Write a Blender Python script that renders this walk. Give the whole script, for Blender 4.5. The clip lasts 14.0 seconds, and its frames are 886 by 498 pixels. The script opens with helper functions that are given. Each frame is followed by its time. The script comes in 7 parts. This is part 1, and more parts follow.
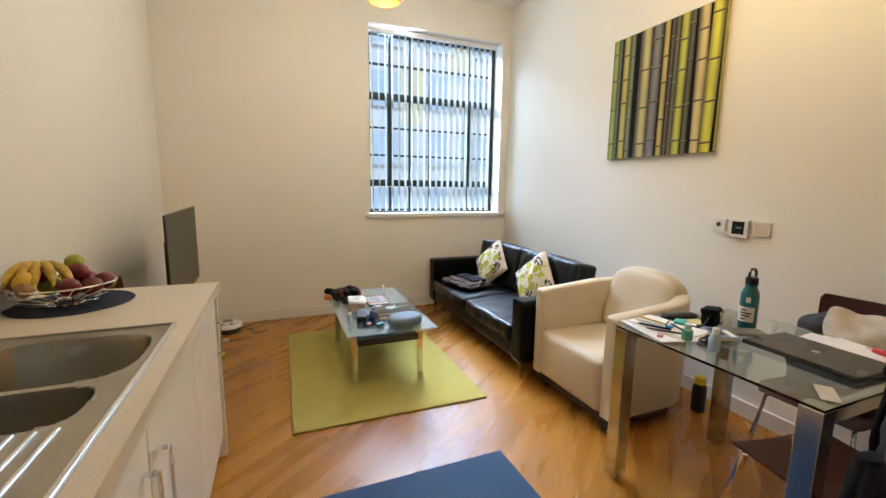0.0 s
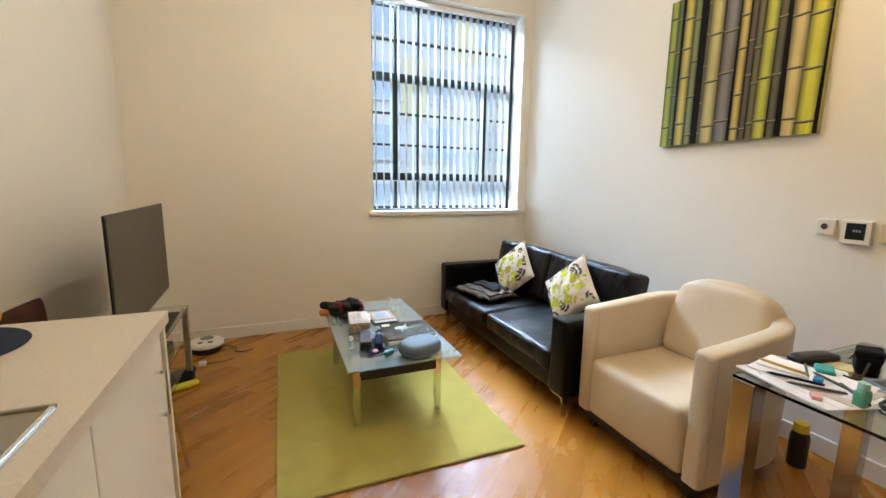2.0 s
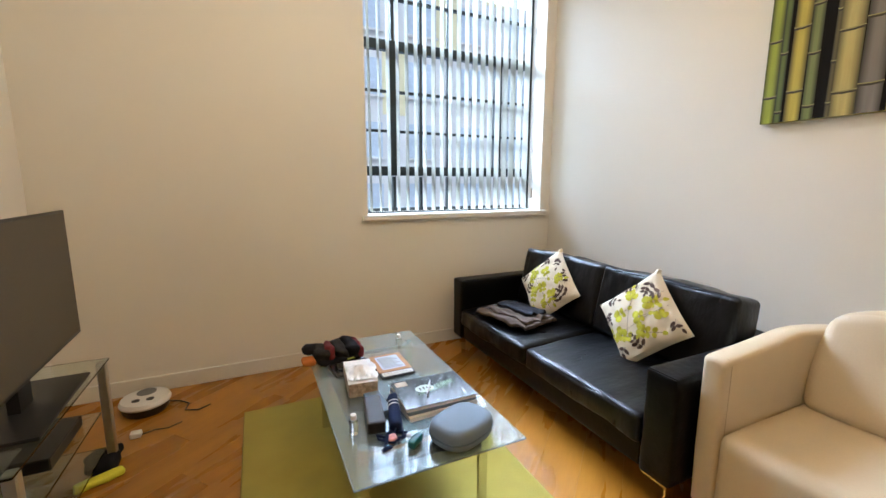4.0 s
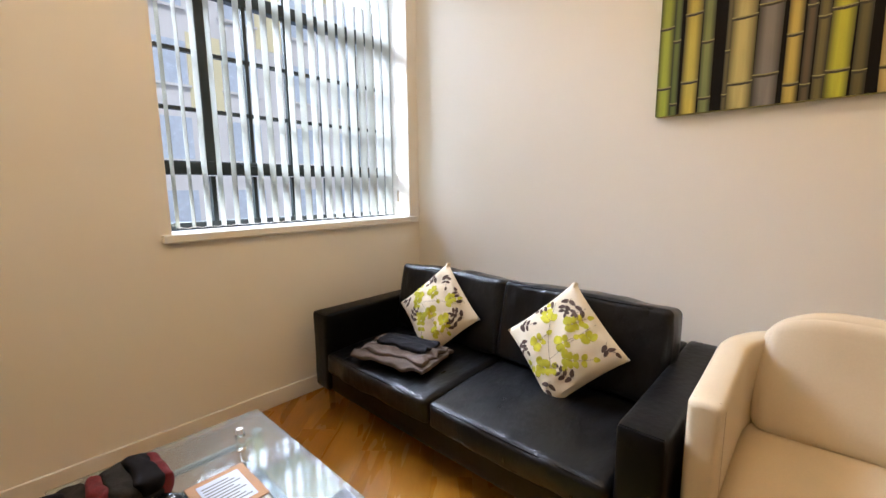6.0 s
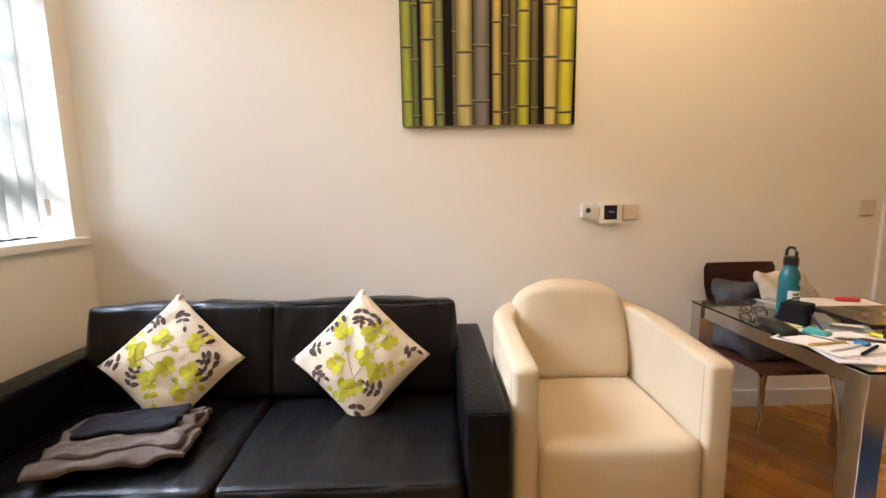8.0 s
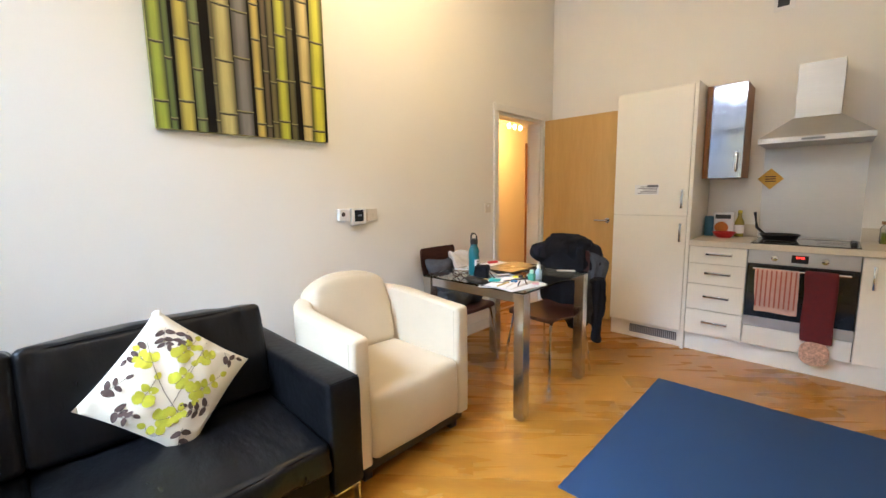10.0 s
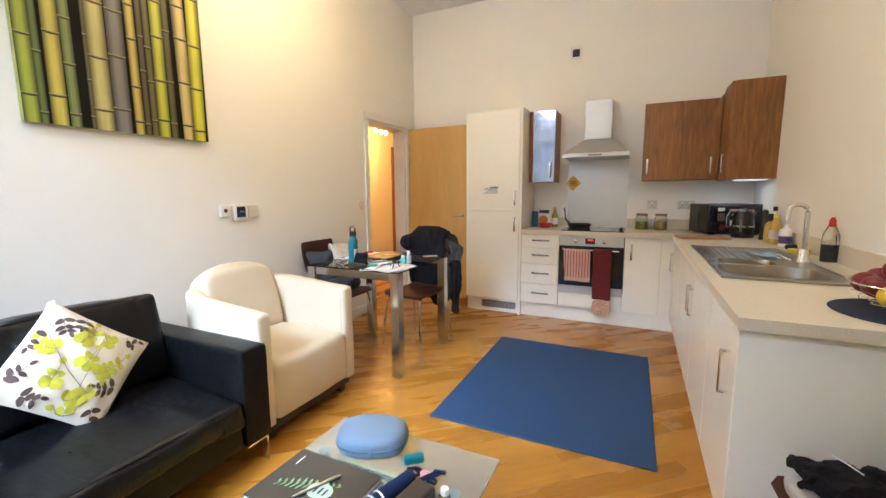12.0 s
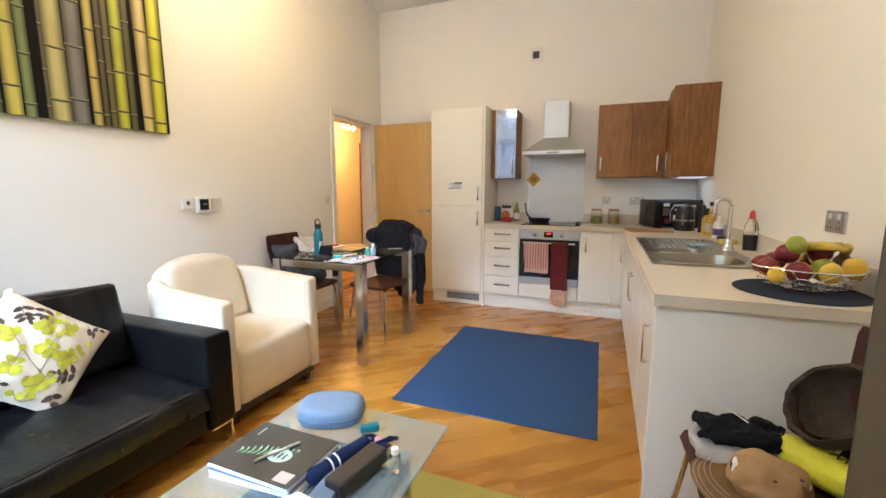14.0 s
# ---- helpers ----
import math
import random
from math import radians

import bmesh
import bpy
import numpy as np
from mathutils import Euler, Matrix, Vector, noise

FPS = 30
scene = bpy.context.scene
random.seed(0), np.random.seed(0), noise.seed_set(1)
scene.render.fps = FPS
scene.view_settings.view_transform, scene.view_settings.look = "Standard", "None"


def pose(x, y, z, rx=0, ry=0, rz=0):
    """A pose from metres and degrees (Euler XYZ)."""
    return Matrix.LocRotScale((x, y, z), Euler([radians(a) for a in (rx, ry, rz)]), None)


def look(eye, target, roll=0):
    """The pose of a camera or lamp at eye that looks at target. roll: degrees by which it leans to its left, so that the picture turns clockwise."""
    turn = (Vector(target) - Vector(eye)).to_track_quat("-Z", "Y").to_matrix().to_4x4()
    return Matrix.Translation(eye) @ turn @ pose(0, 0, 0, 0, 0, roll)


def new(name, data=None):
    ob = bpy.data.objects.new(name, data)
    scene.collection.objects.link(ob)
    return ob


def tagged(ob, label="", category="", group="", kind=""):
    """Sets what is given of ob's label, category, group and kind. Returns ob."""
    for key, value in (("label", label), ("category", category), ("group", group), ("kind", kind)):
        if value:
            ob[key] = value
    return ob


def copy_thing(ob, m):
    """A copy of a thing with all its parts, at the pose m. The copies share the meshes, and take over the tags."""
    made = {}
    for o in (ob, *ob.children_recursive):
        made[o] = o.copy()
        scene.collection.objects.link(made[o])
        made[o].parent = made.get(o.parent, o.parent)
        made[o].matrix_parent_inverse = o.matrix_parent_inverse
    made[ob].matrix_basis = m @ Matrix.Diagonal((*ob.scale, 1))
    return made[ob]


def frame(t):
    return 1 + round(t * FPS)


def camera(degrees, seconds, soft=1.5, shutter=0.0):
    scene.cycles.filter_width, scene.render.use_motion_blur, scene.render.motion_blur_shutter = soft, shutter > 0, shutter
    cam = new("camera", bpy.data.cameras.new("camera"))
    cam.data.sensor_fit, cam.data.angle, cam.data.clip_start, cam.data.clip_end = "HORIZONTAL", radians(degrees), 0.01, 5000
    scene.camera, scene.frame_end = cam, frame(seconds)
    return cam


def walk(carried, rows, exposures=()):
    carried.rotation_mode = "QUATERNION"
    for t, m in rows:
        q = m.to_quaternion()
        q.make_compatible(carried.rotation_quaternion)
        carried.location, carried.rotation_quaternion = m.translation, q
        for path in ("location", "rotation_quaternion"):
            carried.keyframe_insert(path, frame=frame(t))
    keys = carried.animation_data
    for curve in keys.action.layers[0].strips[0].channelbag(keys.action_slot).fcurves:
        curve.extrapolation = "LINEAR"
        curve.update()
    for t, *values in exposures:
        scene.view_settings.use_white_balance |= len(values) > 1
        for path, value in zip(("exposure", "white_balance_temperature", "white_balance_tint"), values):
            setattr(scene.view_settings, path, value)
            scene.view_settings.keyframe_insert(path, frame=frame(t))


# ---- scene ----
cam = camera(94.4, 14.0)
PATH = [
    (0, (0.219, 0.07, 1.388), (0.963, 1.902, 1.089), 0.8),
    (0.5, (0.244, 0.147, 1.364), (0.99, 1.979, 1.066), 1.0),
    (1, (0.283, 0.268, 1.363), (1.026, 2.099, 1.054), 0.9),
    (1.5, (0.313, 0.46, 1.349), (1.061, 2.289, 1.041), 0.8),
    (2, (0.306, 0.667, 1.363), (1.054, 2.495, 1.047), 0.8),
    (2.5, (0.306, 0.856, 1.34), (1.054, 2.684, 1.024), 0.8),
    (5, (0.487, 1.909, 1.325), (1.556, 3.57, 1.014), -0.3),
    (5.5, (0.549, 2.058, 1.316), (1.803, 3.586, 1.01), -0.3),
    (6, (0.6, 2.194, 1.305), (2.052, 3.537, 1.011), -0.5),
    (6.5, (0.601, 2.261, 1.293), (2.256, 3.347, 1.007), -0.4),
    (7, (0.586, 2.391, 1.26), (2.412, 3.164, 0.999), -0.5),
    (7.5, (0.611, 2.551, 1.275), (2.555, 2.936, 1.007), -0.6),
    (8, (0.602, 2.686, 1.272), (2.585, 2.642, 1.014), -1.0),
    (8.5, (0.558, 2.82, 1.281), (2.478, 2.327, 1.018), -1.1),
    (9, (0.537, 3.006, 1.311), (2.304, 2.109, 1.044), -1.0),
    (11.5, (0.297, 3.708, 1.296), (1.224, 1.956, 1.026), -0.6),
    (12, (0.237, 3.791, 1.293), (1.083, 2.0, 1.021), -0.4),
    (12.5, (0.177, 3.859, 1.277), (0.976, 2.045, 1.005), -0.3),
    (13, (0.131, 3.883, 1.275), (0.9, 2.058, 0.996), -0.2),
    (13.5, (0.117, 3.886, 1.277), (0.858, 2.051, 0.99), -0.1),
    (14, (0.121, 3.882, 1.271), (0.841, 2.038, 0.985), 0.0),
]
walk(cam, [(t, look(eye, target, roll)) for t, eye, target, roll in PATH],
     exposures=((0.0, -0.31, 5130, 7), (2.5, -0.27, 5130, 7), (5.0, -0.46, 5500, 13), (7.5, -0.36, 6000, 17), (8.5, -0.18, 5600, 14), (9.2, -0.06, 5050, 9), (11.5, 0.14, 4900, 8), (14.0, 0.16, 4880, 8)))

# ---- world, sun, large lights ----
world = bpy.data.worlds.new("sky")
scene.world = world
world.use_nodes = True
wn = world.node_tree.nodes
sky = wn.new("ShaderNodeTexSky")
sky.sky_type, sky.sun_disc = "NISHITA", False
sky.sun_elevation, sky.sun_rotation = radians(38), radians(200)
world.node_tree.links.new(sky.outputs[0], wn["Background"].inputs[0])
wn["Background"].inputs[1].default_value = 0.12


def lamp(name, kind, m, energy, colour, **kw):
    data = bpy.data.lights.new(name, kind)
    data.energy, data.color = energy, colour
    ob = new(name, data)
    ob.matrix_world = m
    return ob, data


_, sun = lamp("sun", "SUN", look((0, 0, 30), (8, 30, 0)), 2.6, (1.0, 0.95, 0.88))
sun.angle = radians(0.5)
# bright sky above the roofs across the street, which lights the room through the window
win_ob, win = lamp("window_daylight", "AREA", look((3.2, 11.5, 8.3), (3.2, 4.6, 1.8)), 21000.0, (0.86, 0.93, 1.0))
win.shape, win.size, win.size_y = "RECTANGLE", 19.0, 4.4
# area lamp added at the window head, standing in for daylight reaching the kitchen
_, head = lamp("window_head_fill", "AREA", look((1.72, 4.585, 3.036), (0.1, 0.0, 1.4)), 11.0, (0.95, 0.97, 1.0))
head.shape, head.size, head.size_y = "RECTANGLE", 1.0, 0.04
# warm pendant in the middle of the room and the lamp of the hall
_, pend = lamp("pendant_glow", "POINT", pose(0.904, 2.80, 2.67), 40.0, (1.0, 0.74, 0.43))
pend.shadow_soft_size = 0.09
_, hall = lamp("hall_glow", "POINT", pose(3.78, -1.62, 2.10), 40.0, (1.0, 0.43, 0.07))
hall.shadow_soft_size = 0.05
_, dining = lamp("dining_glow", "POINT", pose(2.02, 1.45, 2.98), 38.0, (1.0, 0.60, 0.21))
dining.shadow_soft_size = 0.06
# small fill lamp added under the wall cabinet, brightens the worktop back
_, cabinet_fill = lamp("under_cabinet_fill", "AREA", pose(-0.53, -0.56, 1.372), 0.5, (1.0, 0.95, 0.86))
cabinet_fill.shape, cabinet_fill.size, cabinet_fill.size_y = "RECTANGLE", 0.22, 0.30


# ---- materials ----
def mat(name, col, rough=0.5, metal=0.0, var=0.10, vs=5.0, bump=0.1, bs=90.0, rv=0.08, stretch=(1, 1, 1), dist=0.004, **inputs):
    """A surface with colour varied at two scales, uneven gloss and fine relief; scales are per metre."""
    m = bpy.data.materials.new(name)
    m.use_nodes = True
    n, l = m.node_tree.nodes, m.node_tree.links
    b = n["Principled BSDF"]
    tc = n.new("ShaderNodeTexCoord")
    mp = n.new("ShaderNodeMapping")
    mp.inputs["Scale"].default_value = stretch
    l.new(tc.outputs["Object"], mp.inputs[0])
    big, small = n.new("ShaderNodeTexNoise"), n.new("ShaderNodeTexNoise")
    for t, sc, de in ((big, vs, 3), (small, bs, 4)):
        t.inputs["Scale"].default_value, t.inputs["Detail"].default_value = sc, de
        l.new(mp.outputs[0], t.inputs["Vector"])
    mix = n.new("ShaderNodeMix")
    mix.data_type = "RGBA"
    mix.inputs[6].default_value = (*[min(1, c * (1 - var)) for c in col], 1)
    mix.inputs[7].default_value = (*[min(1, c * (1 + var)) for c in col], 1)
    add = n.new("ShaderNodeMath")
    add.operation = "MULTIPLY_ADD"
    add.inputs[1].default_value, add.inputs[2].default_value = 0.35, 0.0
    l.new(small.outputs[0], add.inputs[0])
    add2 = n.new("ShaderNodeMath")
    add2.operation = "MULTIPLY_ADD"
    add2.inputs[1].default_value = 0.65
    l.new(big.outputs[0], add2.inputs[0])
    l.new(add.outputs[0], add2.inputs[2])
    ramp = n.new("ShaderNodeMapRange")
    ramp.inputs[1].default_value, ramp.inputs[2].default_value = 0.3, 0.7
    l.new(add2.outputs[0], ramp.inputs[0])
    l.new(ramp.outputs[0], mix.inputs[0])
    l.new(mix.outputs[2], b.inputs["Base Color"])
    rr = n.new("ShaderNodeMapRange")
    rr.inputs[3].default_value, rr.inputs[4].default_value = max(0.0, rough - rv), min(1, rough + rv)
    l.new(big.outputs[0], rr.inputs[0])
    l.new(rr.outputs[0], b.inputs["Roughness"])
    b.inputs["Metallic"].default_value = metal
    if bump:
        bp = n.new("ShaderNodeBump")
        bp.inputs["Strength"].default_value, bp.inputs["Distance"].default_value = bump, dist
        l.new(small.outputs[0], bp.inputs["Height"])
        l.new(bp.outputs[0], b.inputs["Normal"])
    for key, value in inputs.items():
        b.inputs[key.replace("_", " ")].default_value = value
    return m


def wood(name, dark, light, stretch, rough, vs=2.2, per_piece=0.0, streak=0.5, bump=0.06):
    """Wood with stretched grain, long cloudy figure and a tone for each piece."""
    m = bpy.data.materials.new(name)
    m.use_nodes = True
    n, l = m.node_tree.nodes, m.node_tree.links
    b = n["Principled BSDF"]
    tc, mp, oi = n.new("ShaderNodeTexCoord"), n.new("ShaderNodeMapping"), n.new("ShaderNodeObjectInfo")
    mp.inputs["Scale"].default_value = stretch
    shift = n.new("ShaderNodeVectorMath")
    shift.operation = "MULTIPLY_ADD"
    shift.inputs[1].default_value = (37.0, 53.0, 11.0)
    l.new(oi.outputs["Random"], shift.inputs[0])
    l.new(tc.outputs["Object"], shift.inputs[2])
    l.new(shift.outputs[0] if per_piece else tc.outputs["Object"], mp.inputs[0])
    grain, figure = n.new("ShaderNodeTexNoise"), n.new("ShaderNodeTexNoise")
    grain.inputs["Scale"].default_value, grain.inputs["Detail"].default_value, grain.inputs["Distortion"].default_value = vs * 9, 6, 0.6
    figure.inputs["Scale"].default_value, figure.inputs["Detail"].default_value, figure.inputs["Distortion"].default_value = vs, 3, 0.4
    l.new(mp.outputs[0], grain.inputs["Vector"])
    l.new(mp.outputs[0], figure.inputs["Vector"])
    f = n.new("ShaderNodeMath")
    f.operation = "MULTIPLY_ADD"
    f.inputs[1].default_value = 1 - streak
    g = n.new("ShaderNodeMath")
    g.operation = "MULTIPLY"
    g.inputs[1].default_value = streak
    l.new(grain.outputs[0], g.inputs[0])
    l.new(figure.outputs[0], f.inputs[0])
    l.new(g.outputs[0], f.inputs[2])
    tone = n.new("ShaderNodeMath")
    tone.operation = "MULTIPLY_ADD"
    tone.inputs[1].default_value = per_piece
    l.new(oi.outputs["Random"], tone.inputs[0])
    l.new(f.outputs[0], tone.inputs[2])
    ramp = n.new("ShaderNodeValToRGB")
    ramp.color_ramp.elements[0].position, ramp.color_ramp.elements[1].position = 0.36, 0.66 + per_piece * 0.5
    ramp.color_ramp.elements[0].color, ramp.color_ramp.elements[1].color = (*dark, 1), (*light, 1)
    l.new(tone.outputs[0], ramp.inputs[0])
    l.new(ramp.outputs[0], b.inputs["Base Color"])
    rr = n.new("ShaderNodeMapRange")
    rr.inputs[3].default_value, rr.inputs[4].default_value = rough - 0.08, rough + 0.1
    l.new(figure.outputs[0], rr.inputs[0])
    l.new(rr.outputs[0], b.inputs["Roughness"])
    bp = n.new("ShaderNodeBump")
    bp.inputs["Strength"].default_value, bp.inputs["Distance"].default_value = bump, 0.002
    l.new(grain.outputs[0], bp.inputs["Height"])
    l.new(bp.outputs[0], b.inputs["Normal"])
    return m


def glass(name, col, rough=0.02, ior=1.45):
    m = bpy.data.materials.new(name)
    m.use_nodes = True
    b = m.node_tree.nodes["Principled BSDF"]
    b.inputs["Base Color"].default_value = (*col, 1)
    b.inputs["Roughness"].default_value, b.inputs["IOR"].default_value = rough, ior
    b.inputs["Transmission Weight"].default_value = 1.0
    return m


def glow(name, col, strength):
    m = mat(name, col, 0.5)
    b = m.node_tree.nodes["Principled BSDF"]
    b.inputs["Emission Color"].default_value, b.inputs["Emission Strength"].default_value = (*col, 1), strength
    return m


PAINT = mat("white_wall_paint", (0.84, 0.805, 0.73), 0.62, var=0.02, vs=1.3, bump=0.05, bs=220, rv=0.05)
CEIL = mat("ceiling_paint", (0.82, 0.81, 0.78), 0.8, var=0.02, vs=1.0, bump=0.03)
TRIM = mat("gloss_white_trim", (0.80, 0.78, 0.72), 0.35, var=0.03, bump=0.02)
OAK = wood("oak_laminate", (0.295, 0.122, 0.009), (0.41, 0.186, 0.016), (1, 0.16, 1), 0.27, vs=8.0, per_piece=0.015, streak=0.26, bump=0.03)
WALNUT = wood("walnut_veneer", (0.15, 0.055, 0.007), (0.33, 0.140, 0.022), (1, 1, 0.10), 0.34, vs=5.5, streak=0.6)
DOORWOOD = wood("oak_veneer_door", (0.57, 0.345, 0.085), (0.67, 0.430, 0.125), (1, 1, 0.12), 0.42, vs=4.0, streak=0.35)
HALLWOOD = wood("dark_hall_door_veneer", (0.26, 0.11, 0.03), (0.36, 0.17, 0.05), (1, 1, 0.12), 0.45, vs=4.0)
SEATWOOD = wood("wenge_plywood", (0.030, 0.010, 0.007), (0.065, 0.022, 0.014), (0.15, 1, 1), 0.55, vs=8.0)
SEATWOOD.node_tree.nodes["Principled BSDF"].inputs["Specular IOR Level"].default_value = 0.25
BOARD = wood("chopping_board_wood", (0.30, 0.15, 0.05), (0.46, 0.27, 0.11), (1, 0.15, 1), 0.5, vs=6)
CREAM = mat("cream_gloss_cabinet", (0.86, 0.82, 0.71), 0.22, var=0.02, vs=2, bump=0.015, bs=30, rv=0.05)
WORKTOP = mat("speckled_beige_worktop", (0.64, 0.565, 0.44), 0.38, var=0.09, vs=160, bump=0.03, bs=420)
STEEL = mat("brushed_steel", (0.58, 0.57, 0.55), 0.42, 1.0, var=0.08, vs=4, bump=0.03, bs=260, stretch=(0.05, 1, 1))
POLISHED = mat("polished_steel_edge", (0.78, 0.78, 0.77), 0.13, 1.0, var=0.04, vs=9, bump=0.01)
SINKSTEEL = mat("sink_steel", (0.38, 0.35, 0.29), 0.30, 1.0, var=0.10, vs=7, bump=0.02, bs=160)
SATIN = mat("satin_chrome_leg", (0.56, 0.55, 0.53), 0.17, 1.0, var=0.10, vs=9, bump=0.02, rv=0.06)
CHROME = mat("chrome", (0.72, 0.72, 0.72), 0.08, 1.0, var=0.05, vs=12, bump=0.01, rv=0.04)
LEATHER = mat("black_leather", (0.0035, 0.0035, 0.004), 0.36, var=0.25, vs=7, bump=0.45, bs=34, rv=0.12, dist=0.004, Specular_IOR_Level=0.13)
WRINKLED = mat("creased_black_leather", (0.0035, 0.0035, 0.004), 0.31, var=0.25, vs=7, bump=0.42, bs=10, rv=0.09, dist=0.013, stretch=(0.9, 1.8, 0.8), Specular_IOR_Level=0.27)
CREAMLEATHER = mat("cream_leather", (0.59, 0.49, 0.335), 0.52, var=0.05, vs=5, bump=0.12, bs=140, rv=0.08, dist=0.002)
SEAM = mat("seam_thread", (0.42, 0.34, 0.23), 0.6, bump=0)
BLACK = mat("black_plastic", (0.012, 0.012, 0.013), 0.32, var=0.2, bump=0.04)
GREYPL = mat("grey_plastic", (0.16, 0.16, 0.16), 0.45)
WHITEPL = mat("white_plastic", (0.78, 0.76, 0.72), 0.38, var=0.03, bump=0.02)
BEIGEPL = mat("aged_switch_plastic", (0.70, 0.63, 0.52), 0.4, var=0.03, bump=0.02)
SCREEN = mat("dark_screen", (0.020, 0.022, 0.026), 0.12, var=0.1, bump=0)
TVSCREEN = mat("matte_tv_screen", (0.115, 0.098, 0.072), 0.5, var=0.06, vs=2, bump=0.02, Specular_IOR_Level=0.15)
OVENGLASS = mat("oven_dark_glass", (0.012, 0.013, 0.016), 0.06, var=0.1, bump=0)
GREYGLOSS = mat("smoked_mirror_door", (0.50, 0.45, 0.45), 0.09, 1.0, var=0.05, bump=0)
IRON = mat("dark_green_steel_window", (0.012, 0.020, 0.019), 0.45, var=0.2, bump=0.1, bs=60)
BLIND = mat("white_vane_fabric", (0.54, 0.54, 0.48), 0.8, var=0.04, vs=20, bump=0.1, bs=500)
bl = BLIND.node_tree
tr, mxs = bl.nodes.new("ShaderNodeBsdfTranslucent"), bl.nodes.new("ShaderNodeMixShader")
tr.inputs[0].default_value = (0.46, 0.47, 0.41, 1)
mxs.inputs[0].default_value = 0.42
bl.links.new(bl.nodes["Principled BSDF"].outputs[0], mxs.inputs[1])
bl.links.new(tr.outputs[0], mxs.inputs[2])
bl.links.new(mxs.outputs[0], bl.nodes["Material Output"].inputs[0])
RUG = mat("olive_wool_rug", (0.40, 0.33, 0.055), 0.95, var=0.08, vs=9, bump=0.7, bs=330, dist=0.006)
RUGEDGE = mat("rug_edge_binding", (0.24, 0.19, 0.05), 0.95, bump=0.3, bs=300)
MATBLUE = mat("blue_foam_floor_mat", (0.013, 0.040, 0.105), 0.8, var=0.12, vs=4, bump=0.2, bs=240)
PANE = glass("window_pane", (0.97, 0.99, 1.0), 0.0, 1.1)
TABLEGLASS = glass("greenish_table_glass", (0.86, 0.95, 0.92), 0.015, 1.45)
BLACKGLASS = mat("black_glass_shelf", (0.01, 0.011, 0.012), 0.10, bump=0)
FROSTGLASS = mat("pale_backed_glass", (0.70, 0.83, 0.86), 0.07, var=0.02, bump=0, rv=0.02, Transmission_Weight=0.90, IOR=1.6)
CLEAR = glass("clear_glass", (0.95, 0.97, 0.95), 0.03)
TEAL = mat("teal_enamel", (0.012, 0.13, 0.155), 0.3, var=0.06, vs=20, bump=0.02)
PAPER = mat("white_paper", (0.78, 0.77, 0.76), 0.7, var=0.04, vs=14, bump=0.03)
NAVY = mat("navy_cloth", (0.012, 0.020, 0.060), 0.85, var=0.2, vs=40, bump=0.3, bs=300, Specular_IOR_Level=0.12)
CLOTHBLK = mat("black_cloth", (0.012, 0.012, 0.015), 0.9, var=0.3, vs=20, bump=0.4, bs=260, Specular_IOR_Level=0.12)
CLOTHGREY = mat("charcoal_wool", (0.060, 0.060, 0.064), 0.92, var=0.3, vs=16, bump=0.5, bs=240, Specular_IOR_Level=0.12)
CLOTHTAUPE = mat("taupe_cloth", (0.100, 0.078, 0.064), 0.92, var=0.2, vs=22, bump=0.5, bs=240, Specular_IOR_Level=0.12)
CLOTHLIGHT = mat("pale_cloth", (0.52, 0.46, 0.38), 0.92, var=0.14, vs=22, bump=0.4, bs=240)
COTTON = mat("cream_cotton_print_ground", (0.66, 0.585, 0.44), 0.9, var=0.06, vs=10, bump=0.35, bs=420)
LIME = mat("lime_leaf_print", (0.42, 0.40, 0.014), 0.9, var=0.18, vs=40, bump=0.3, bs=420)
BROWN = mat("brown_leaf_print", (0.065, 0.038, 0.028), 0.9, var=0.25, vs=40, bump=0.3, bs=420)
RED = mat("red_plastic", (0.50, 0.022, 0.018), 0.35, bump=0.03)
DARKRED = mat("burgundy_cloth", (0.10, 0.008, 0.010), 0.92, var=0.2, vs=30, bump=0.4, bs=300)
ORANGE = mat("orange_cloth", (0.50, 0.16, 0.02), 0.8, bump=0.2)
AMBER = mat("amber_sign", (0.60, 0.34, 0.02), 0.5, bump=0.02)
YELLOW = mat("yellow_plastic", (0.62, 0.50, 0.02), 0.4, bump=0.03)
NEON = mat("neon_yellow_nylon", (0.70, 0.67, 0.015), 0.6, var=0.12, vs=12, bump=0.3, bs=120)
TAN = mat("tan_leather_case", (0.42, 0.22, 0.085), 0.6, bump=0.15)
KHAKI = mat("khaki_cap_cotton", (0.34, 0.205, 0.085), 0.9, var=0.15, vs=20, bump=0.35, bs=260)
SLATE = mat("slate_blue_case", (0.15, 0.20, 0.27), 0.7, var=0.06, bump=0.15, bs=260)
GOLD = mat("gold_label_bottle", (0.52, 0.36, 0.07), 0.35, bump=0.03)
GREEN = mat("green_fruit_skin", (0.32, 0.35, 0.02), 0.4, var=0.2, vs=40, bump=0.05)
REDAPPLE = mat("dark_red_apple_skin", (0.15, 0.010, 0.012), 0.3, var=0.5, vs=30, bump=0.03)
BANANA = mat("banana_skin", (0.50, 0.34, 0.020), 0.45, var=0.45, vs=38, bump=0.06)
LEMON = mat("lemon_skin", (0.65, 0.42, 0.02), 0.45, var=0.1, vs=40, bump=0.2)
BREAD = mat("brown_nut_shell", (0.28, 0.16, 0.06), 0.7, var=0.3, vs=60, bump=0.3)


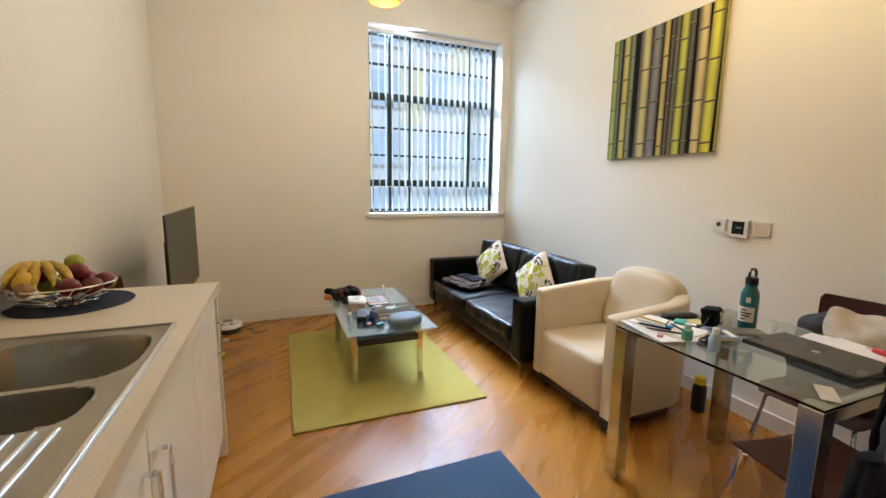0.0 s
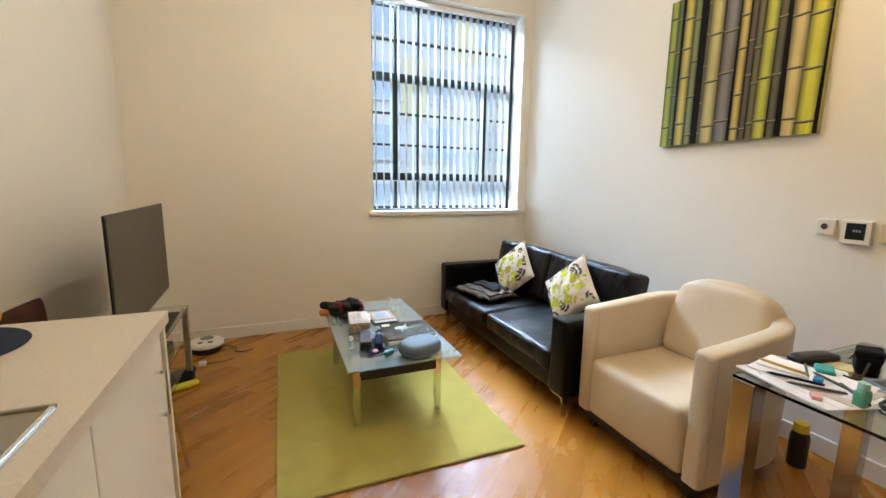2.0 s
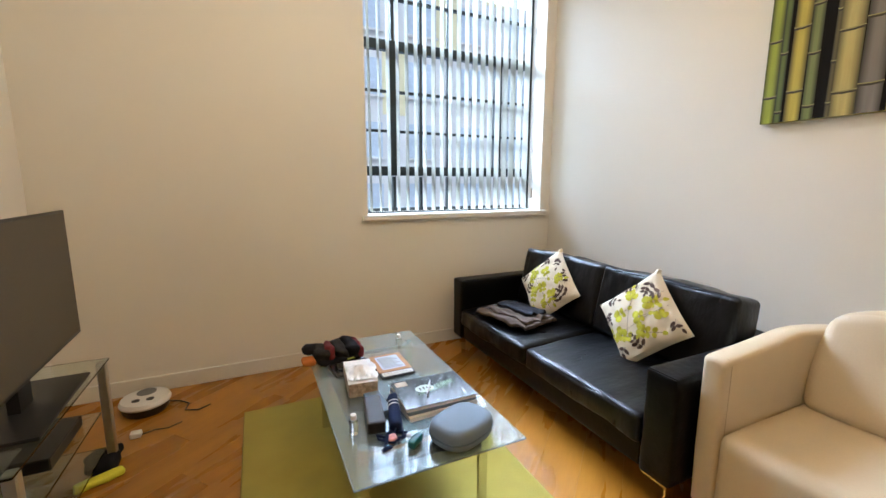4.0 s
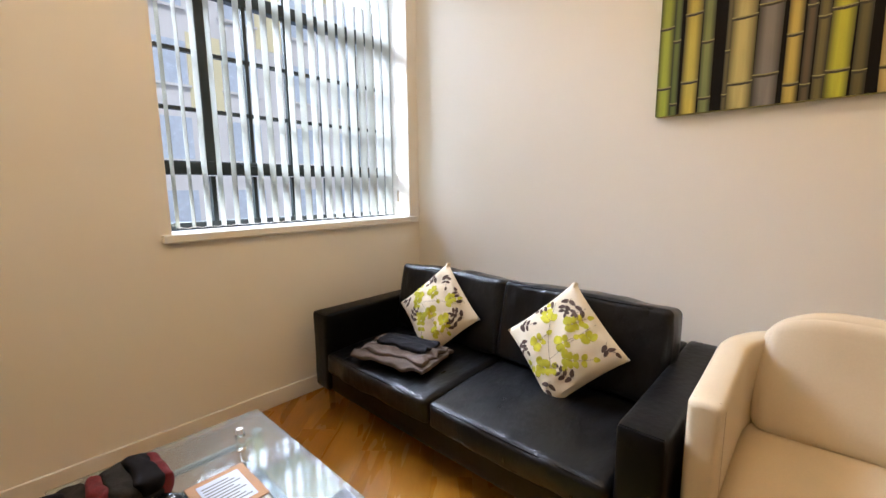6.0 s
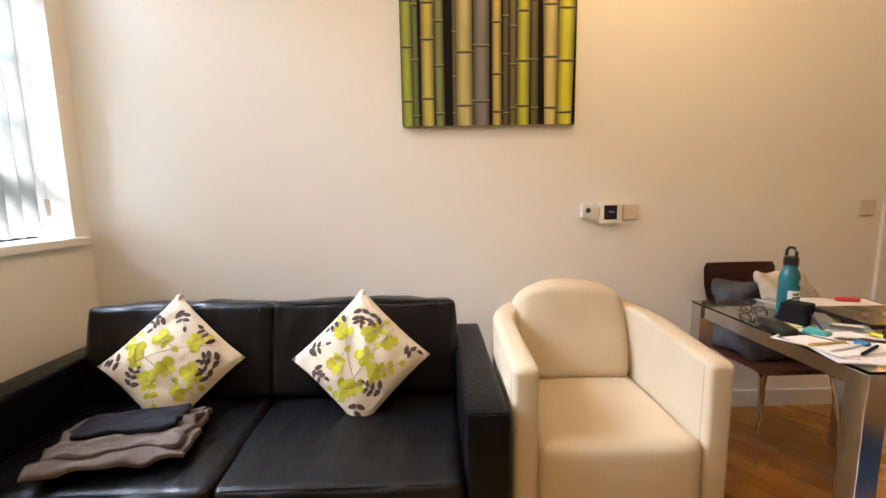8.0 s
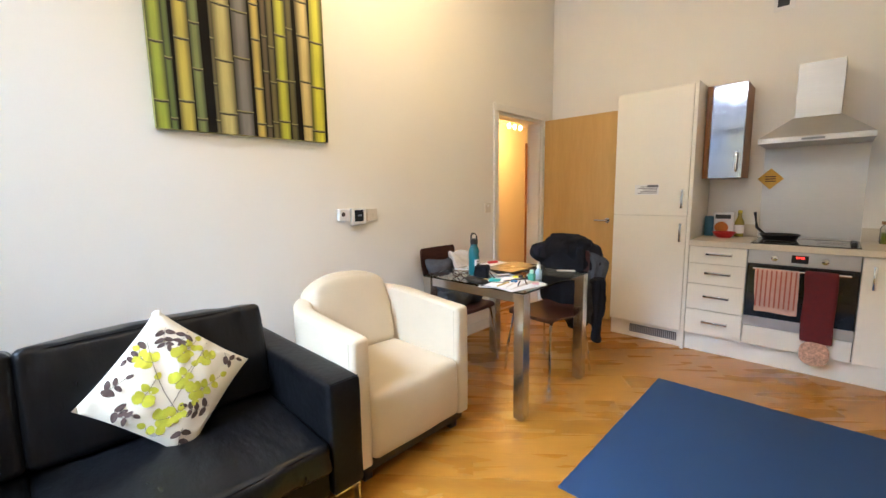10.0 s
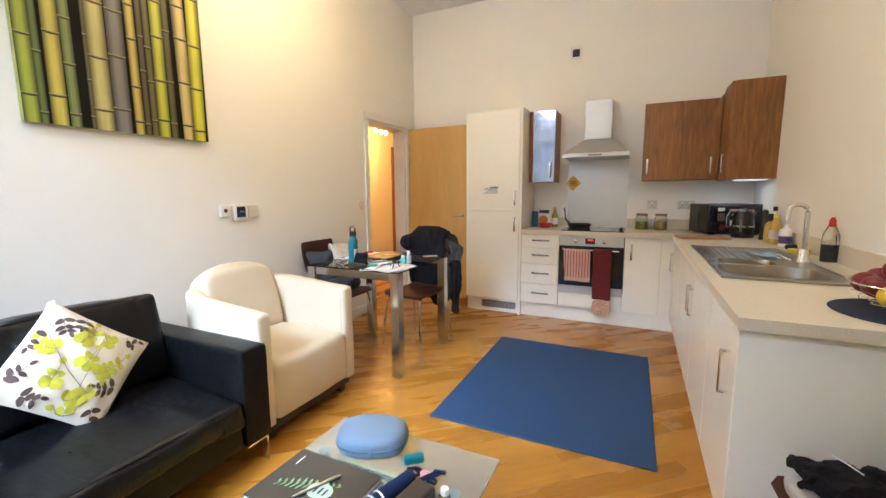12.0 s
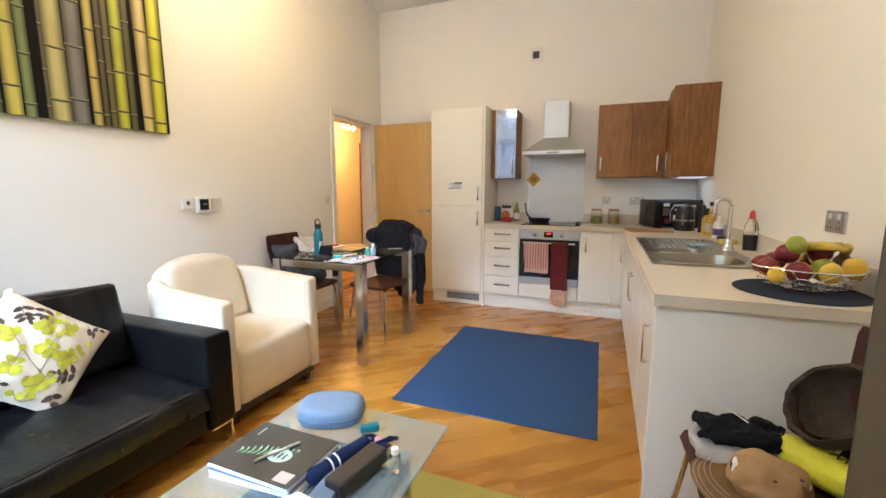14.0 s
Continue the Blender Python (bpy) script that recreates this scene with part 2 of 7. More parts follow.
# ---- building helpers ----
def box(bm, x0, y0, z0, x1, y1, z1, b=0.0, seg=1):
    """A block between two corners, its edges rounded by b."""
    made = bmesh.ops.create_cube(bm, size=1.0)["verts"]
    for v in made:
        v.co = ((x0 + x1) / 2 + v.co.x * (x1 - x0), (y0 + y1) / 2 + v.co.y * (y1 - y0), (z0 + z1) / 2 + v.co.z * (z1 - z0))
    if b:
        edges = {e for v in made for e in v.link_edges}
        bmesh.ops.bevel(bm, geom=list(edges), offset=b, segments=seg, profile=0.5, affect="EDGES")
    return bm


def boxes(*specs, b=0.0, seg=1):
    bm = bmesh.new()
    for s in specs:
        box(bm, *s, b=b, seg=seg)
    return bm


def lathe(bm, profile, seg=20, at=(0, 0, 0)):
    """Turns (radius, height) pairs about the upright axis."""
    rings = []
    for r, z in profile:
        if r < 1e-5:
            rings.append([bm.verts.new((at[0], at[1], at[2] + z))])
        else:
            rings.append([bm.verts.new((at[0] + r * math.cos(2 * math.pi * k / seg), at[1] + r * math.sin(2 * math.pi * k / seg), at[2] + z)) for k in range(seg)])
    for a, c in zip(rings, rings[1:]):
        for k in range(seg):
            k2 = (k + 1) % seg
            if len(a) == 1 and len(c) == 1:
                continue
            if len(a) == 1:
                bm.faces.new((a[0], c[k2], c[k]))
            elif len(c) == 1:
                bm.faces.new((a[k], a[k2], c[0]))
            else:
                bm.faces.new((a[k], a[k2], c[k2], c[k]))
    return bm


def tube(bm, pts, r, seg=8, closed=False, taper=None):
    """A round bar along a line of points."""
    pts = [Vector(p) for p in pts]
    rings, n = [], len(pts)
    up = Vector((0, 0, 1))
    for i, p in enumerate(pts):
        a, c = (pts[i - 1], pts[(i + 1) % n]) if closed else (pts[max(0, i - 1)], pts[min(n - 1, i + 1)])
        d = (c - a).normalized()
        side = d.cross(up if abs(d.z) < 0.95 else Vector((1, 0, 0))).normalized()
        top = side.cross(d)
        rr = r * (taper[i] if taper else 1)
        rings.append([bm.verts.new(p + side * rr * math.cos(2 * math.pi * k / seg) + top * rr * math.sin(2 * math.pi * k / seg)) for k in range(seg)])
    for i in range(n if closed else n - 1):
        a, c = rings[i], rings[(i + 1) % n]
        for k in range(seg):
            bm.faces.new((a[k], a[(k + 1) % seg], c[(k + 1) % seg], c[k]))
    if not closed:
        bm.faces.new(rings[0][::-1])
        bm.faces.new(rings[-1])
    return bm


def arc(centre, r, a0, a1, n, plane="xy"):
    out = []
    for k in range(n + 1):
        a = radians(a0 + (a1 - a0) * k / n)
        u, v = r * math.cos(a), r * math.sin(a)
        c = Vector(centre)
        out.append(c + (Vector((u, v, 0)) if plane == "xy" else Vector((u, 0, v)) if plane == "xz" else Vector((0, u, v))))
    return out


def blob(bm, x0, y0, z0, x1, y1, z1, r, puff=0.0, rough=0.0, scale=6.0, seed=0, cuts=9):
    """A soft block: rounded by r, swollen by puff, crumpled by rough."""
    before = set(bm.verts)
    made = bmesh.ops.create_cube(bm, size=2.0)["verts"]
    bmesh.ops.subdivide_edges(bm, edges=list({e for v in made for e in v.link_edges}), cuts=cuts, use_grid_fill=True)
    verts = [v for v in bm.verts if v not in before]
    c = Vector(((x0 + x1) / 2, (y0 + y1) / 2, (z0 + z1) / 2))
    h = Vector((abs(x1 - x0) / 2, abs(y1 - y0) / 2, abs(z1 - z0) / 2))
    r = min(r, h.x, h.y, h.z)
    for v in verts:
        u = Vector([math.copysign(1 - (1 - abs(a)) ** 1.6, a) for a in v.co])
        p = Vector((u.x * h.x, u.y * h.y, u.z * h.z))
        q = Vector([max(-(hh - r), min(hh - r, a)) for a, hh in zip(p, h)])
        d = p - q
        if d.length > 1e-9:
            p = q + d.normalized() * r
        if puff:
            w = [1 - a * a for a in u]
            p += Vector((math.copysign(puff, u.x) * w[1] * w[2] * (abs(u.x) > 0.99), math.copysign(puff, u.y) * w[0] * w[2] * (abs(u.y) > 0.99), math.copysign(puff, u.z) * w[0] * w[1] * (abs(u.z) > 0.99)))
        p += c
        if rough:
            p += rough * noise.noise_vector(Vector([a * f for a, f in zip(p, scale if isinstance(scale, tuple) else (scale,) * 3)]) + Vector((seed * 7.3, seed * 3.1, seed)))
        v.co = p
    return bm


def pebble(bm, a, b, rings, power=0.72, n=40):
    """A rounded lozenge: (scale, height) rings of a soft rectangle a by b."""
    made = []
    for f, z in rings:
        if f < 1e-4:
            made.append([bm.verts.new((0, 0, z))])
            continue
        made.append([bm.verts.new((a * f * math.copysign(abs(math.cos(t)) ** power, math.cos(t)), b * f * math.copysign(abs(math.sin(t)) ** power, math.sin(t)), z)) for t in [2 * math.pi * k / n for k in range(n)]])
    for p, q in zip(made, made[1:]):
        for k in range(n):
            k2 = (k + 1) % n
            bm.faces.new((p[0], q[k2], q[k]) if len(p) == 1 else (p[k], p[k2], q[0]) if len(q) == 1 else (p[k], p[k2], q[k2], q[k]))
    return bm


def mesh(name, bm, material, smooth=False, keep=False):
    bmesh.ops.recalc_face_normals(bm, faces=bm.faces)
    me = bpy.data.meshes.new(name)
    bm.to_mesh(me)
    if not keep:
        bm.free()
    me.materials.append(material)
    if smooth:
        me.polygons.foreach_set("use_smooth", [True] * len(me.polygons))
        me.set_sharp_from_angle(angle=radians(40))
    return me


def thing(name, m, label, category, group="", kind=""):
    ob = new(name)
    ob.matrix_world = m
    return tagged(ob, label, category, group, kind)


def part(name, bm, material, parent, label="", smooth=False, at=None):
    ob = new(name, mesh(name, bm, material, smooth))
    ob.parent = parent
    if at is not None:
        ob.matrix_basis = at
    return tagged(ob, label) if label else ob


def solo(name, bm, material, m, label, category, group="", kind="", smooth=False):
    ob = new(name, mesh(name, bm, material, smooth))
    ob.matrix_world = m
    return tagged(ob, label, category, group, kind)


def fixed(name, bm, material, label, category, smooth=False):
    return solo(name, bm, material, Matrix(), label, category, kind="structure", smooth=smooth)


B = bmesh.new

# ---- the room ----
XL, XR, YB, YW, ZC = -0.745, 2.865, -0.94, 4.545, 3.45
WX0, WX1, WZ0, WZ1 = 1.172, 2.765, 1.09, 3.06
DY0, DY1, DZ = -0.70, 0.09, 2.068

floor = fixed("floor", boxes((XL - 0.2, YB - 0.2, -0.14, XR + 0.15, YW + 0.3, -0.012)), OAK, "warm oak laminate plank floor with a satin sheen", "floor")
fixed("ceiling", boxes((XL - 0.2, YB - 0.2, ZC, XR + 0.15, YW + 0.3, ZC + 0.15)), CEIL, "plain white painted ceiling high over the room", "ceiling")
fixed("wall_window", boxes((XL - 0.2, YW, -0.012, WX0, YW + 0.30, ZC), (WX1, YW, -0.012, XR + 0.15, YW + 0.30, ZC),
      (WX0, YW, -0.012, WX1, YW + 0.30, WZ0 - 0.042), (WX0, YW, WZ1, WX1, YW + 0.30, ZC)), PAINT, "off-white painted wall with a deep window reveal", "wall")
fixed("wall_right", boxes((XR, DY1 + 0.005, -0.012, XR + 0.15, YW, ZC), (XR, YB, -0.012, XR + 0.15, DY0 - 0.005, ZC), (XR, DY0 - 0.005, DZ + 0.005, XR + 0.15, DY1 + 0.005, ZC)),
      PAINT, "off-white painted wall with a doorway to the hall", "wall")
fixed("wall_kitchen", boxes((XL - 0.2, YB - 0.2, -0.012, XR + 0.15, YB, ZC)), PAINT, "off-white painted wall behind the kitchen units", "wall")
fixed("wall_left", boxes((XL - 0.2, YB, -0.012, XL, YW, ZC)), PAINT, "off-white painted wall beside the worktop", "wall")


def skirting(name, x0, y0, x1, y1):
    bm = boxes((x0, y0, 0.0, x1, y1, 0.102), b=0.004, seg=2)
    return fixed(name, bm, TRIM, "cream painted skirting board along the wall", "skirting board")


skirting("baseboard_window", XL + 0.002, YW - 0.018, XR - 0.002, YW - 0.002)
skirting("baseboard_right", XR - 0.018, DY1 + 0.075, XR - 0.002, YW - 0.02)
skirting("baseboard_left", XL + 0.002, 2.33, XL + 0.018, YW - 0.02)

# window: sill, steel frame, panes
window = thing("window_1", pose(0, 0, 0), "tall dark steel-framed window with small panes", "window", kind="structure")
part("window_sill", boxes((WX0 - 0.045, YW - 0.045, WZ0 - 0.040, XR - 0.055, YW + 0.16, WZ0), b=0.006, seg=2), TRIM, window, "white painted window sill board")
FY = YW + 0.19
part("window_frame", boxes((WX0, FY, WZ0, WX0 + 0.045, FY + 0.05, WZ1), (WX1 - 0.045, FY, WZ0, WX1, FY + 0.05, WZ1), (WX0 + 0.045, FY, WZ1 - 0.05, WX1 - 0.045, FY + 0.05, WZ1),
     (WX0 + 0.045, FY, WZ0, WX1 - 0.045, FY + 0.05, WZ0 + 0.04)), IRON, window)
for z in (1.425, 2.372):
    part("transom", boxes((WX0 + 0.046, FY - 0.012, z - 0.037, WX1 - 0.046, FY + 0.045, z + 0.037), b=0.004), IRON, window)
for x, w in ((1.445, 0.030), (2.41, 0.030)):
    part("mullion", boxes((x - w, FY - 0.02, 1.46, x + w, FY + 0.04, 2.334), b=0.004), IRON, window)
    part("mullion", boxes((x - 0.012, FY - 0.006, WZ0 + 0.041, x + 0.012, FY + 0.035, 1.382)), IRON, window)
    part("mullion", boxes((x - 0.012, FY - 0.006, 2.410, x + 0.012, FY + 0.035, WZ1 - 0.051)), IRON, window)
for x in (1.68, 1.925, 2.17):
    for z0, z1 in ((WZ0 + 0.041, 1.382), (1.463, 2.334), (2.410, WZ1 - 0.051)):
        part("glazing_bar", boxes((x - 0.010, FY, z0, x + 0.010, FY + 0.03, z1)), IRON, window)
for z in (1.735, 2.035, 2.71):
    part("glazing_bar", boxes((WX0 + 0.046, FY + 0.002, z - 0.010, WX1 - 0.046, FY + 0.028, z + 0.010)), IRON, window)
part("stay_handle", boxes((1.60, FY - 0.035, 1.440, 1.74, FY - 0.0125, 1.462), b=0.004), IRON, window, "dark steel casement handle")
cols, rows_ = (WX0 + 0.045, 1.445, 1.68, 1.925, 2.17, 2.41, WX1 - 0.045), (WZ0 + 0.04, 1.425, 1.735, 2.035, 2.372, 2.71, WZ1 - 0.05)
for a, c in zip(cols, cols[1:]):
    for d, e in zip(rows_, rows_[1:]):
        p = part("pane", boxes((a, FY + 0.012, d, c, FY + 0.016, e)), PANE, window)
        p.visible_shadow = False

# vertical blind
blind = thing("vertical_blind", pose(0, YW + 0.10, 0), "white vertical blind with its vanes turned open", "blind")
part("headrail", boxes((WX0 + 0.02, -0.022, 3.005, WX1 - 0.05, 0.022, 3.048), b=0.004), WHITEPL, blind, "white headrail")
vane = B()
box(vane, -0.0006, -0.0445, -1.892, 0.0006, 0.0445, 0.0)
vane_me = mesh("vane", vane, BLIND)
VN = 20
for i in range(VN):
    x = WX0 + 0.055 + i * (WX1 - 0.115 - WX0 - 0.055) / (VN - 1)
    ob = new("vane", vane_me)
    ob.parent = blind
    ob.matrix_basis = pose(x, 0, 3.0, 0, 0, -3 + 5 * noise.noise((i * 1.7, 0, 0)))
part("bottom_chain", tube(B(), [(WX0 + 0.05 + k * (WX1 - WX0 - 0.16) / 40, -0.046, 1.116 - 0.006 * (k % 2)) for k in range(41)], 0.0016, 4), WHITEPL, blind, "white bead chain")
part("cord_weight", boxes((WX1 - 0.075, -0.05, 1.20, WX1 - 0.05, -0.03, 1.29), b=0.006), WHITEPL, blind, "white cord weight")
part("pull_cord", tube(B(), [(WX1 - 0.062, -0.04, 1.29), (WX1 - 0.062, -0.04, 3.01)], 0.0018, 5), WHITEPL, blind)

# doorway to the hall, its frame and open leaf
frame_ = thing("door_frame_1", pose(0, 0, 0), "cream painted door frame round the hall doorway", "door frame", kind="structure")
for y0, y1 in ((DY1 + 0.001, DY1 + 0.07), (DY0 - 0.07, DY0 - 0.001)):
    part("architrave", boxes((XR - 0.022, y0, 0.0, XR - 0.001, y1, DZ + 0.001), b=0.003), TRIM, frame_)
part("architrave", boxes((XR - 0.022, DY0 - 0.07, DZ + 0.002, XR - 0.001, DY1 + 0.07, DZ + 0.072), b=0.003), TRIM, frame_)
part("lining", boxes((XR, DY1 - 0.025, 0, XR + 0.15, DY1 + 0.004, DZ), (XR, DY0 - 0.004, 0, XR + 0.15, DY0 + 0.025, DZ), (XR, DY0 + 0.025, DZ - 0.027, XR + 0.15, DY1 - 0.025, DZ)), TRIM, frame_)
door = thing("door_1", pose(XR - 0.03, DY0 - 0.055, 0.008), "open oak-veneered door standing square to the wall", "door", kind="structure")
part("leaf", boxes((-0.775, -0.022, 0, 0, 0.022, 2.058), b=0.002), DOORWOOD, door)
hd = part("door_handle", tube(B(), [(-0.715, 0.022, 1.01), (-0.715, 0.058, 1.01), (-0.72, 0.064, 1.01), (-0.60, 0.064, 1.01)][::1], 0.0095, 10), CHROME, door, "chrome lever handle", smooth=True)
part("rose", lathe(B(), [(0, 0), (0.026, 0), (0.026, 0.008), (0, 0.008)], 20), CHROME, hd, smooth=True, at=pose(-0.715, 0.0222, 1.01, -90))
for z in (0.22, 1.0, 1.80):
    part("hinge", boxes((0.001, -0.02, z, 0.012, 0.024, z + 0.09)), STEEL, door)

# the hall beyond
fixed("floor_hall", boxes((XR + 0.15, -5.2, -0.14, 4.4, 1.5, 0.0), (XR, -5.2, -0.14, XR + 0.15, YB - 0.2, 0.0)), OAK, "oak laminate floor of the hall", "floor")
fixed("wall_hall_far", boxes((4.25, -5.2, -0.012, 4.4, 1.5, 2.6)), PAINT, "hall wall washed by warm light", "wall")
fixed("wall_hall_end", boxes((XR + 0.15, -5.2, -0.012, 4.25, -5.05, 2.6)), PAINT, "end wall of the hall", "wall")
fixed("wall_hall_side", boxes((XR + 0.0, -5.05, -0.012, XR + 0.15, YB - 0.2, 2.6)), PAINT, "hall wall on the kitchen side", "wall")
fixed("wall_hall_front", boxes((XR + 0.15, 1.35, -0.012, 4.25, 1.5, 2.6)), PAINT, "near end wall of the hall", "wall")
fixed("ceiling_hall", boxes((XR + 0.15, -5.2, 2.35, 4.4, 1.5, 2.6)), CEIL, "low white hall ceiling", "ceiling")
hdoor = thing("door_2", pose(4.25, -2.62, 0), "closed dark-stained wooden door in the hall", "door", kind="structure")
part("leaf", boxes((-0.03, -0.80, 0.005, -0.004, 0.0, 2.04), b=0.003), HALLWOOD, hdoor)
part("architrave", boxes((-0.02, 0.002, 0, -0.002, 0.06, 2.10), (-0.02, -0.86, 0, -0.002, -0.802, 2.10), (-0.02, -0.80, 2.043, -0.002, 0.0, 2.10)), HALLWOOD, hdoor)
part("door_handle", tube(B(), [(-0.03, -0.06, 1.0), (-0.07, -0.06, 1.0), (-0.07, -0.17, 1.0)], 0.009, 8), CHROME, hdoor, smooth=True)
spot = thing("ceiling_spotlight", pose(3.85, -1.62, 2.35, 0, 0, 90), "chrome bar with three lit spotlights on the hall ceiling", "light")
part("bar", boxes((-0.16, -0.02, -0.055, 0.16, 0.02, 0.0), b=0.004), CHROME, spot)
BULB = glow("lit_warm_bulb", (1.0, 0.78, 0.42), 9.0)
for x in (-0.14, 0.0, 0.14):
    part("stem", tube(B(), [(x, 0, -0.055), (x, 0.02, -0.10)], 0.006, 6), CHROME, spot)
    part("bulb", lathe(B(), [(0, -0.04), (0.018, -0.034), (0.026, -0.01), (0.022, 0.02), (0, 0.03)], 14), BULB, spot, "lit warm bulb", smooth=True, at=pose(x, 0.025, -0.13))

# pendant lamp
pendant = thing("pendant_lamp", pose(0.904, 2.80, 2.535), "pendant ceiling lamp with a lit amber glass shade", "lamp")
SHADE = mat("amber_glass_shade", (0.20, 0.050, 0.004), 0.3, var=0.06, bump=0)
SHADE.node_tree.nodes["Principled BSDF"].inputs["Emission Color"].default_value = (1.0, 0.30, 0.02, 1)
SHADE.node_tree.nodes["Principled BSDF"].inputs["Emission Strength"].default_value = 0.75
part("shade", lathe(B(), [(0.10, 0.0), (0.125, 0.035), (0.115, 0.10), (0.065, 0.17), (0.03, 0.19), (0.028, 0.185), (0.06, 0.165), (0.11, 0.098), (0.12, 0.035), (0.097, 0.003), (0.10, 0.0)], 28), SHADE, pendant, "lit amber glass shade", smooth=True).visible_shadow = False
part("bulb", lathe(B(), [(0, 0.03), (0.03, 0.045), (0.038, 0.08), (0.02, 0.13), (0, 0.14)], 16), BULB, pendant, "lit bulb", smooth=True).visible_shadow = False
part("flex", tube(B(), [(0, 0, 0.185), (0, 0, ZC - 2.535 - 0.03)], 0.004, 6), WHITEPL, pendant)
dlamp = thing("ceiling_lamp", pose(2.02, 1.45, ZC), "small lit ceiling lamp above the armchair and dining table", "lamp")
part("rose", lathe(B(), [(0, -0.03), (0.055, -0.025), (0.06, 0), (0, 0)], 20), WHITEPL, dlamp, smooth=True)
part("stem", tube(B(), [(0, 0, -0.03), (0, 0, -0.40)], 0.006, 8), CHROME, dlamp)
part("bulb", lathe(B(), [(0, -0.51), (0.03, -0.50), (0.045, -0.46), (0.03, -0.41), (0, -0.40)], 16), BULB, dlamp, "lit warm bulb", smooth=True).visible_shadow = False
part("ceiling_rose", lathe(B(), [(0, -0.03), (0.045, -0.025), (0.05, 0), (0, 0)], 18), WHITEPL, pendant, smooth=True, at=pose(0, 0, ZC - 2.535))


# ---- kitchen ----
FB, FL = -0.37, -0.08  # front planes of the two runs of units


def handle(parent, x, y, z, length, out, along="z"):
    """A flat chrome bow handle that stands off its door in the direction out."""
    o, c = Vector(out), Vector((x, y, z))
    a = Vector((0, 0, 1)) if along == "z" else Vector((1, 0, 0)) if along == "x" else Vector((0, 1, 0))
    w = a.cross(o)
    bm = B()

    def bar(a0, a1, o0, o1):
        p, q = c + a * a0 + o * o0 - w * 0.0085, c + a * a1 + o * o1 + w * 0.0085
        box(bm, *[min(i, j) for i, j in zip(p, q)], *[max(i, j) for i, j in zip(p, q)], b=0.0018, seg=2)

    bar(-length / 2, length / 2, 0.027, 0.034)
    bar(-length / 2, -length / 2 + 0.007, 0.0, 0.0265)
    bar(length / 2 - 0.007, length / 2, 0.0, 0.0265)
    return part("handle", bm, CHROME, parent, "chrome bow handle", smooth=True)


def front_box(x0, x1, z0, z1, y=FB, d=0.019):
    return boxes((x0 + 0.0025, y - d, z0 + 0.0025, x1 - 0.0025, y, z1 - 0.0025), b=0.003, seg=2)


tall = thing("fridge_cabinet", pose(0, 0, 0), "tall cream cabinet with an integrated fridge freezer", "cabinet")
part("body", boxes((1.335, YB + 0.001, 0.15, 1.915, FB - 0.021, 2.12)), CREAM, tall)
part("side_panel", boxes((1.308, YB + 0.001, 0.0, 1.333, FB + 0.001, 2.135), b=0.001), CREAM, tall, "cream end panel down to the floor")
up = part("upper_door", front_box(1.335, 1.92, 1.10, 2.12), CREAM, tall)
lo = part("lower_door", front_box(1.335, 1.92, 0.15, 1.10), CREAM, tall)
handle(up, 1.375, FB, 1.235, 0.15, (0, 1, 0))
handle(lo, 1.375, FB, 0.965, 0.15, (0, 1, 0))
pl = part("plinth", boxes((1.335, FB - 0.06, 0.0, 1.92, FB - 0.045, 0.148)), CREAM, tall)
gr = part("vent_grille", boxes((1.37, FB - 0.046, 0.045, 1.75, FB - 0.040, 0.115)), GREYPL, tall, "grey plinth vent grille")
for i in range(24):
    part("slat", boxes((1.378 + i * 0.0155, FB - 0.0405, 0.052, 1.384 + i * 0.0155, FB - 0.036, 0.108)), STEEL, gr)
notice = solo("notice_label", boxes((0, 0, 0, 0.19, 0.001, 0.085)), PAPER, pose(1.555, FB + 0.0005, 1.27), "small printed paper notice stuck on the fridge door", "label")
for i in range(5):
    part("text_bar", boxes((0.012, 0.001, 0.012 + i * 0.013, 0.165 - 0.02 * (i % 3), 0.0016, 0.018 + i * 0.013)), GREYPL, notice)
part("colour_block", boxes((0.005, 0.001, 0.062, 0.09, 0.0016, 0.082)), GREYPL, notice)

drawers = thing("drawer_unit", pose(0, 0, 0), "cream base unit with four drawers", "cabinet")
part("body", boxes((0.925, YB + 0.001, 0.15, 1.306, FB - 0.021, 0.868)), CREAM, drawers)
for z0, z1 in ((0.73, 0.866), (0.565, 0.73), (0.355, 0.565), (0.15, 0.355)):
    d = part("drawer_front", front_box(0.925, 1.306, z0, z1), CREAM, drawers)
    handle(d, 1.10, FB, (z0 + z1) / 2 + 0.012, 0.17, (0, 1, 0), "x")

oven = thing("oven", pose(0, 0, 0), "built-in steel oven with a dark glass door", "oven")
part("body", boxes((0.332, YB + 0.001, 0.27, 0.918, FB - 0.021, 0.868)), BLACK, oven)
panel = part("control_panel", front_box(0.328, 0.922, 0.765, 0.868, FB + 0.004, 0.024), STEEL, oven, "brushed steel control panel")
part("display", boxes((0.585, FB + 0.004, 0.79, 0.675, FB + 0.0055, 0.845)), SCREEN, panel)
LEDRED = glow("red_led", (1.0, 0.04, 0.02), 3.0)
for k in range(4):
    part("digit", boxes((0.607 + k * 0.012, FB + 0.0055, 0.822, 0.614 + k * 0.012, FB + 0.0062, 0.836)), LEDRED, panel, "lit red digit")
for x in (0.50, 0.765):
    part("knob", lathe(B(), [(0, 0), (0.021, 0), (0.019, 0.022), (0, 0.024)], 18), CHROME, panel, smooth=True, at=pose(x, FB + 0.004, 0.815, -90))
dr = part("oven_door", front_box(0.328, 0.922, 0.30, 0.762, FB + 0.004, 0.024), OVENGLASS, oven, "dark oven door glass")
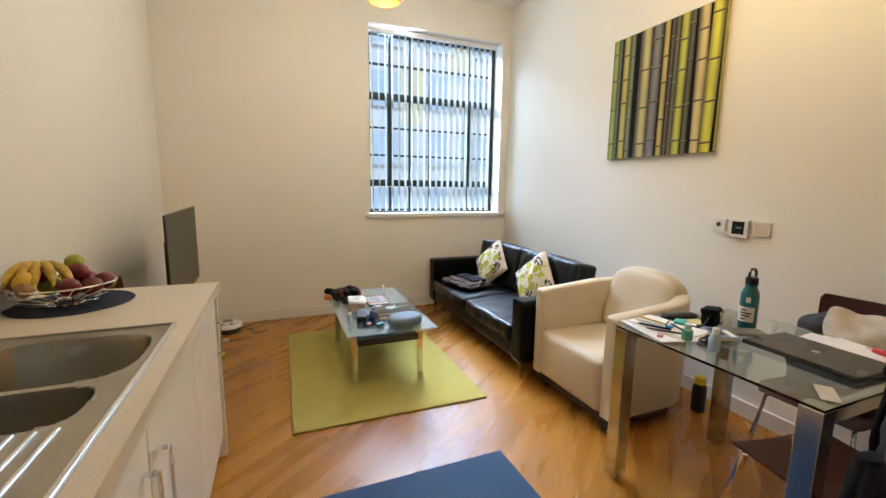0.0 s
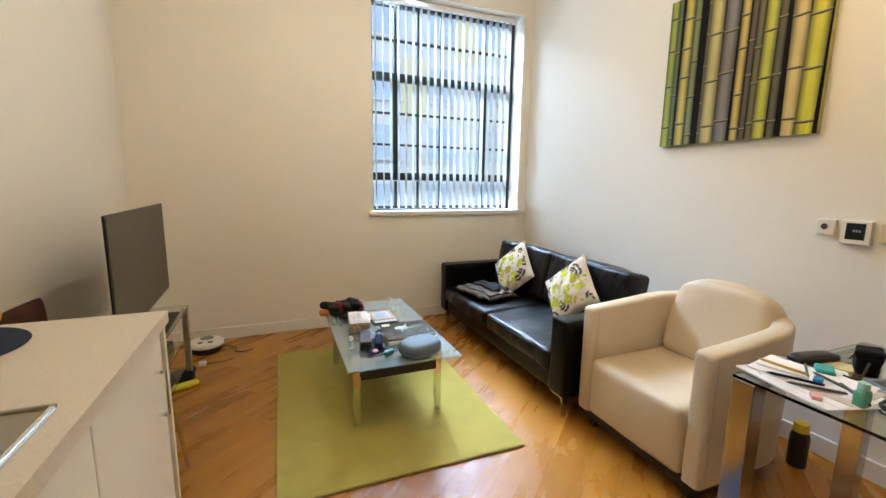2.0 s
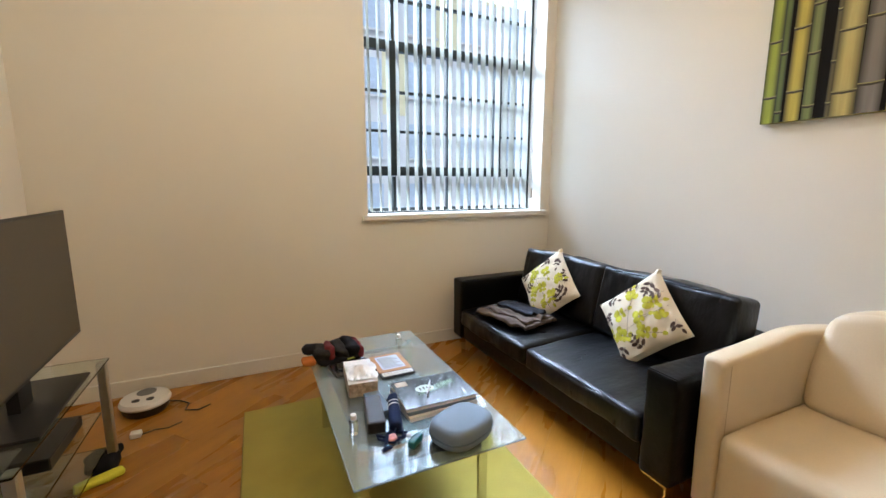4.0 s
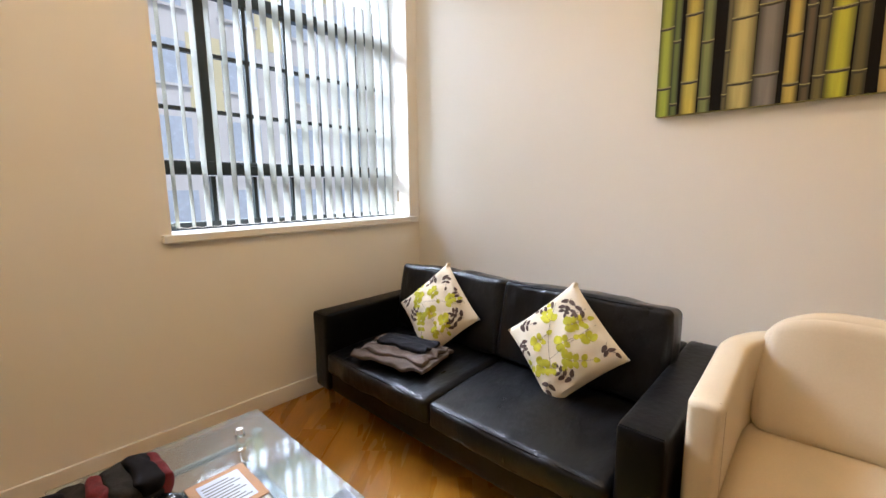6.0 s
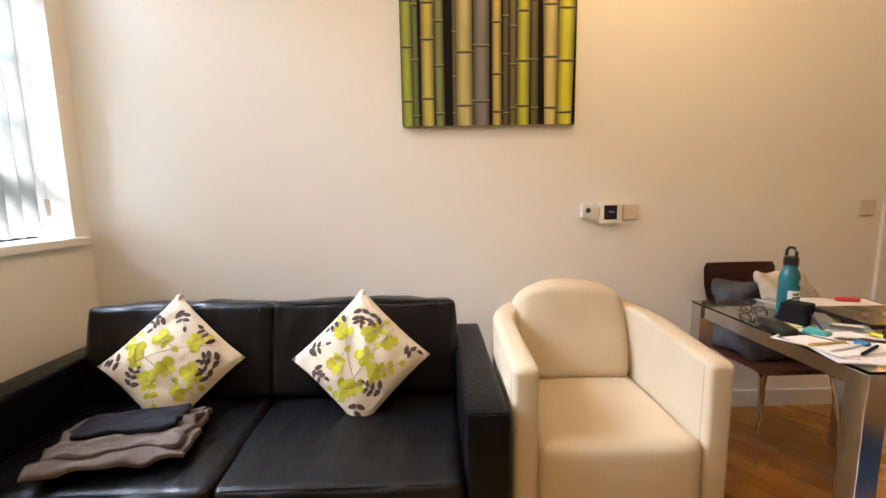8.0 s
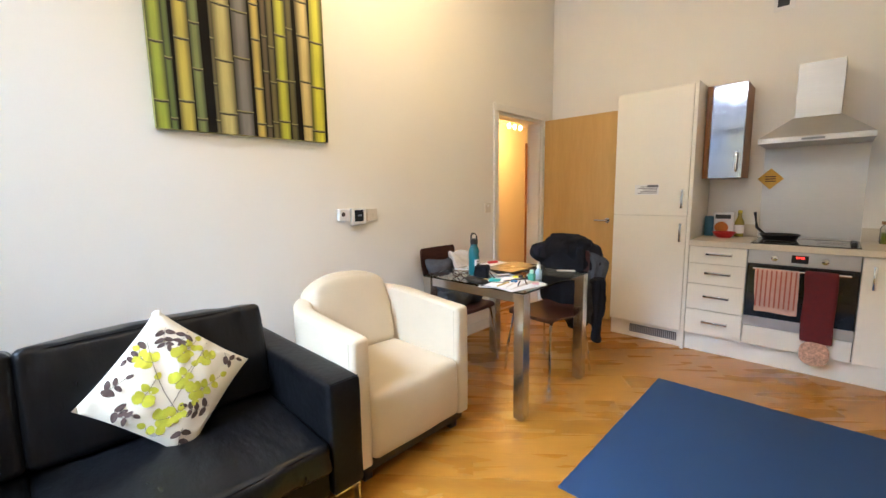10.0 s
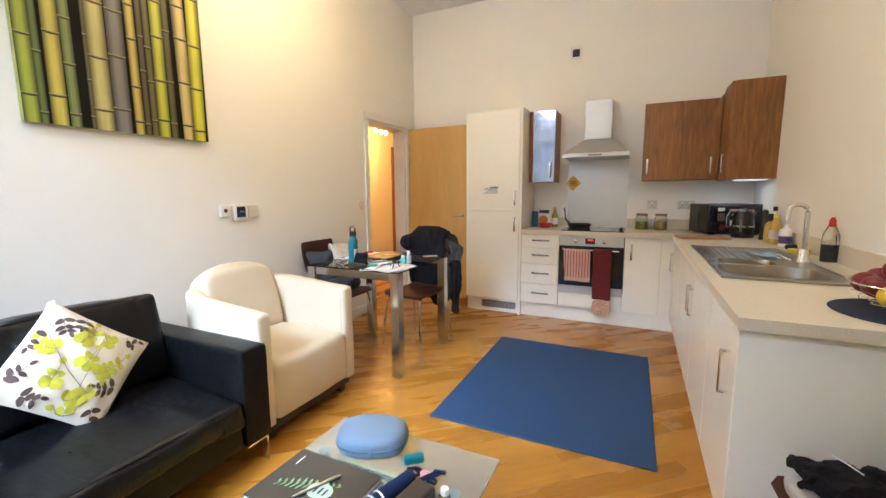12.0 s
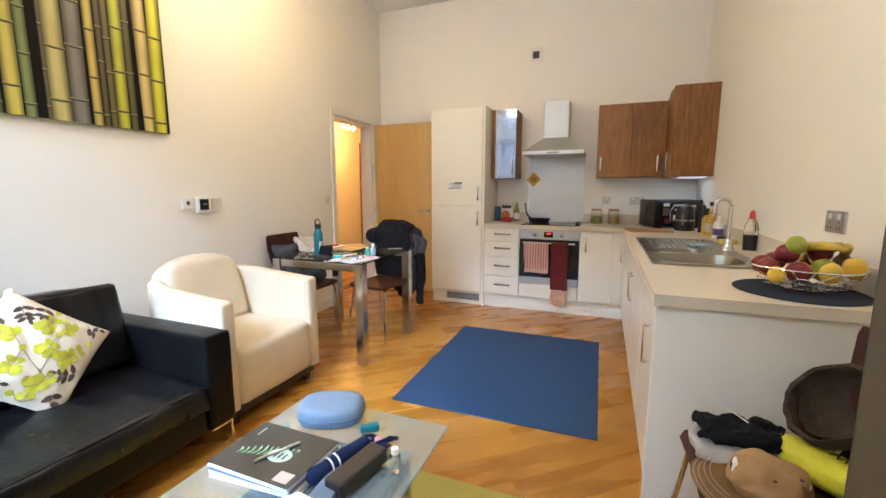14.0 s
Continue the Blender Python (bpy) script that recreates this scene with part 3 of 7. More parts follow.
part("door_trim", boxes((0.328, FB + 0.004, 0.30, 0.922, FB + 0.008, 0.372)), STEEL, dr, "steel lower trim")
part("door_handle", tube(B(), [(0.37, FB + 0.004, 0.735), (0.37, FB + 0.045, 0.735), (0.88, FB + 0.045, 0.735), (0.88, FB + 0.004, 0.735)], 0.008, 8), CHROME, dr, "steel bar handle", smooth=True)
part("filler", front_box(0.328, 0.922, 0.15, 0.297), CREAM, oven, "cream panel under the oven")

cab = thing("base_cabinet", pose(0, 0, 0), "narrow cream base cabinet beside the oven", "cabinet")
part("body", boxes((0.0, YB + 0.001, 0.15, 0.325, FB - 0.021, 0.868)), CREAM, cab)
d = part("door", front_box(0.02, 0.325, 0.15, 0.866), CREAM, cab)
handle(d, 0.265, FB, 0.735, 0.15, (0, 1, 0))

corner = thing("corner_cabinet", pose(0, 0, 0), "cream corner base cabinet under the worktop", "cabinet")
part("body", boxes((XL + 0.001, YB + 0.001, 0.15, -0.002, FB - 0.021, 0.868), (XL + 0.001, FB - 0.02, 0.15, FL - 0.021, 0.235, 0.868)), CREAM, corner)
part("corner_post", boxes((FL - 0.019, FB - 0.02, 0.15, 0.0185, FB - 0.0005, 0.866)), CREAM, corner)


def side_unit(y0, y1, hy, label, top=0.868):
    u = thing("base_cabinet", pose(0, 0, 0), label, "cabinet", "cabinets under the sink worktop")
    part("body", boxes((XL + 0.001, y0 + 0.001, 0.15, FL - 0.021, y1 - 0.001, top)), CREAM, u)
    dd = part("door", boxes((FL - 0.019, y0 + 0.0025, 0.13, FL, y1 - 0.0025, 0.866), b=0.003, seg=2), CREAM, u)
    handle(dd, FL, hy, 0.675, 0.155, (1, 0, 0))
    return u


d = part("door", boxes((FL - 0.019, FB + 0.002, 0.13, FL, 0.235, 0.866), b=0.0025, seg=2), CREAM, corner)
handle(d, FL, -0.25, 0.675, 0.155, (1, 0, 0))
side_unit(0.237, 1.124, 1.075, "cream base cabinet with a chrome handle under the sink", 0.72)
side_unit(1.126, 1.69, 1.175, "cream base cabinet below the sink bowls", 0.72)
side_unit(1.692, 2.27, 2.16, "cream base cabinet at the worktop's free end")
fixed("plinth_trim", boxes((FL - 0.06, FB - 0.06, 0.0, FL - 0.045, 2.265, 0.128), (FL - 0.045, FB - 0.06, 0.0, 1.306, FB - 0.045, 0.148)), CREAM, "cream plinth boards under the base units", "plinth")
fixed("end_panel", boxes((XL + 0.001, 2.272, 0.0, FL + 0.012, 2.292, 0.868), b=0.002), CREAM, "cream end panel closing the run of cabinets", "panel")

SX0, SX1, SY0, SY1 = -0.60, -0.115, 0.50, 1.66
bm = B()
wx, wy = (XL + 0.001, SX0 + 0.02, SX1 - 0.02, -0.06, 1.306), (YB + 0.001, -0.34, SY0 + 0.02, SY1 - 0.02, 2.312)
for i in range(4):
    for j in range(4):
        if j == 0 or (i < 3 and not (i == 1 and j == 2)):
            bm.faces.new([bm.verts.new((x, y, 0.91)) for x, y in ((wx[i], wy[j]), (wx[i + 1], wy[j]), (wx[i + 1], wy[j + 1]), (wx[i], wy[j + 1]))])
bmesh.ops.remove_doubles(bm, verts=bm.verts, dist=0.0001)
down = bmesh.ops.extrude_face_region(bm, geom=bm.faces[:])
for v in down["geom"]:
    if isinstance(v, bmesh.types.BMVert):
        v.co.z = 0.87
fixed("worktop", bm, WORKTOP, "L-shaped speckled beige laminate worktop", "worktop")
fixed("upstand", boxes((XL + 0.001, YB + 0.016, 0.9105, XL + 0.015, 2.31, 1.01), (XL + 0.015, YB + 0.001, 0.9105, 0.33, YB + 0.015, 1.01), (0.94, YB + 0.001, 0.9105, 1.306, YB + 0.015, 1.01), b=0.001), WORKTOP,
      "speckled beige upstand along the worktop", "upstand")

# sink: tray with two bowls and a ribbed drainer
sink = thing("sink", pose(0, 0, 0), "stainless steel sink with two bowls and a ribbed drainer", "sink")


def bowl(cx, cy, hx, hy, depth, n=40):
    """A rounded bowl let into the tray, open on top."""
    bm, rings = B(), []
    for k, (s_, z) in enumerate(((1.0, 0.9165), (0.985, 0.908), (0.955, 0.90 - depth * 0.5), (0.90, 0.915 - depth * 0.92), (0.70, 0.91 - depth), (0.05, 0.905 - depth))):
        ring = []
        for i in range(n):
            a = 2 * math.pi * i / n
            c, q = math.cos(a), math.sin(a)
            ring.append(bm.verts.new((cx + hx * s_ * math.copysign(abs(c) ** 0.55, c), cy + hy * s_ * math.copysign(abs(q) ** 0.55, q), z)))
        rings.append(ring)
    for a, c in zip(rings, rings[1:]):
        for i in range(n):
            bm.faces.new((a[i], a[(i + 1) % n], c[(i + 1) % n], c[i]))
    bm.faces.new(rings[-1])
    return bm


def tray():
    """The tray's rim: a flat plate pierced by the two bowls, with a raised edge."""
    bm = B()
    holes = ((-0.345, 1.42, 0.20, 0.170), (-0.305, 1.13, 0.125, 0.092))
    box(bm, SX0, SY0, 0.910, SX1, 1.0, 0.9155)
    ys = [1.0 + (SY1 - 1.0) * k / 56 for k in range(57)]
    for a, c in zip(ys, ys[1:]):
        mid, cuts = (a + c) / 2, []
        for hx, hy, rx, ry in holes:
            q = abs(mid - hy) / ry
            if q < 1:
                w = rx * (1 - q ** (2 / 0.55)) ** (0.55 / 2)
                cuts.append((hx - w, hx + w))
        x = SX0
        for p, q in sorted(cuts) + [(SX1, SX1)]:
            if p - x > 0.001:
                vs = [bm.verts.new(v) for v in ((x, a, 0.9155), (p, a, 0.9155), (p, c, 0.9155), (x, c, 0.9155))]
                bm.faces.new(vs)
            x = q
    for x0, y0, x1, y1 in ((SX0, SY0, SX0 + 0.010, SY1), (SX1 - 0.010, SY0, SX1, SY1), (SX0 + 0.01, SY0, SX1 - 0.01, SY0 + 0.01), (SX0 + 0.01, SY1 - 0.01, SX1 - 0.01, SY1)):
        box(bm, x0, y0, 0.911, x1, y1, 0.921, b=0.003, seg=2)
    return bm


part("tray", tray(), SINKSTEEL, sink)
part("front_edge", tube(B(), [(SX1 - 0.003, SY0 + 0.02, 0.9150), (SX1 - 0.003, (SY0 + SY1) / 2, 0.9150), (SX1 - 0.003, SY1 - 0.02, 0.9150)], 0.0085, 14), POLISHED, sink, "polished rolled front edge", smooth=True)
part("main_bowl", bowl(-0.345, 1.42, 0.202, 0.172, 0.16), SINKSTEEL, sink, "deep oval steel bowl", smooth=True)
part("half_bowl", bowl(-0.305, 1.13, 0.127, 0.094, 0.12), SINKSTEEL, sink, "small steel bowl", smooth=True)
for i in range(11):
    part("drainer_rib", tube(B(), [(-0.19 - i * 0.034, SY0 + 0.06, 0.9150), (-0.19 - i * 0.034, 1.02, 0.9150)], 0.0060, 14), POLISHED, sink, smooth=True)
part("waste", lathe(B(), [(0, 0.004), (0.035, 0.004), (0.042, 0)], 18), CHROME, sink, smooth=True, at=pose(-0.345, 1.42, 0.7465))
tap = thing("kitchen_tap", pose(-0.572, 1.035, 0.9158), "tall chrome mixer tap with a hooked spout", "tap")
part("base", lathe(B(), [(0, 0), (0.032, 0), (0.031, 0.012), (0.026, 0.018), (0.026, 0.055), (0.021, 0.068), (0, 0.068)], 20), CHROME, tap, smooth=True)
part("spout", tube(B(), [(0, 0, 0.066), (0, 0, 0.16), (0, 0, 0.262), (0.006, 0.001, 0.284), (0.022, 0.003, 0.298), (0.045, 0.006, 0.302), (0.062, 0.008, 0.300), (0.076, 0.010, 0.290), (0.082, 0.011, 0.272), (0.083, 0.011, 0.218)], 0.0115, 14), CHROME, tap, smooth=True)
part("nozzle", lathe(B(), [(0, 0), (0.0125, 0), (0.013, 0.018), (0, 0.018)], 16), STEEL, tap, smooth=True, at=pose(0.083, 0.011, 0.200))
part("lever", tube(B(), [(-0.008, -0.022, 0.045), (-0.016, -0.050, 0.050), (-0.022, -0.078, 0.062)], 0.010, 10, taper=[1.3, 1.1, 0.8]), CHROME, tap, smooth=True)
bm = blob(B(), -0.045, -0.055, 0.0, 0.045, 0.055, 0.010, 0.004, rough=0.010, scale=(18, 12, 9), seed=51, cuts=16)
solo("dish_cloth", bm, mat("pale_blue_dish_cloth", (0.36, 0.50, 0.60), 0.9, var=0.12, vs=30, bump=0.4, bs=300), pose(-0.44, 0.93, 0.9275, 0, 0, 20), "pale blue dish cloth lying on the drainer", "cloth", smooth=True)

# hob, hood and splashback
hob = thing("hob", pose(0.625, -0.63, 0.911), "black glass ceramic hob set in the worktop", "hob")
part("glass", boxes((-0.29, -0.25, 0, 0.29, 0.25, 0.006), b=0.002), OVENGLASS, hob)
for x, y, r in ((-0.14, -0.11, 0.09), (0.14, -0.11, 0.075), (-0.14, 0.12, 0.075), (0.14, 0.12, 0.09)):
    part("ring", tube(B(), arc((x, y, 0.0062), r, 0, 351, 39), 0.001, 4, closed=True), GREYPL, hob)
for k in range(4):
    part("control_knob", lathe(B(), [(0, 0), (0.017, 0), (0.015, 0.02), (0, 0.022)], 14), BLACK, hob, smooth=True, at=pose(-0.255, -0.06 + k * 0.05, 0.006))
fixed("splashback", boxes((0.334, YB + 0.001, 0.917, 0.935, YB + 0.006, 1.655)), STEEL, "brushed steel splashback behind the hob", "splashback")
hood = thing("cooker_hood", pose(0.63, YB, 0), "stainless steel chimney cooker hood", "cooker hood")
part("lip", boxes((-0.30, 0.007, 1.625, 0.30, 0.49, 1.662), b=0.002), STEEL, hood)
bm = B()
low = [bm.verts.new(v) for v in ((-0.298, 0.007, 1.663), (0.298, 0.007, 1.663), (0.298, 0.488, 1.663), (-0.298, 0.488, 1.663))]
top = [bm.verts.new(v) for v in ((-0.13, 0.007, 1.815), (0.13, 0.007, 1.815), (0.13, 0.26, 1.815), (-0.13, 0.26, 1.815))]
bm.faces.new(low), bm.faces.new(top)
for k in range(4):
    bm.faces.new((low[k], low[(k + 1) % 4], top[(k + 1) % 4], top[k]))
part("canopy", bm, STEEL, hood)
part("chimney", boxes((-0.125, 0.002, 1.816, 0.125, 0.255, 2.19), b=0.002), STEEL, hood)
part("button_strip", boxes((-0.06, 0.4905, 1.635, 0.06, 0.4925, 1.650)), GREYPL, hood)

# wall units
wu = thing("wall_cabinet", pose(0, 0, 0), "narrow walnut wall cabinet with a smoked mirror door", "cabinet")
part("body", boxes((1.035, YB + 0.001, 1.395, 1.30, -0.625, 2.12), b=0.001), WALNUT, wu)
part("side_frame", boxes((1.262, -0.624, 1.395, 1.30, -0.604, 2.12)), WALNUT, wu)
d = part("door", boxes((1.036, -0.624, 1.397, 1.260, -0.604, 2.118), b=0.002), GREYGLOSS, wu, "smoked mirror door")
handle(d, 1.075, -0.604, 1.52, 0.15, (0, 1, 0))
wb = thing("wall_cabinet", pose(0, 0, 0), "walnut wall cabinet with two flat doors", "cabinet")
part("body", boxes((-0.405, YB + 0.001, 1.395, 0.214, -0.645, 2.10), b=0.001), WALNUT, wb)
d = part("door", boxes((-0.098, -0.644, 1.396, 0.214, -0.624, 2.10), b=0.002), WALNUT, wb)
handle(d, 0.175, -0.624, 1.52, 0.15, (0, 1, 0))
d = part("door", boxes((-0.398, -0.644, 1.396, -0.101, -0.624, 2.10), b=0.002), WALNUT, wb)
handle(d, -0.335, -0.624, 1.52, 0.15, (0, 1, 0))
wc = thing("wall_cabinet", pose(0, 0, 0), "tall walnut wall cabinet in the kitchen corner", "cabinet")
part("body", boxes((XL + 0.001, YB + 0.001, 1.385, -0.425, -0.30, 2.165), b=0.001), WALNUT, wc)
d = part("door", boxes((-0.424, -0.62, 1.386, -0.404, -0.301, 2.164), b=0.002), WALNUT, wc)
handle(d, -0.404, -0.345, 1.52, 0.15, (1, 0, 0))
# white bar under the cabinet; its faint emission is added
part("light_strip", boxes((-0.70, -0.55, 1.375, -0.50, -0.33, 1.384)), glow("glowing_strip_lens", (1.0, 0.95, 0.86), 0.6), wc, "white strip under the cabinet, given a faint glow")

# things on the worktop
def bottle(name, m, prof, material, label, cat, cap=None, capmat=None, band=None, bandmat=None):
    b_ = thing(name, m, label, cat)
    part("body", lathe(B(), prof, 20), material, b_, smooth=True)
    if cap:
        part("cap", lathe(B(), cap, 16), capmat, b_, smooth=True)
    if band:
        part("label", lathe(B(), band, 20), bandmat, b_, smooth=True)
    return b_


Z = 0.911
kettle = thing("kettle", pose(-0.56, -0.33, Z), "black cordless electric kettle on its base", "kettle")
part("base", lathe(B(), [(0, 0), (0.08, 0), (0.08, 0.018), (0, 0.02)], 24), BLACK, kettle, smooth=True)
part("body", lathe(B(), [(0, 0.021), (0.078, 0.022), (0.080, 0.08), (0.068, 0.19), (0.055, 0.215), (0.02, 0.228), (0.012, 0.24), (0, 0.24)], 26), BLACK, kettle, smooth=True)
part("handle", tube(B(), [(0.06, 0.03, 0.20), (0.095, 0.05, 0.205), (0.115, 0.06, 0.17), (0.11, 0.057, 0.09), (0.085, 0.045, 0.06)], 0.011, 8), BLACK, kettle, smooth=True)
part("spout", tube(B(), [(-0.055, -0.02, 0.17), (-0.085, -0.03, 0.205)], 0.018, 8, taper=[1.2, 0.6]), BLACK, kettle, smooth=True)
part("chrome_band", lathe(B(), [(0.0800, 0.084), (0.0808, 0.086), (0.0795, 0.098), (0.0785, 0.098)], 28), CHROME, kettle, "chrome band", smooth=True)
part("handle_trim", tube(B(), [(0.070, 0.036, 0.212), (0.103, 0.054, 0.216), (0.127, 0.066, 0.172), (0.121, 0.062, 0.088), (0.092, 0.048, 0.052)], 0.005, 8), CHROME, kettle, "chrome handle trim", smooth=True)
part("water_window", boxes((0.02, 0.0725, 0.05, 0.035, 0.078, 0.15)), GREYPL, kettle)
mw = thing("microwave", pose(-0.48, -0.68, Z, 0, 0, 18), "black microwave oven covered in stickers", "microwave")
part("body", boxes((-0.22, -0.17, 0.01, 0.22, 0.17, 0.265), b=0.008, seg=2), BLACK, mw)
part("door", boxes((-0.21, 0.1705, 0.02, 0.215, 0.180, 0.255), b=0.003), OVENGLASS, mw, "dark door glass")
part("handle", tube(B(), [(0.235, 0.12, 0.23), (0.265, 0.12, 0.21), (0.27, 0.12, 0.13), (0.262, 0.12, 0.06), (0.235, 0.12, 0.04)], 0.008, 8), BLACK, mw, smooth=True)
for x, z, w, h, mm in ((0.00, 0.165, 0.10, 0.060, CLOTHLIGHT), (0.02, 0.075, 0.075, 0.050, PAPER), (0.115, 0.12, 0.06, 0.07, CLOTHTAUPE), (-0.09, 0.10, 0.05, 0.05, GREYPL), (-0.12, 0.19, 0.06, 0.03, TAN), (0.115, 0.205, 0.055, 0.03, PAPER), (0.10, 0.045, 0.05, 0.045, DARKRED)):
    part("sticker", boxes((x - w / 2, 0.1805, z, x + w / 2, 0.1815, z + h)), mm, mw)
for k in range(2):
    part("foot", boxes((-0.2 + k * 0.34, -0.15, 0, -0.16 + k * 0.34, 0.15, 0.01)), BLACK, mw)
solo("chopping_board", boxes((-0.175, -0.11, 0, 0.175, 0.11, 0.018), b=0.005, seg=2), BOARD, pose(-0.25, -0.12, Z, 0, 0, 12), "brown wooden chopping board lying on the worktop", "chopping board")
for x, mm, lab in ((0.19, GREEN, "glass jar with a lid holding green herbs"), (0.02, GOLD, "glass jar with a lid holding amber food")):
    j = thing("jar", pose(x, -0.80, Z) @ Matrix.Diagonal((1.2, 1.2, 1.15, 1)), lab, "jar", "storage jars")
    part("glass", lathe(B(), [(0, 0), (0.045, 0.002), (0.048, 0.02), (0.048, 0.10), (0.038, 0.115), (0.038, 0.12), (0.035, 0.12), (0.035, 0.115), (0.045, 0.098), (0.045, 0.02), (0.04, 0.005), (0, 0.005)], 20), CLEAR, j, smooth=True)
    part("contents", lathe(B(), [(0, 0.006), (0.042, 0.008), (0.043, 0.07), (0, 0.074)], 16), mm, j, smooth=True)
    part("lid", lathe(B(), [(0, 0.121), (0.044, 0.121), (0.044, 0.138), (0, 0.14)], 20), BOARD, j, smooth=True)
pan = thing("frying_pan", pose(0.78, -0.72, 0.918), "black frying pan on the hob", "pan")
part("bowl", lathe(B(), [(0, 0), (0.10, 0), (0.128, 0.04), (0.124, 0.04), (0.097, 0.005), (0, 0.005)], 28), BLACK, pan, smooth=True)
part("handle", tube(B(), [(0.10, -0.07, 0.03), (0.155, -0.10, 0.08), (0.175, -0.115, 0.20)], 0.011, 8), BLACK, pan, smooth=True)
rb = solo("bowl", lathe(B(), [(0, 0), (0.05, 0), (0.085, 0.045), (0.08, 0.045), (0.046, 0.006), (0, 0.006)], 26), RED, pose(1.14, -0.73, Z), "small red plastic bowl on the worktop", "bowl", smooth=True)
bottle("flask", pose(1.265, -0.80, Z), [(0, 0), (0.034, 0.002), (0.035, 0.15), (0.03, 0.17), (0, 0.172)], mat("blue_flask_paint", (0.05, 0.15, 0.24), 0.4), "slim blue metal flask beside the tall cabinet", "flask")
pk = solo("food_packet", boxes((-0.075, -0.02, 0, 0.075, 0.02, 0.205), b=0.003), PAPER, pose(1.17, -0.86, Z, -5), "white printed food packet standing against the wall", "packet")
part("print_disc", lathe(B(), [(0, 0), (0.05, 0), (0.05, 0.001), (0, 0.001)], 24), ORANGE, pk, at=pose(0.01, 0.0201, 0.075, -90))
part("print_bar", boxes((-0.055, 0.0202, 0.15, 0.055, 0.0212, 0.185)), CLOTHGREY, pk)
bottle("oil_bottle", pose(1.055, -0.84, Z), [(0, 0), (0.033, 0.002), (0.034, 0.12), (0.016, 0.165), (0.014, 0.20), (0, 0.20)], mat("olive_oil_glass", (0.30, 0.27, 0.05), 0.15, bump=0), "bottle of olive oil with a pale label", "bottle",
       [(0, 0.2), (0.016, 0.2), (0.016, 0.22), (0, 0.222)], YELLOW, [(0.0345, 0.03), (0.0347, 0.10)], PAPER)
bottle("spray_bottle", pose(-0.66, 0.02, Z), [(0, 0), (0.034, 0.002), (0.036, 0.08), (0.034, 0.13), (0.018, 0.155), (0, 0.157)], GOLD, "gold-labelled bottle with a black cap", "bottle",
       [(0, 0.157), (0.017, 0.157), (0.016, 0.21), (0, 0.215)], BLACK)
bottle("soap_bottle", pose(-0.68, 0.30, Z), [(0, 0), (0.034, 0.002), (0.035, 0.11), (0.015, 0.135), (0, 0.137)], PAPER, "white hand soap bottle with a purple label", "bottle",
       [(0, 0.137), (0.013, 0.137), (0.012, 0.165), (0, 0.168)], WHITEPL, [(0.0355, 0.025), (0.0357, 0.075)], mat("purple_label_print", (0.10, 0.06, 0.24), 0.5, bump=0))
bottle("oil_bottle", pose(-0.668, 0.115, Z), [(0, 0), (0.036, 0.002), (0.037, 0.12), (0.020, 0.165), (0.016, 0.185), (0, 0.187)], mat("golden_oil_bottle", (0.50, 0.33, 0.05), 0.22, bump=0.02), "golden oil bottle with a pale label behind the drainer", "bottle",
       [(0, 0.187), (0.017, 0.187), (0.016, 0.212), (0, 0.214)], YELLOW, [(0.0375, 0.035), (0.0377, 0.10)], CLOTHLIGHT)
bottle("sauce_bottle", pose(-0.700, -0.055, Z), [(0, 0), (0.030, 0.002), (0.031, 0.15), (0.014, 0.20), (0.013, 0.235), (0, 0.236)], BLACK, "slim black sauce bottle with a white neck label", "bottle",
       [(0, 0.236), (0.015, 0.236), (0.015, 0.262), (0, 0.264)], BLACK, [(0.0145, 0.205), (0.0147, 0.228)], PAPER)
bottle("pepper_mill", pose(-0.66, -0.14, Z), [(0, 0), (0.03, 0.002), (0.026, 0.10), (0.03, 0.17), (0.018, 0.20), (0.02, 0.225), (0, 0.24)], BLACK, "black pepper mill beside the bottles", "mill")
wash = bottle("washing_up_bottle", pose(-0.70, 0.96, Z), [(0, 0), (0.036, 0.002), (0.038, 0.10), (0.034, 0.15), (0.018, 0.19), (0, 0.195)], CLEAR, "clear washing-up liquid bottle with a red cap", "bottle",
              [(0, 0.19), (0.017, 0.19), (0.014, 0.225), (0.006, 0.24), (0, 0.24)], RED)
part("liquid", lathe(B(), [(0, 0.004), (0.032, 0.005), (0.034, 0.095), (0, 0.097)], 18), BLACK, wash, "dark liquid", smooth=True)
solo("sponge", blob(B(), -0.05, -0.035, 0, 0.05, 0.035, 0.03, 0.006, rough=0.003, scale=30, cuts=5), YELLOW, pose(-0.66, 0.66, Z), "yellow sponge behind the sink", "sponge", smooth=True)
solo("scourer", blob(B(), -0.03, -0.03, 0, 0.03, 0.03, 0.04, 0.02, rough=0.008, scale=40, cuts=5), BLACK, pose(-0.665, 0.50, Z), "dark round scourer behind the sink", "scourer", smooth=True)

# fruit
solo("placemat", lathe(B(), [(0, 0), (0.196, 0), (0.198, 0.002), (0.196, 0.004), (0, 0.004)], 44), mat("navy_felt", (0.010, 0.017, 0.045), 0.9, var=0.2, vs=30, bump=0.3, bs=300), pose(-0.545, 2.085, Z), "round navy placemat at the end of the worktop", "placemat")
FX, FYY, FZ = -0.56, 2.06, Z + 0.005
fb = thing("fruit_bowl", pose(FX, FYY, FZ), "chrome wire fruit bowl piled with fruit", "bowl")
part("foot_ring", tube(B(), arc((0, 0, 0.004), 0.055, 0, 350, 35), 0.003, 6, closed=True), CHROME, fb, smooth=True)
part("rim", tube(B(), arc((0, 0, 0.085), 0.165, 0, 352, 44), 0.0035, 6, closed=True), CHROME, fb, smooth=True)


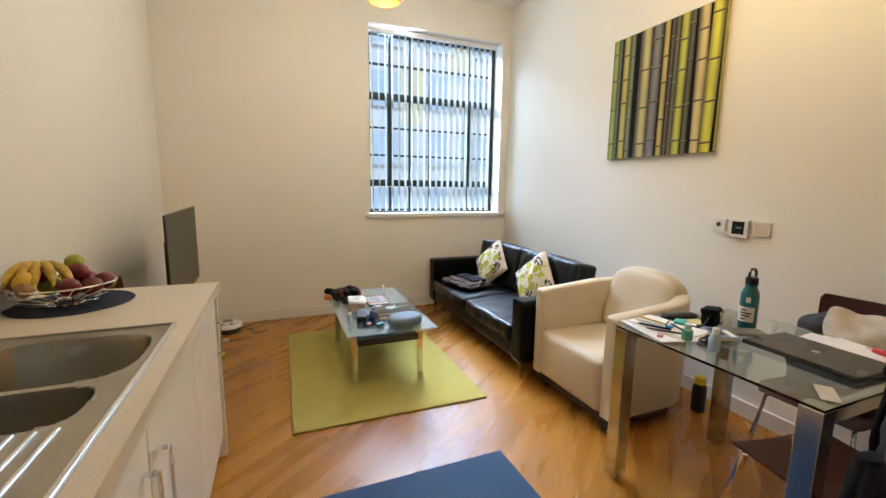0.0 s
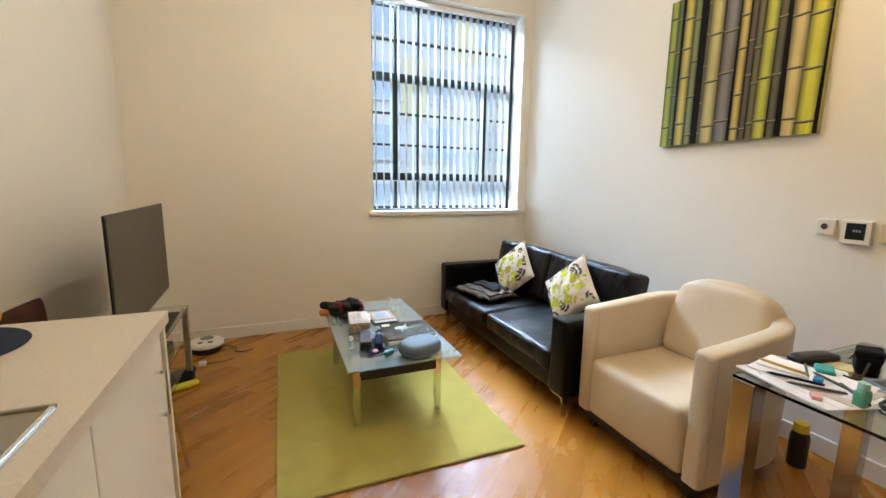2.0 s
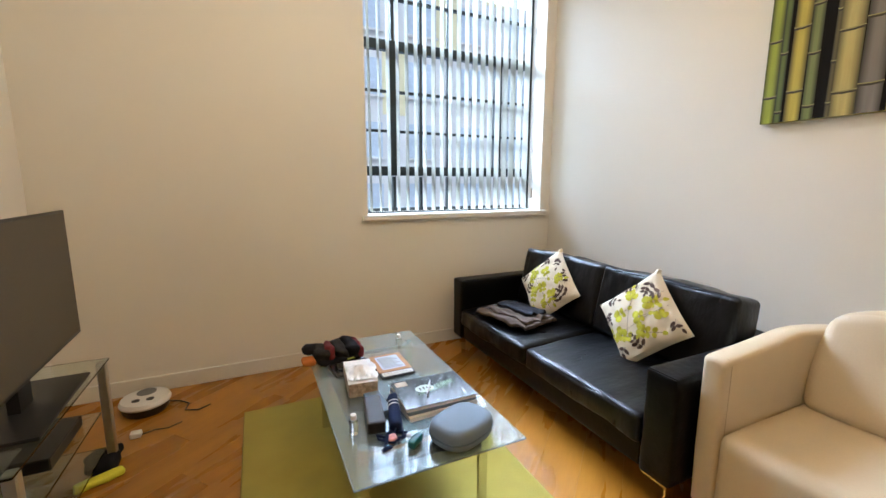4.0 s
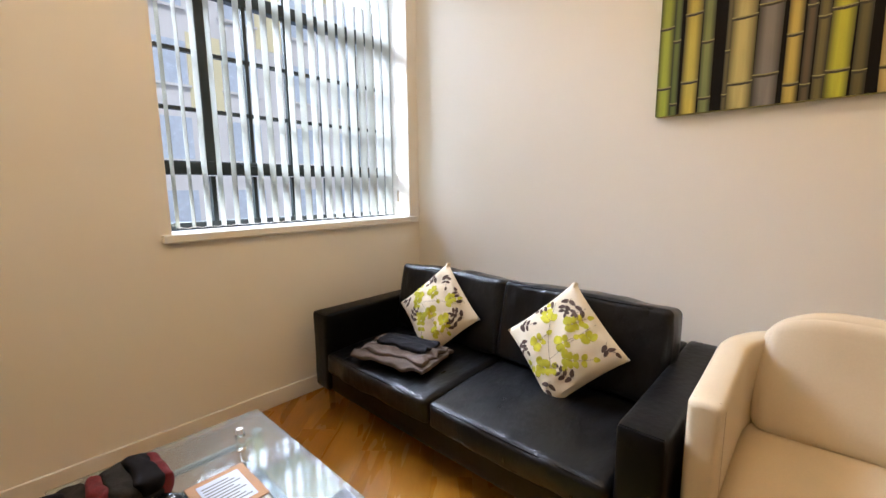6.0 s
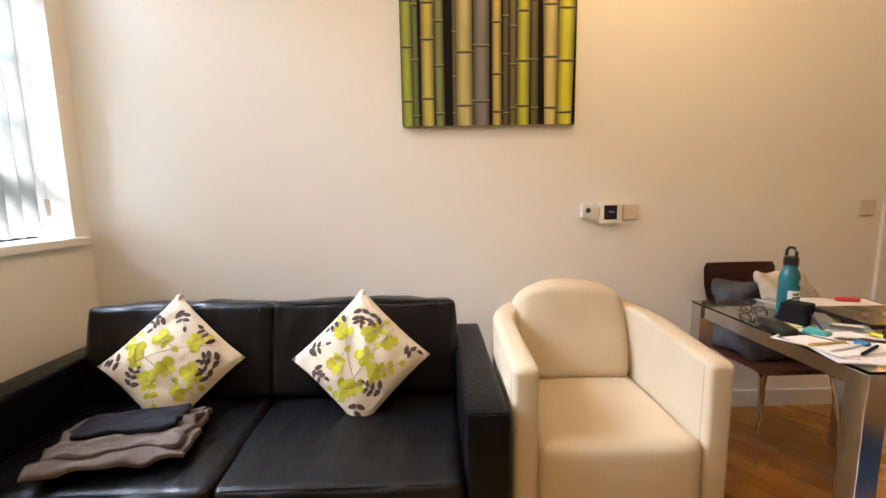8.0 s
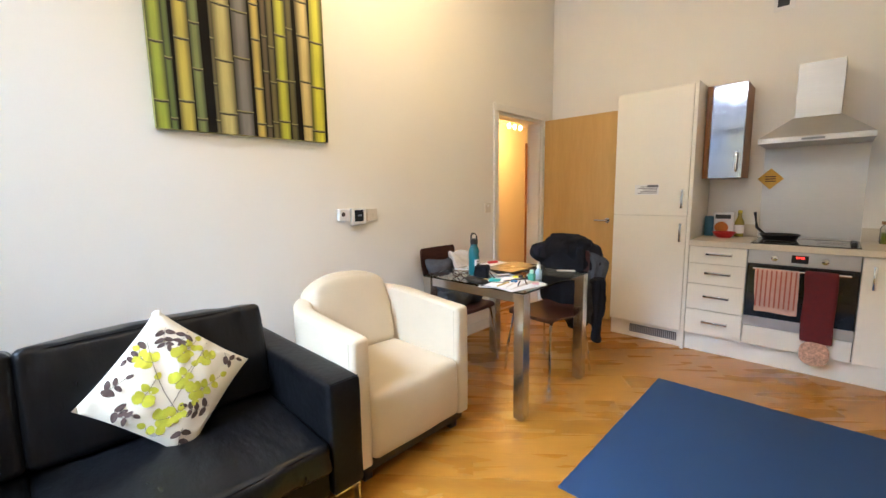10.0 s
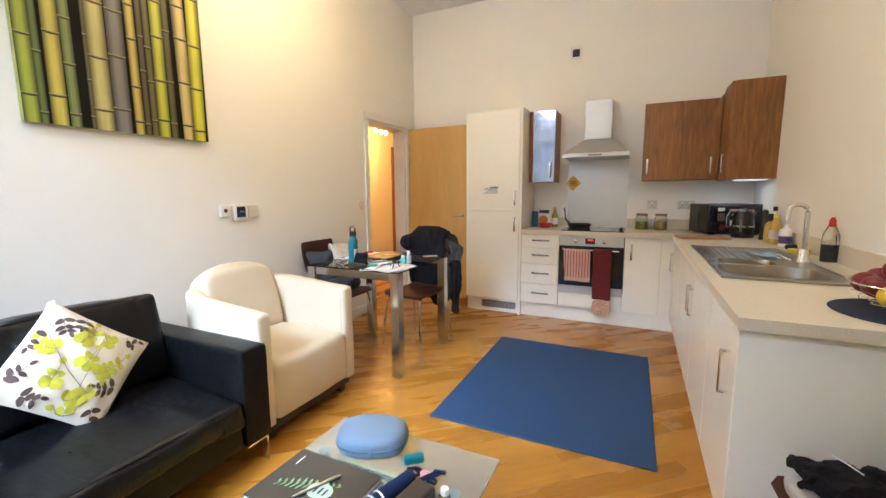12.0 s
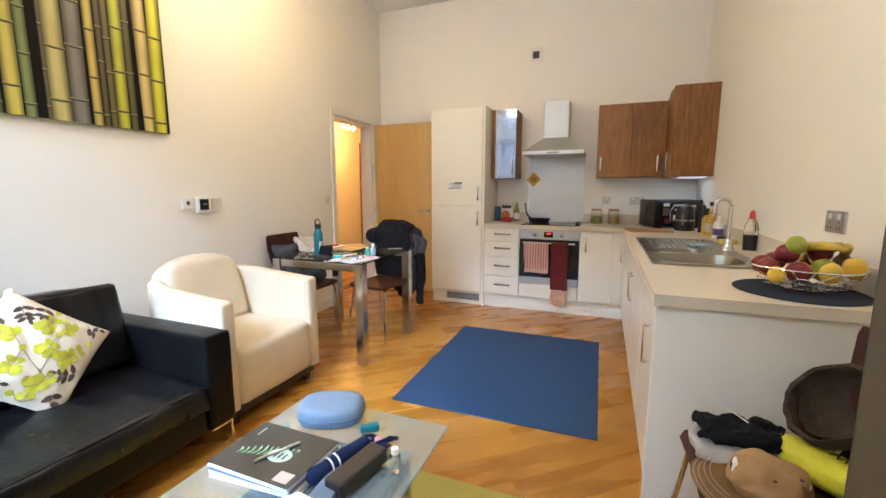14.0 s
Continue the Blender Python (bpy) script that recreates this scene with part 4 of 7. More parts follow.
def bowl_wall(az, f):
    """A point of the bowl's wall, f from 0 at the foot to 1 at the rim."""
    f = max(0.0, min(1.0, f))
    r, z = 0.055 + 0.112 * math.sin(f * math.pi / 2), 0.004 + 0.082 * (1 - math.cos(f * math.pi / 2))
    return (r * math.cos(az), r * math.sin(az), z)


for hub in (70, -70, 180):
    h0 = radians(hub)
    part("hub_ring", tube(B(), [bowl_wall(h0 + 0.17 * math.cos(radians(a)), 0.58 + 0.22 * math.sin(radians(a))) for a in range(0, 360, 15)], 0.0024, 6, closed=True), CHROME, fb, "chrome ring in the wire wall", smooth=True)
    for k in range(16):
        a = 2 * math.pi * (k + 0.5) / 16
        ray_ = [bowl_wall(h0 + q * 0.98 * math.cos(a), 0.58 + q * (0.42 if math.sin(a) > 0 else 0.58) * math.sin(a) * 1.15) for q in (0.19, 0.45, 0.72, 1.0)]
        part("wire", tube(B(), ray_, 0.0015, 5), CHROME, fb)


def fruit(name, x, y, z, r, material, label, squash=1.0, tip=0.0, n=18):
    r *= 0.9
    prof = [(0, -r * squash * 0.92)] + [(r * math.sin(math.pi * k / 9), -r * squash * math.cos(math.pi * k / 9)) for k in range(1, 9)] + [(0, r * squash * (0.86 + tip))]
    return solo(name, lathe(B(), prof, n), material, pose(FX + x, FYY + y, FZ + z, 20 * math.sin(x * 90), 25 * math.cos(y * 70), 40), label, "fruit", "fruit in the bowl", smooth=True)


for x, y, z, r in ((0.105, -0.055, 0.075, 0.042), (0.115, 0.035, 0.078, 0.041), (0.055, -0.10, 0.085, 0.041), (0.045, 0.09, 0.075, 0.043), (0.05, -0.01, 0.125, 0.042), (-0.055, -0.035, 0.128, 0.04)):
    fruit("apple", x, y, z, r, REDAPPLE, "dark red apple in the wire bowl", 0.92)
for x, y, z, r in ((0.035, 0.015, 0.160, 0.034), (-0.05, 0.02, 0.075, 0.042)):
    fruit("lime", x, y, z, r, GREEN, "green citrus fruit in the wire bowl", 1.1, 0.1)
for x, y, z, r in ((0.11, 0.10, 0.062, 0.030), (-0.03, 0.115, 0.080, 0.034), (-0.105, 0.080, 0.095, 0.036), (-0.075, -0.09, 0.11, 0.036)):
    fruit("lemon", x, y, z, r, LEMON, "yellow lemon in the wire bowl", 1.15, 0.18)
for k in range(5):
    p0, p2 = Vector((-0.085, 0.050, 0.150)), Vector((-0.135 + 0.050 * k, -0.125 + 0.016 * abs(k - 2), 0.088 + 0.006 * (k % 2)))
    p1 = (p0 + p2) / 2 + Vector((0.012 * (k - 2), 0.0, 0.062))
    line = [p0 * (1 - q) ** 2 + p1 * 2 * q * (1 - q) + p2 * q * q for q in [j / 11 for j in range(12)]]
    bm = tube(B(), line, 0.0165, 10, taper=[0.3, 0.4, 0.75, 0.95, 1, 1, 1, 1, 0.95, 0.8, 0.5, 0.25])
    solo("banana", bm, BANANA, pose(FX, FYY, FZ), "ripe spotted yellow banana on top of the fruit", "fruit", "fruit in the bowl", smooth=True)
bm = lathe(B(), [(0, 0), (0.012, 0.0), (0.022, 0.010), (0.024, 0.020), (0.017, 0.032), (0.006, 0.040), (0.004, 0.052), (0, 0.053)], 18)
for v in bm.verts:
    v.co.x *= 1 + 0.07 * math.cos(6 * math.atan2(v.co.y, v.co.x))
solo("garlic_bulb", bm, mat("papery_garlic_skin", (0.62, 0.54, 0.44), 0.6, var=0.2, vs=60, bump=0.1), pose(FX + 0.045, FYY + 0.075, FZ + 0.030, 70, 0, 30), "pale garlic bulb low in the wire bowl", "garlic", smooth=True)
for x, y, z in ((-0.125, -0.045, 0.10), (-0.135, -0.005, 0.095), (-0.06, -0.13, 0.09)):
    fruit("nut", x, y, z, 0.03, BREAD, "brown wrinkled fruit in the bowl", 1.0, n=12)

# towels, mitt, sign
bm = B()
blob(bm, 0.62, FB + 0.050, 0.43, 0.86, FB + 0.066, 0.745, 0.006, rough=0.010, scale=9, seed=2, cuts=10)
towel = solo("tea_towel", bm, mat("checked_towel", (0.62, 0.42, 0.33), 0.95, var=0.15, vs=12, bump=0.3, bs=300), Matrix(), "red and white checked tea towel on the oven handle", "towel", smooth=True)
TCHK = mat("towel_red_stripe", (0.42, 0.12, 0.08), 0.95, bump=0.3, bs=300)
for k in range(9):
    part("stripe", boxes((0.632 + k * 0.0265, FB + 0.0655, 0.47, 0.640 + k * 0.0265, FB + 0.0765, 0.735)), TCHK, towel)
bm = B()
blob(bm, 0.425, FB + 0.052, 0.265, 0.592, FB + 0.078, 0.755, 0.012, rough=0.006, scale=6, seed=5, cuts=9)
mitt = solo("oven_glove", bm, DARKRED, Matrix(), "burgundy double oven glove with a patterned end", "oven glove", smooth=True)
bm = B()
pebble(bm, 0.078, 0.085, [(0, 0), (0.85, 0.0), (1.0, 0.010), (0.9, 0.020), (0.5, 0.024), (0, 0.025)], 0.8, 28)
part("glove_end", bm, mat("patterned_glove_cloth", (0.50, 0.30, 0.20), 0.95, var=0.5, vs=45, bump=0.3), mitt, "printed beige and red glove end", smooth=True, at=pose(0.51, FB + 0.082, 0.192, 90))
sg = solo("hanging_sign", boxes((-0.060, -0.004, -0.060, 0.060, 0.0, 0.060), b=0.002), AMBER, pose(0.885, YB + 0.012, 1.385, 0, 45, 0), "small amber diamond-shaped sign with dark writing", "sign")
for k in range(3):
    part("text_bar", boxes((-0.035, 0.0004, -0.005 + (k - 1) * 0.018, 0.035, 0.001, 0.003 + (k - 1) * 0.018)), BROWN, sg, at=pose(0, 0, 0, 0, -45, 0))


def socket(name, m, material, label, gangs=1, holes=True):
    """A wall plate that faces along its y axis."""
    s_ = thing(name, m, label, "socket", kind="structure")
    w = 0.043 if gangs == 1 else 0.073
    part("plate", boxes((-w, 0, -0.043, w, 0.009, 0.043), b=0.003, seg=2), material, s_)
    for g in range(gangs):
        x = 0 if gangs == 1 else (-0.034 + 0.068 * g)
        part("rocker", boxes((x - 0.010, 0.009, 0.010, x + 0.010, 0.013, 0.032), b=0.002), WHITEPL, s_)
        for dx, dz in ((0, 0.0), (-0.011, -0.022), (0.011, -0.022)) if holes else ():
            part("slot", boxes((x + dx - 0.003, 0.0091, dz - 0.006, x + dx + 0.003, 0.0096, dz + 0.004)), BLACK, s_)
    return s_


socket("wall_socket_1", pose(0.10, YB + 0.001, 1.155), STEEL, "brushed steel single socket above the worktop")
socket("wall_socket_2", pose(-0.20, YB + 0.001, 1.155), STEEL, "brushed steel double socket above the worktop", 2)
socket("wall_socket_3", pose(XL + 0.001, 1.80, 1.145, 0, 0, -90), STEEL, "brushed steel double socket over the worktop's end", 2)
socket("light_switch_1", pose(XR - 0.001, 0.245, 1.165, 0, 0, 90), BEIGEPL, "beige light switch beside the door frame", holes=False)
vt = thing("wall_vent", pose(0.895, YB + 0.001, 2.74), "small square wall vent with a black opening", "vent", kind="structure")
part("plate", boxes((-0.066, 0, -0.07, 0.066, 0.008, 0.07), b=0.002), WHITEPL, vt)
part("opening", boxes((-0.03, 0.0085, -0.04, 0.042, 0.0095, 0.035)), BLACK, vt, "black opening")


# ---- living room ----
rug = thing("rug", pose(0.865, 3.165, 0.0, 0, 0, -0.6), "olive-yellow wool rug under the coffee table", "rug")
bm = B()
box(bm, -0.605, -0.83, 0.0, 0.605, 0.83, 0.013, b=0.004, seg=2)
part("rug_body", bm, RUG, rug)
part("binding", boxes((-0.608, -0.834, 0.0, 0.608, -0.8305, 0.009), (-0.608, 0.8305, 0.0, 0.608, 0.834, 0.009), (-0.609, -0.83, 0.0, -0.6055, 0.83, 0.009), (0.6055, -0.83, 0.0, 0.609, 0.83, 0.009)), RUGEDGE, rug, "darker bound edge")
solo("floor_mat", boxes((-0.59, -0.725, 0.0, 0.59, 0.725, 0.008), b=0.003), MATBLUE, pose(0.685, 1.075, 0.0, 0, 0, 0.4), "plain dark blue foam mat on the kitchen floor", "mat")

# sofa
SOFA_X, SOFA_Y = 1.80, 3.41
sofa = thing("sofa", pose(SOFA_X, SOFA_Y, 0), "black leather two-seater sofa on chrome feet", "sofa")
part("base", blob(B(), 0.012, -0.805, 0.13, 0.93, 0.805, 0.30, 0.015, cuts=5), LEATHER, sofa, smooth=True)
for sgn, rot in ((-1, 0), (1, 0)):
    y0, y1 = sorted((sgn * 0.812, sgn * 0.955))
    arm = part("arm", blob(B(), 0.0, y0, 0.13, 0.94, y1, 0.592, 0.016, puff=0.004, rough=0.003, scale=9, seed=sgn, cuts=9), LEATHER, sofa, smooth=True)
    ym = (y0 + y1) / 2
    part("seam", tube(B(), [(0.012, y0 + 0.006, 0.589), (0.012, y1 - 0.006, 0.589)], 0.0022, 5), LEATHER, arm)
    for fx in (0.012, 0.86):
        part("foot", boxes((fx, ym - 0.055, 0.0, fx + 0.035, ym - 0.047, 0.128), (fx, ym - 0.0465, 0.120, fx + 0.035, ym + 0.06, 0.128)), CHROME, sofa, "chrome L-shaped foot")
part("back_frame", blob(B(), 0.78, -0.81, 0.30, 0.94, 0.81, 0.585, 0.02, cuts=6), LEATHER, sofa, smooth=True)
for k in (0, 1):
    y0, y1 = ((-0.809, -0.0015), (0.0015, 0.809))[k]
    bm = blob(B(), -0.010, y0, 0.245, 0.64, y1, 0.398, 0.028, puff=0.012, rough=0.010, scale=(3, 9, 6), seed=3 + k, cuts=34)
    for v in bm.verts:
        up_ = max(0.0, (v.co.z - 0.245) / 0.153)
        v.co.z -= 0.030 * up_ * max(0.0, 1 - v.co.x / 0.62)
        crease = noise.noise((v.co.x * 5 + 3 * k, v.co.y * 26, 2.0)) * 0.6 + noise.noise((v.co.x * 17, v.co.y * 30 + 5 * k, 4.0)) * 0.4
        v.co.z += 0.0024 * up_ * crease * (0.4 + noise.noise((v.co.x * 3, v.co.y * 3, k)) ** 2 * 4)
    sc = part("seat_cushion", bm, WRINKLED, sofa, smooth=True)
    part("piping", tube(B(), [(0.000, y0 + 0.03, 0.360), (-0.006, (y0 + y1) / 2, 0.363), (0.000, y1 - 0.03, 0.360)], 0.003, 6), LEATHER, sc)
    bm = blob(B(), -0.105, y0 - 0.004 * (k == 0), -0.205, 0.105, y1 + 0.004 * (k == 1), 0.205, 0.026, puff=0.018, rough=0.008, scale=(5, 9, 2.5), seed=8 + k, cuts=40)
    for v in bm.verts:
        near_top = max(0.0, min(1.0, (v.co.z - 0.02) / 0.16))
        crease = noise.noise((v.co.y * 34 + 7 * k, v.co.z * 7, 1.0)) * 0.65 + noise.noise((v.co.y * 60, v.co.z * 16 + 3 * k, 6.0)) * 0.35
        v.co.x -= 0.0120 * near_top * crease * (v.co.x < 0.02)
        v.co.z += 0.004 * near_top * noise.noise((v.co.y * 9, k, 3.0))
    bc = part("back_cushion", bm, WRINKLED, sofa, smooth=True, at=pose(0.655, 0, 0.59, 0, 12, 0))
    part("piping", tube(B(), [(-0.096, y0 + 0.03, 0.193), (-0.102, (y0 + y1) / 2, 0.199), (-0.096, y1 - 0.03, 0.193)], 0.0035, 6), LEATHER, bc)


SPRIGS = ((0.30, 0.40, -0.12, 0.36, 4, 0), (-0.10, 0.20, -0.56, 0.12, 4, 0), (0.40, 0.16, 0.20, -0.08, 3, 0), (0.02, 0.04, -0.22, -0.12, 3, 0), (-0.06, -0.28, -0.36, -0.46, 4, 0), (-0.52, -0.14, -0.40, -0.30, 2, 0), (0.16, -0.30, 0.30, -0.52, 3, 0),
          (-0.34, 0.46, -0.08, 0.36, 3, 1), (0.76, -0.16, 0.50, -0.20, 3, 1), (0.66, 0.12, 0.50, 0.26, 3, 1), (-0.70, -0.18, -0.84, -0.06, 2, 1), (-0.04, -0.74, -0.02, -0.48, 3, 1), (0.24, -0.68, 0.46, -0.44, 3, 1), (0.02, 0.62, 0.05, 0.86, 3, 1), (-0.30, -0.62, -0.18, -0.50, 2, 1),
          (-0.50, -0.40, 0.10, 0.30, 0, 0), (0.20, -0.62, 0.04, 0.40, 0, 0), (0.22, 0.62, 0.40, 0.46, 2, 0))


def scatter_cushion(m, seed, label):
    """A square cushion with a leaf print, standing on one corner; it faces along -x."""
    S, T = 0.205, 0.062
    cu = thing("cushion", m, label, "cushion", "cushions on the sofa")
    N = 22

    def surf(u, v, side):
        w = max(0.0, (1 - u * u) * (1 - v * v)) ** 0.42
        pinch = 1 - 0.055 * (1 - abs(u) ** 3) * abs(v) ** 2 - 0.055 * (1 - abs(v) ** 3) * abs(u) ** 2
        wr = 0.009 * noise.noise((u * 2.3 + seed, v * 2.3, side)) + 0.005 * noise.noise((u * 6 + seed, v * 5, side))
        a, b_ = u * S * pinch, v * S * pinch
        return Vector((side * (T * w + (wr if w > 0.05 else 0)), (a - b_) * 0.7071, (a + b_) * 0.7071))

    bm = B()
    for side in (-1, 1):
        g = [[bm.verts.new(surf(-1 + 2 * i / N, -1 + 2 * j / N, side)) for j in range(N + 1)] for i in range(N + 1)]
        for i in range(N):
            for j in range(N):
                bm.faces.new((g[i][j], g[i + 1][j], g[i + 1][j + 1], g[i][j + 1]))
    bmesh.ops.remove_doubles(bm, verts=bm.verts, dist=0.0008)
    part("cover", bm, COTTON, cu, smooth=True)

    def leaf(bm, u, v, du, dv, r1, r2, lift=0.0012):
        vs = []
        for k in range(12):
            a = 2 * math.pi * k / 12
            c, q = math.cos(a) * r1, math.sin(a) * r2 * (1 - 0.25 * math.cos(a))
            uu, vv = u + c * du - q * dv, v + c * dv + q * du
            if max(abs(uu), abs(vv)) > 0.985:
                return
            vs.append(bm.verts.new(surf(uu, vv, -1) + Vector((-lift, 0, 0))))
        ctr = bm.verts.new(surf(u, v, -1) + Vector((-lift * 1.3, 0, 0)))
        for k in range(12):
            bm.faces.new((ctr, vs[k], vs[(k + 1) % 12]))

    lime, brown, stem = B(), B(), B()
    turn_ = radians((seed % 3) * 90)

    def uv(X, Z):
        X, Z = X * math.cos(turn_) - Z * math.sin(turn_), X * math.sin(turn_) + Z * math.cos(turn_)
        return (Z - X) / 1.0, (Z + X) / 1.0

    for x0, z0, x1, z1, pairs, dark in SPRIGS:
        pts = []
        for k in range(9):
            f = k / 8
            bend = 0.05 * math.sin(math.pi * f)
            u, v = uv(x0 + (x1 - x0) * f + bend, z0 + (z1 - z0) * f + bend)
            if max(abs(u), abs(v)) < 0.97:
                pts.append(surf(u, v, -1) + Vector((-0.001, 0, 0)))
        if len(pts) > 2:
            tube(stem, pts, 0.0009, 4)
        for k in range(pairs + 1):
            f = (k + 0.4) / (pairs + 0.4)
            bend = 0.05 * math.sin(math.pi * min(1, f))
            u, v = uv(x0 + (x1 - x0) * f + bend, z0 + (z1 - z0) * f + bend)
            u2, v2 = uv(x0 + (x1 - x0) * (f + 0.1) + bend, z0 + (z1 - z0) * (f + 0.1) + bend)
            a = math.atan2(v2 - v, u2 - u)
            r = (0.088 if dark else 0.094) * (1.1 - 0.36 * f)
            for sg_ in (-1, 1) if k < pairs else (0,):
                d = a + sg_ * 1.15
                leaf(brown if dark else lime, u + math.cos(d) * r * 1.05, v + math.sin(d) * r * 1.05, math.cos(d), math.sin(d), r, r * (0.55 if dark else 0.80))
    part("lime_leaves", lime, LIME, cu, "lime-green leaf print")
    part("brown_leaves", brown, BROWN, cu, "dark brown leaf print")
    part("stem", stem, CLOTHTAUPE, cu, "thin printed stems")
    part("corner_tuft", blob(B(), -0.010, -0.017, 0.255, 0.010, 0.015, 0.283, 0.007, rough=0.012, scale=30, seed=5, cuts=7), COTTON, cu, smooth=True)
    return cu


scatter_cushion(pose(2.275, 3.79, 0.60, 0, 22, 6), 4, "cream leaf-print scatter cushion leaning on the sofa back")
scatter_cushion(pose(2.265, 3.000, 0.605, 0, 22, 2), 11, "cream leaf-print scatter cushion standing on its corner on the sofa")

clothes = thing("folded_clothes", pose(2.01, 3.80, 0.412, 0, 0, 12), "folded taupe and black clothes on the sofa seat", "clothes")
part("taupe_layer", blob(B(), -0.165, -0.235, 0.0, 0.140, 0.23, 0.026, 0.010, rough=0.022, scale=(20, 11, 9), seed=21, cuts=34), CLOTHTAUPE, clothes, smooth=True)
part("upper_fold", blob(B(), -0.120, -0.215, 0.022, 0.125, 0.20, 0.044, 0.008, rough=0.024, scale=(24, 12, 9), seed=33, cuts=34), CLOTHTAUPE, clothes, smooth=True)
part("black_layer", blob(B(), -0.03, -0.17, 0.040, 0.12, 0.17, 0.064, 0.010, rough=0.014, scale=(26, 12, 12), seed=5, cuts=26), CLOTHBLK, clothes, "black folded garment", smooth=True)

# armchair: a tub shell, seat and back cushion; it faces along -x
chair = thing("armchair", pose(2.29, 2.055, 0), "cream leather tub armchair with a rounded back", "armchair")


def tub_shell():
    bm, path = B(), []
    path += [(-0.402, 0.331, 1.0, 0.0), (-0.399, 0.331, 1.0, 0.0), (-0.390, 0.331, 1.0, 0.0)]
    for k in range(9):
        path.append((-0.374 + 0.414 * k / 8, 0.331, 1.0, 0.0))
    for k in range(1, 24):
        a = radians(90 - 180 * k / 24)
        path.append((0.04 + 0.30 * math.cos(a), 0.331 * math.sin(a), math.sin(a), math.cos(a)))
    for k in range(9):
        path.append((0.04 - 0.414 * k / 8, -0.331, -1.0, 0.0))
    path += [(-0.390, -0.331, -1.0, 0.0), (-0.399, -0.331, -1.0, 0.0), (-0.402, -0.331, -1.0, 0.0)]
    rings = []
    for x, y, ny, nx in path:
        t_ = min(1.0, max(0.0, (x + 0.40) / 0.62))
        top = 0.697 + 0.050 * t_ ** 1.2
        end = {-0.402: 0.020, -0.399: 0.010, -0.390: 0.003}.get(x, 0.0)
        th, top = 0.046 - end, top - end
        q = 0.017
        prof = [(-th, 0.10), (-th, 0.30), (-th, top - q)] + [(-th + q - q * math.cos(radians(a)), top - q + q * math.sin(radians(a))) for a in (25, 50, 75)] + [(-th * 0.4, top + 0.002), (0, top + 0.004), (th * 0.4, top + 0.002)] + [(th - q + q * math.cos(radians(a)), top - q + q * math.sin(radians(a))) for a in (75, 50, 25)] + [(th, top - q), (th, 0.30), (th * 0.9, 0.10)]
        rings.append([bm.verts.new((x + o * nx, y + o * ny, z)) for o, z in prof])
    m_ = len(rings[0])
    for a, c in zip(rings, rings[1:]):
        for k in range(m_):
            bm.faces.new((a[k], a[(k + 1) % m_], c[(k + 1) % m_], c[k]))
    bm.faces.new(rings[0])
    bm.faces.new(rings[-1][::-1])
    return bm


shell = part("tub_shell", tub_shell(), CREAMLEATHER, chair, smooth=True)
for sgn in (-1, 1):
    part("arm_seam", tube(B(), [(-0.372, sgn * 0.331 - 0.0465, 0.14), (-0.372, sgn * 0.331 - 0.0465, 0.678), (-0.372, sgn * 0.331 - 0.034, 0.698), (-0.372, sgn * 0.331 + 0.034, 0.698), (-0.372, sgn * 0.331 + 0.0465, 0.678), (-0.372, sgn * 0.331 + 0.0465, 0.14)], 0.0012, 5), SEAM, shell)
part("seat", blob(B(), -0.412, -0.287, 0.10, 0.20, 0.287, 0.425, 0.04, puff=0.016, rough=0.006, scale=5, seed=2, cuts=14), CREAMLEATHER, chair, smooth=True)
bm = blob(B(), -0.080, -0.262, -0.235, 0.080, 0.262, 0.222, 0.042, puff=0.016, rough=0.008, scale=4, seed=6, cuts=18)
for v in bm.verts:
    f = max(0.0, v.co.z / 0.24)
    v.co.z -= 0.058 * f * abs(v.co.y / 0.25) ** 2.6
    v.co.y *= 1 - 0.09 * f ** 1.5
part("back_cushion", bm, CREAMLEATHER, chair, smooth=True, at=pose(0.205, 0, 0.632, 0, 14, 0))
part("under_frame", boxes((-0.375, -0.34, 0.050, 0.10, 0.34, 0.099), (0.10, -0.25, 0.050, 0.23, 0.25, 0.099)), BLACK, chair, "dark recessed base")
for x, y in ((-0.36, -0.31), (-0.36, 0.31), (0.19, -0.23), (0.19, 0.23)):
    part("foot", boxes((x * 0.93 - 0.024, y * 0.94 - 0.024, 0.0, x * 0.93 + 0.024, y * 0.94 + 0.024, 0.054), b=0.004), BLACK, chair, "black block foot")

# coffee table
CT = thing("coffee_table", pose(0.91, 3.20, 0.013), "glass coffee table with chrome legs and a dark shelf", "table")
part("tabletop", boxes((-0.31, -0.595, 0.412, 0.31, 0.595, 0.420), b=0.002), FROSTGLASS, CT, "pale blue-green glass top").visible_shadow = False
for x, y in ((-0.235, -0.40), (0.245, -0.40), (-0.235, 0.45), (0.245, 0.45)):
    lg = part("leg", boxes((x - 0.020, y - 0.008, 0.0, x + 0.020, y + 0.008, 0.395), b=0.002), CHROME, CT)
    part("pad", lathe(B(), [(0, 0), (0.02, 0), (0.02, 0.016), (0, 0.016)], 14), CHROME, lg, smooth=True, at=pose(x, y, 0.3955))
part("rail", boxes((-0.214, -0.407, 0.372, 0.224, -0.395, 0.392), b=0.002), CHROME, CT)
part("rail", boxes((-0.214, 0.444, 0.372, 0.224, 0.456, 0.392), b=0.002), CHROME, CT)
part("shelf", boxes((-0.214, -0.42, 0.292, 0.224, 0.47, 0.300), b=0.001), BLACKGLASS, CT, "black glass lower shelf")
part("shelf_edge", boxes((-0.214, -0.428, 0.280, 0.224, -0.4205, 0.330)), BLACK, CT)
ZT = 0.4335
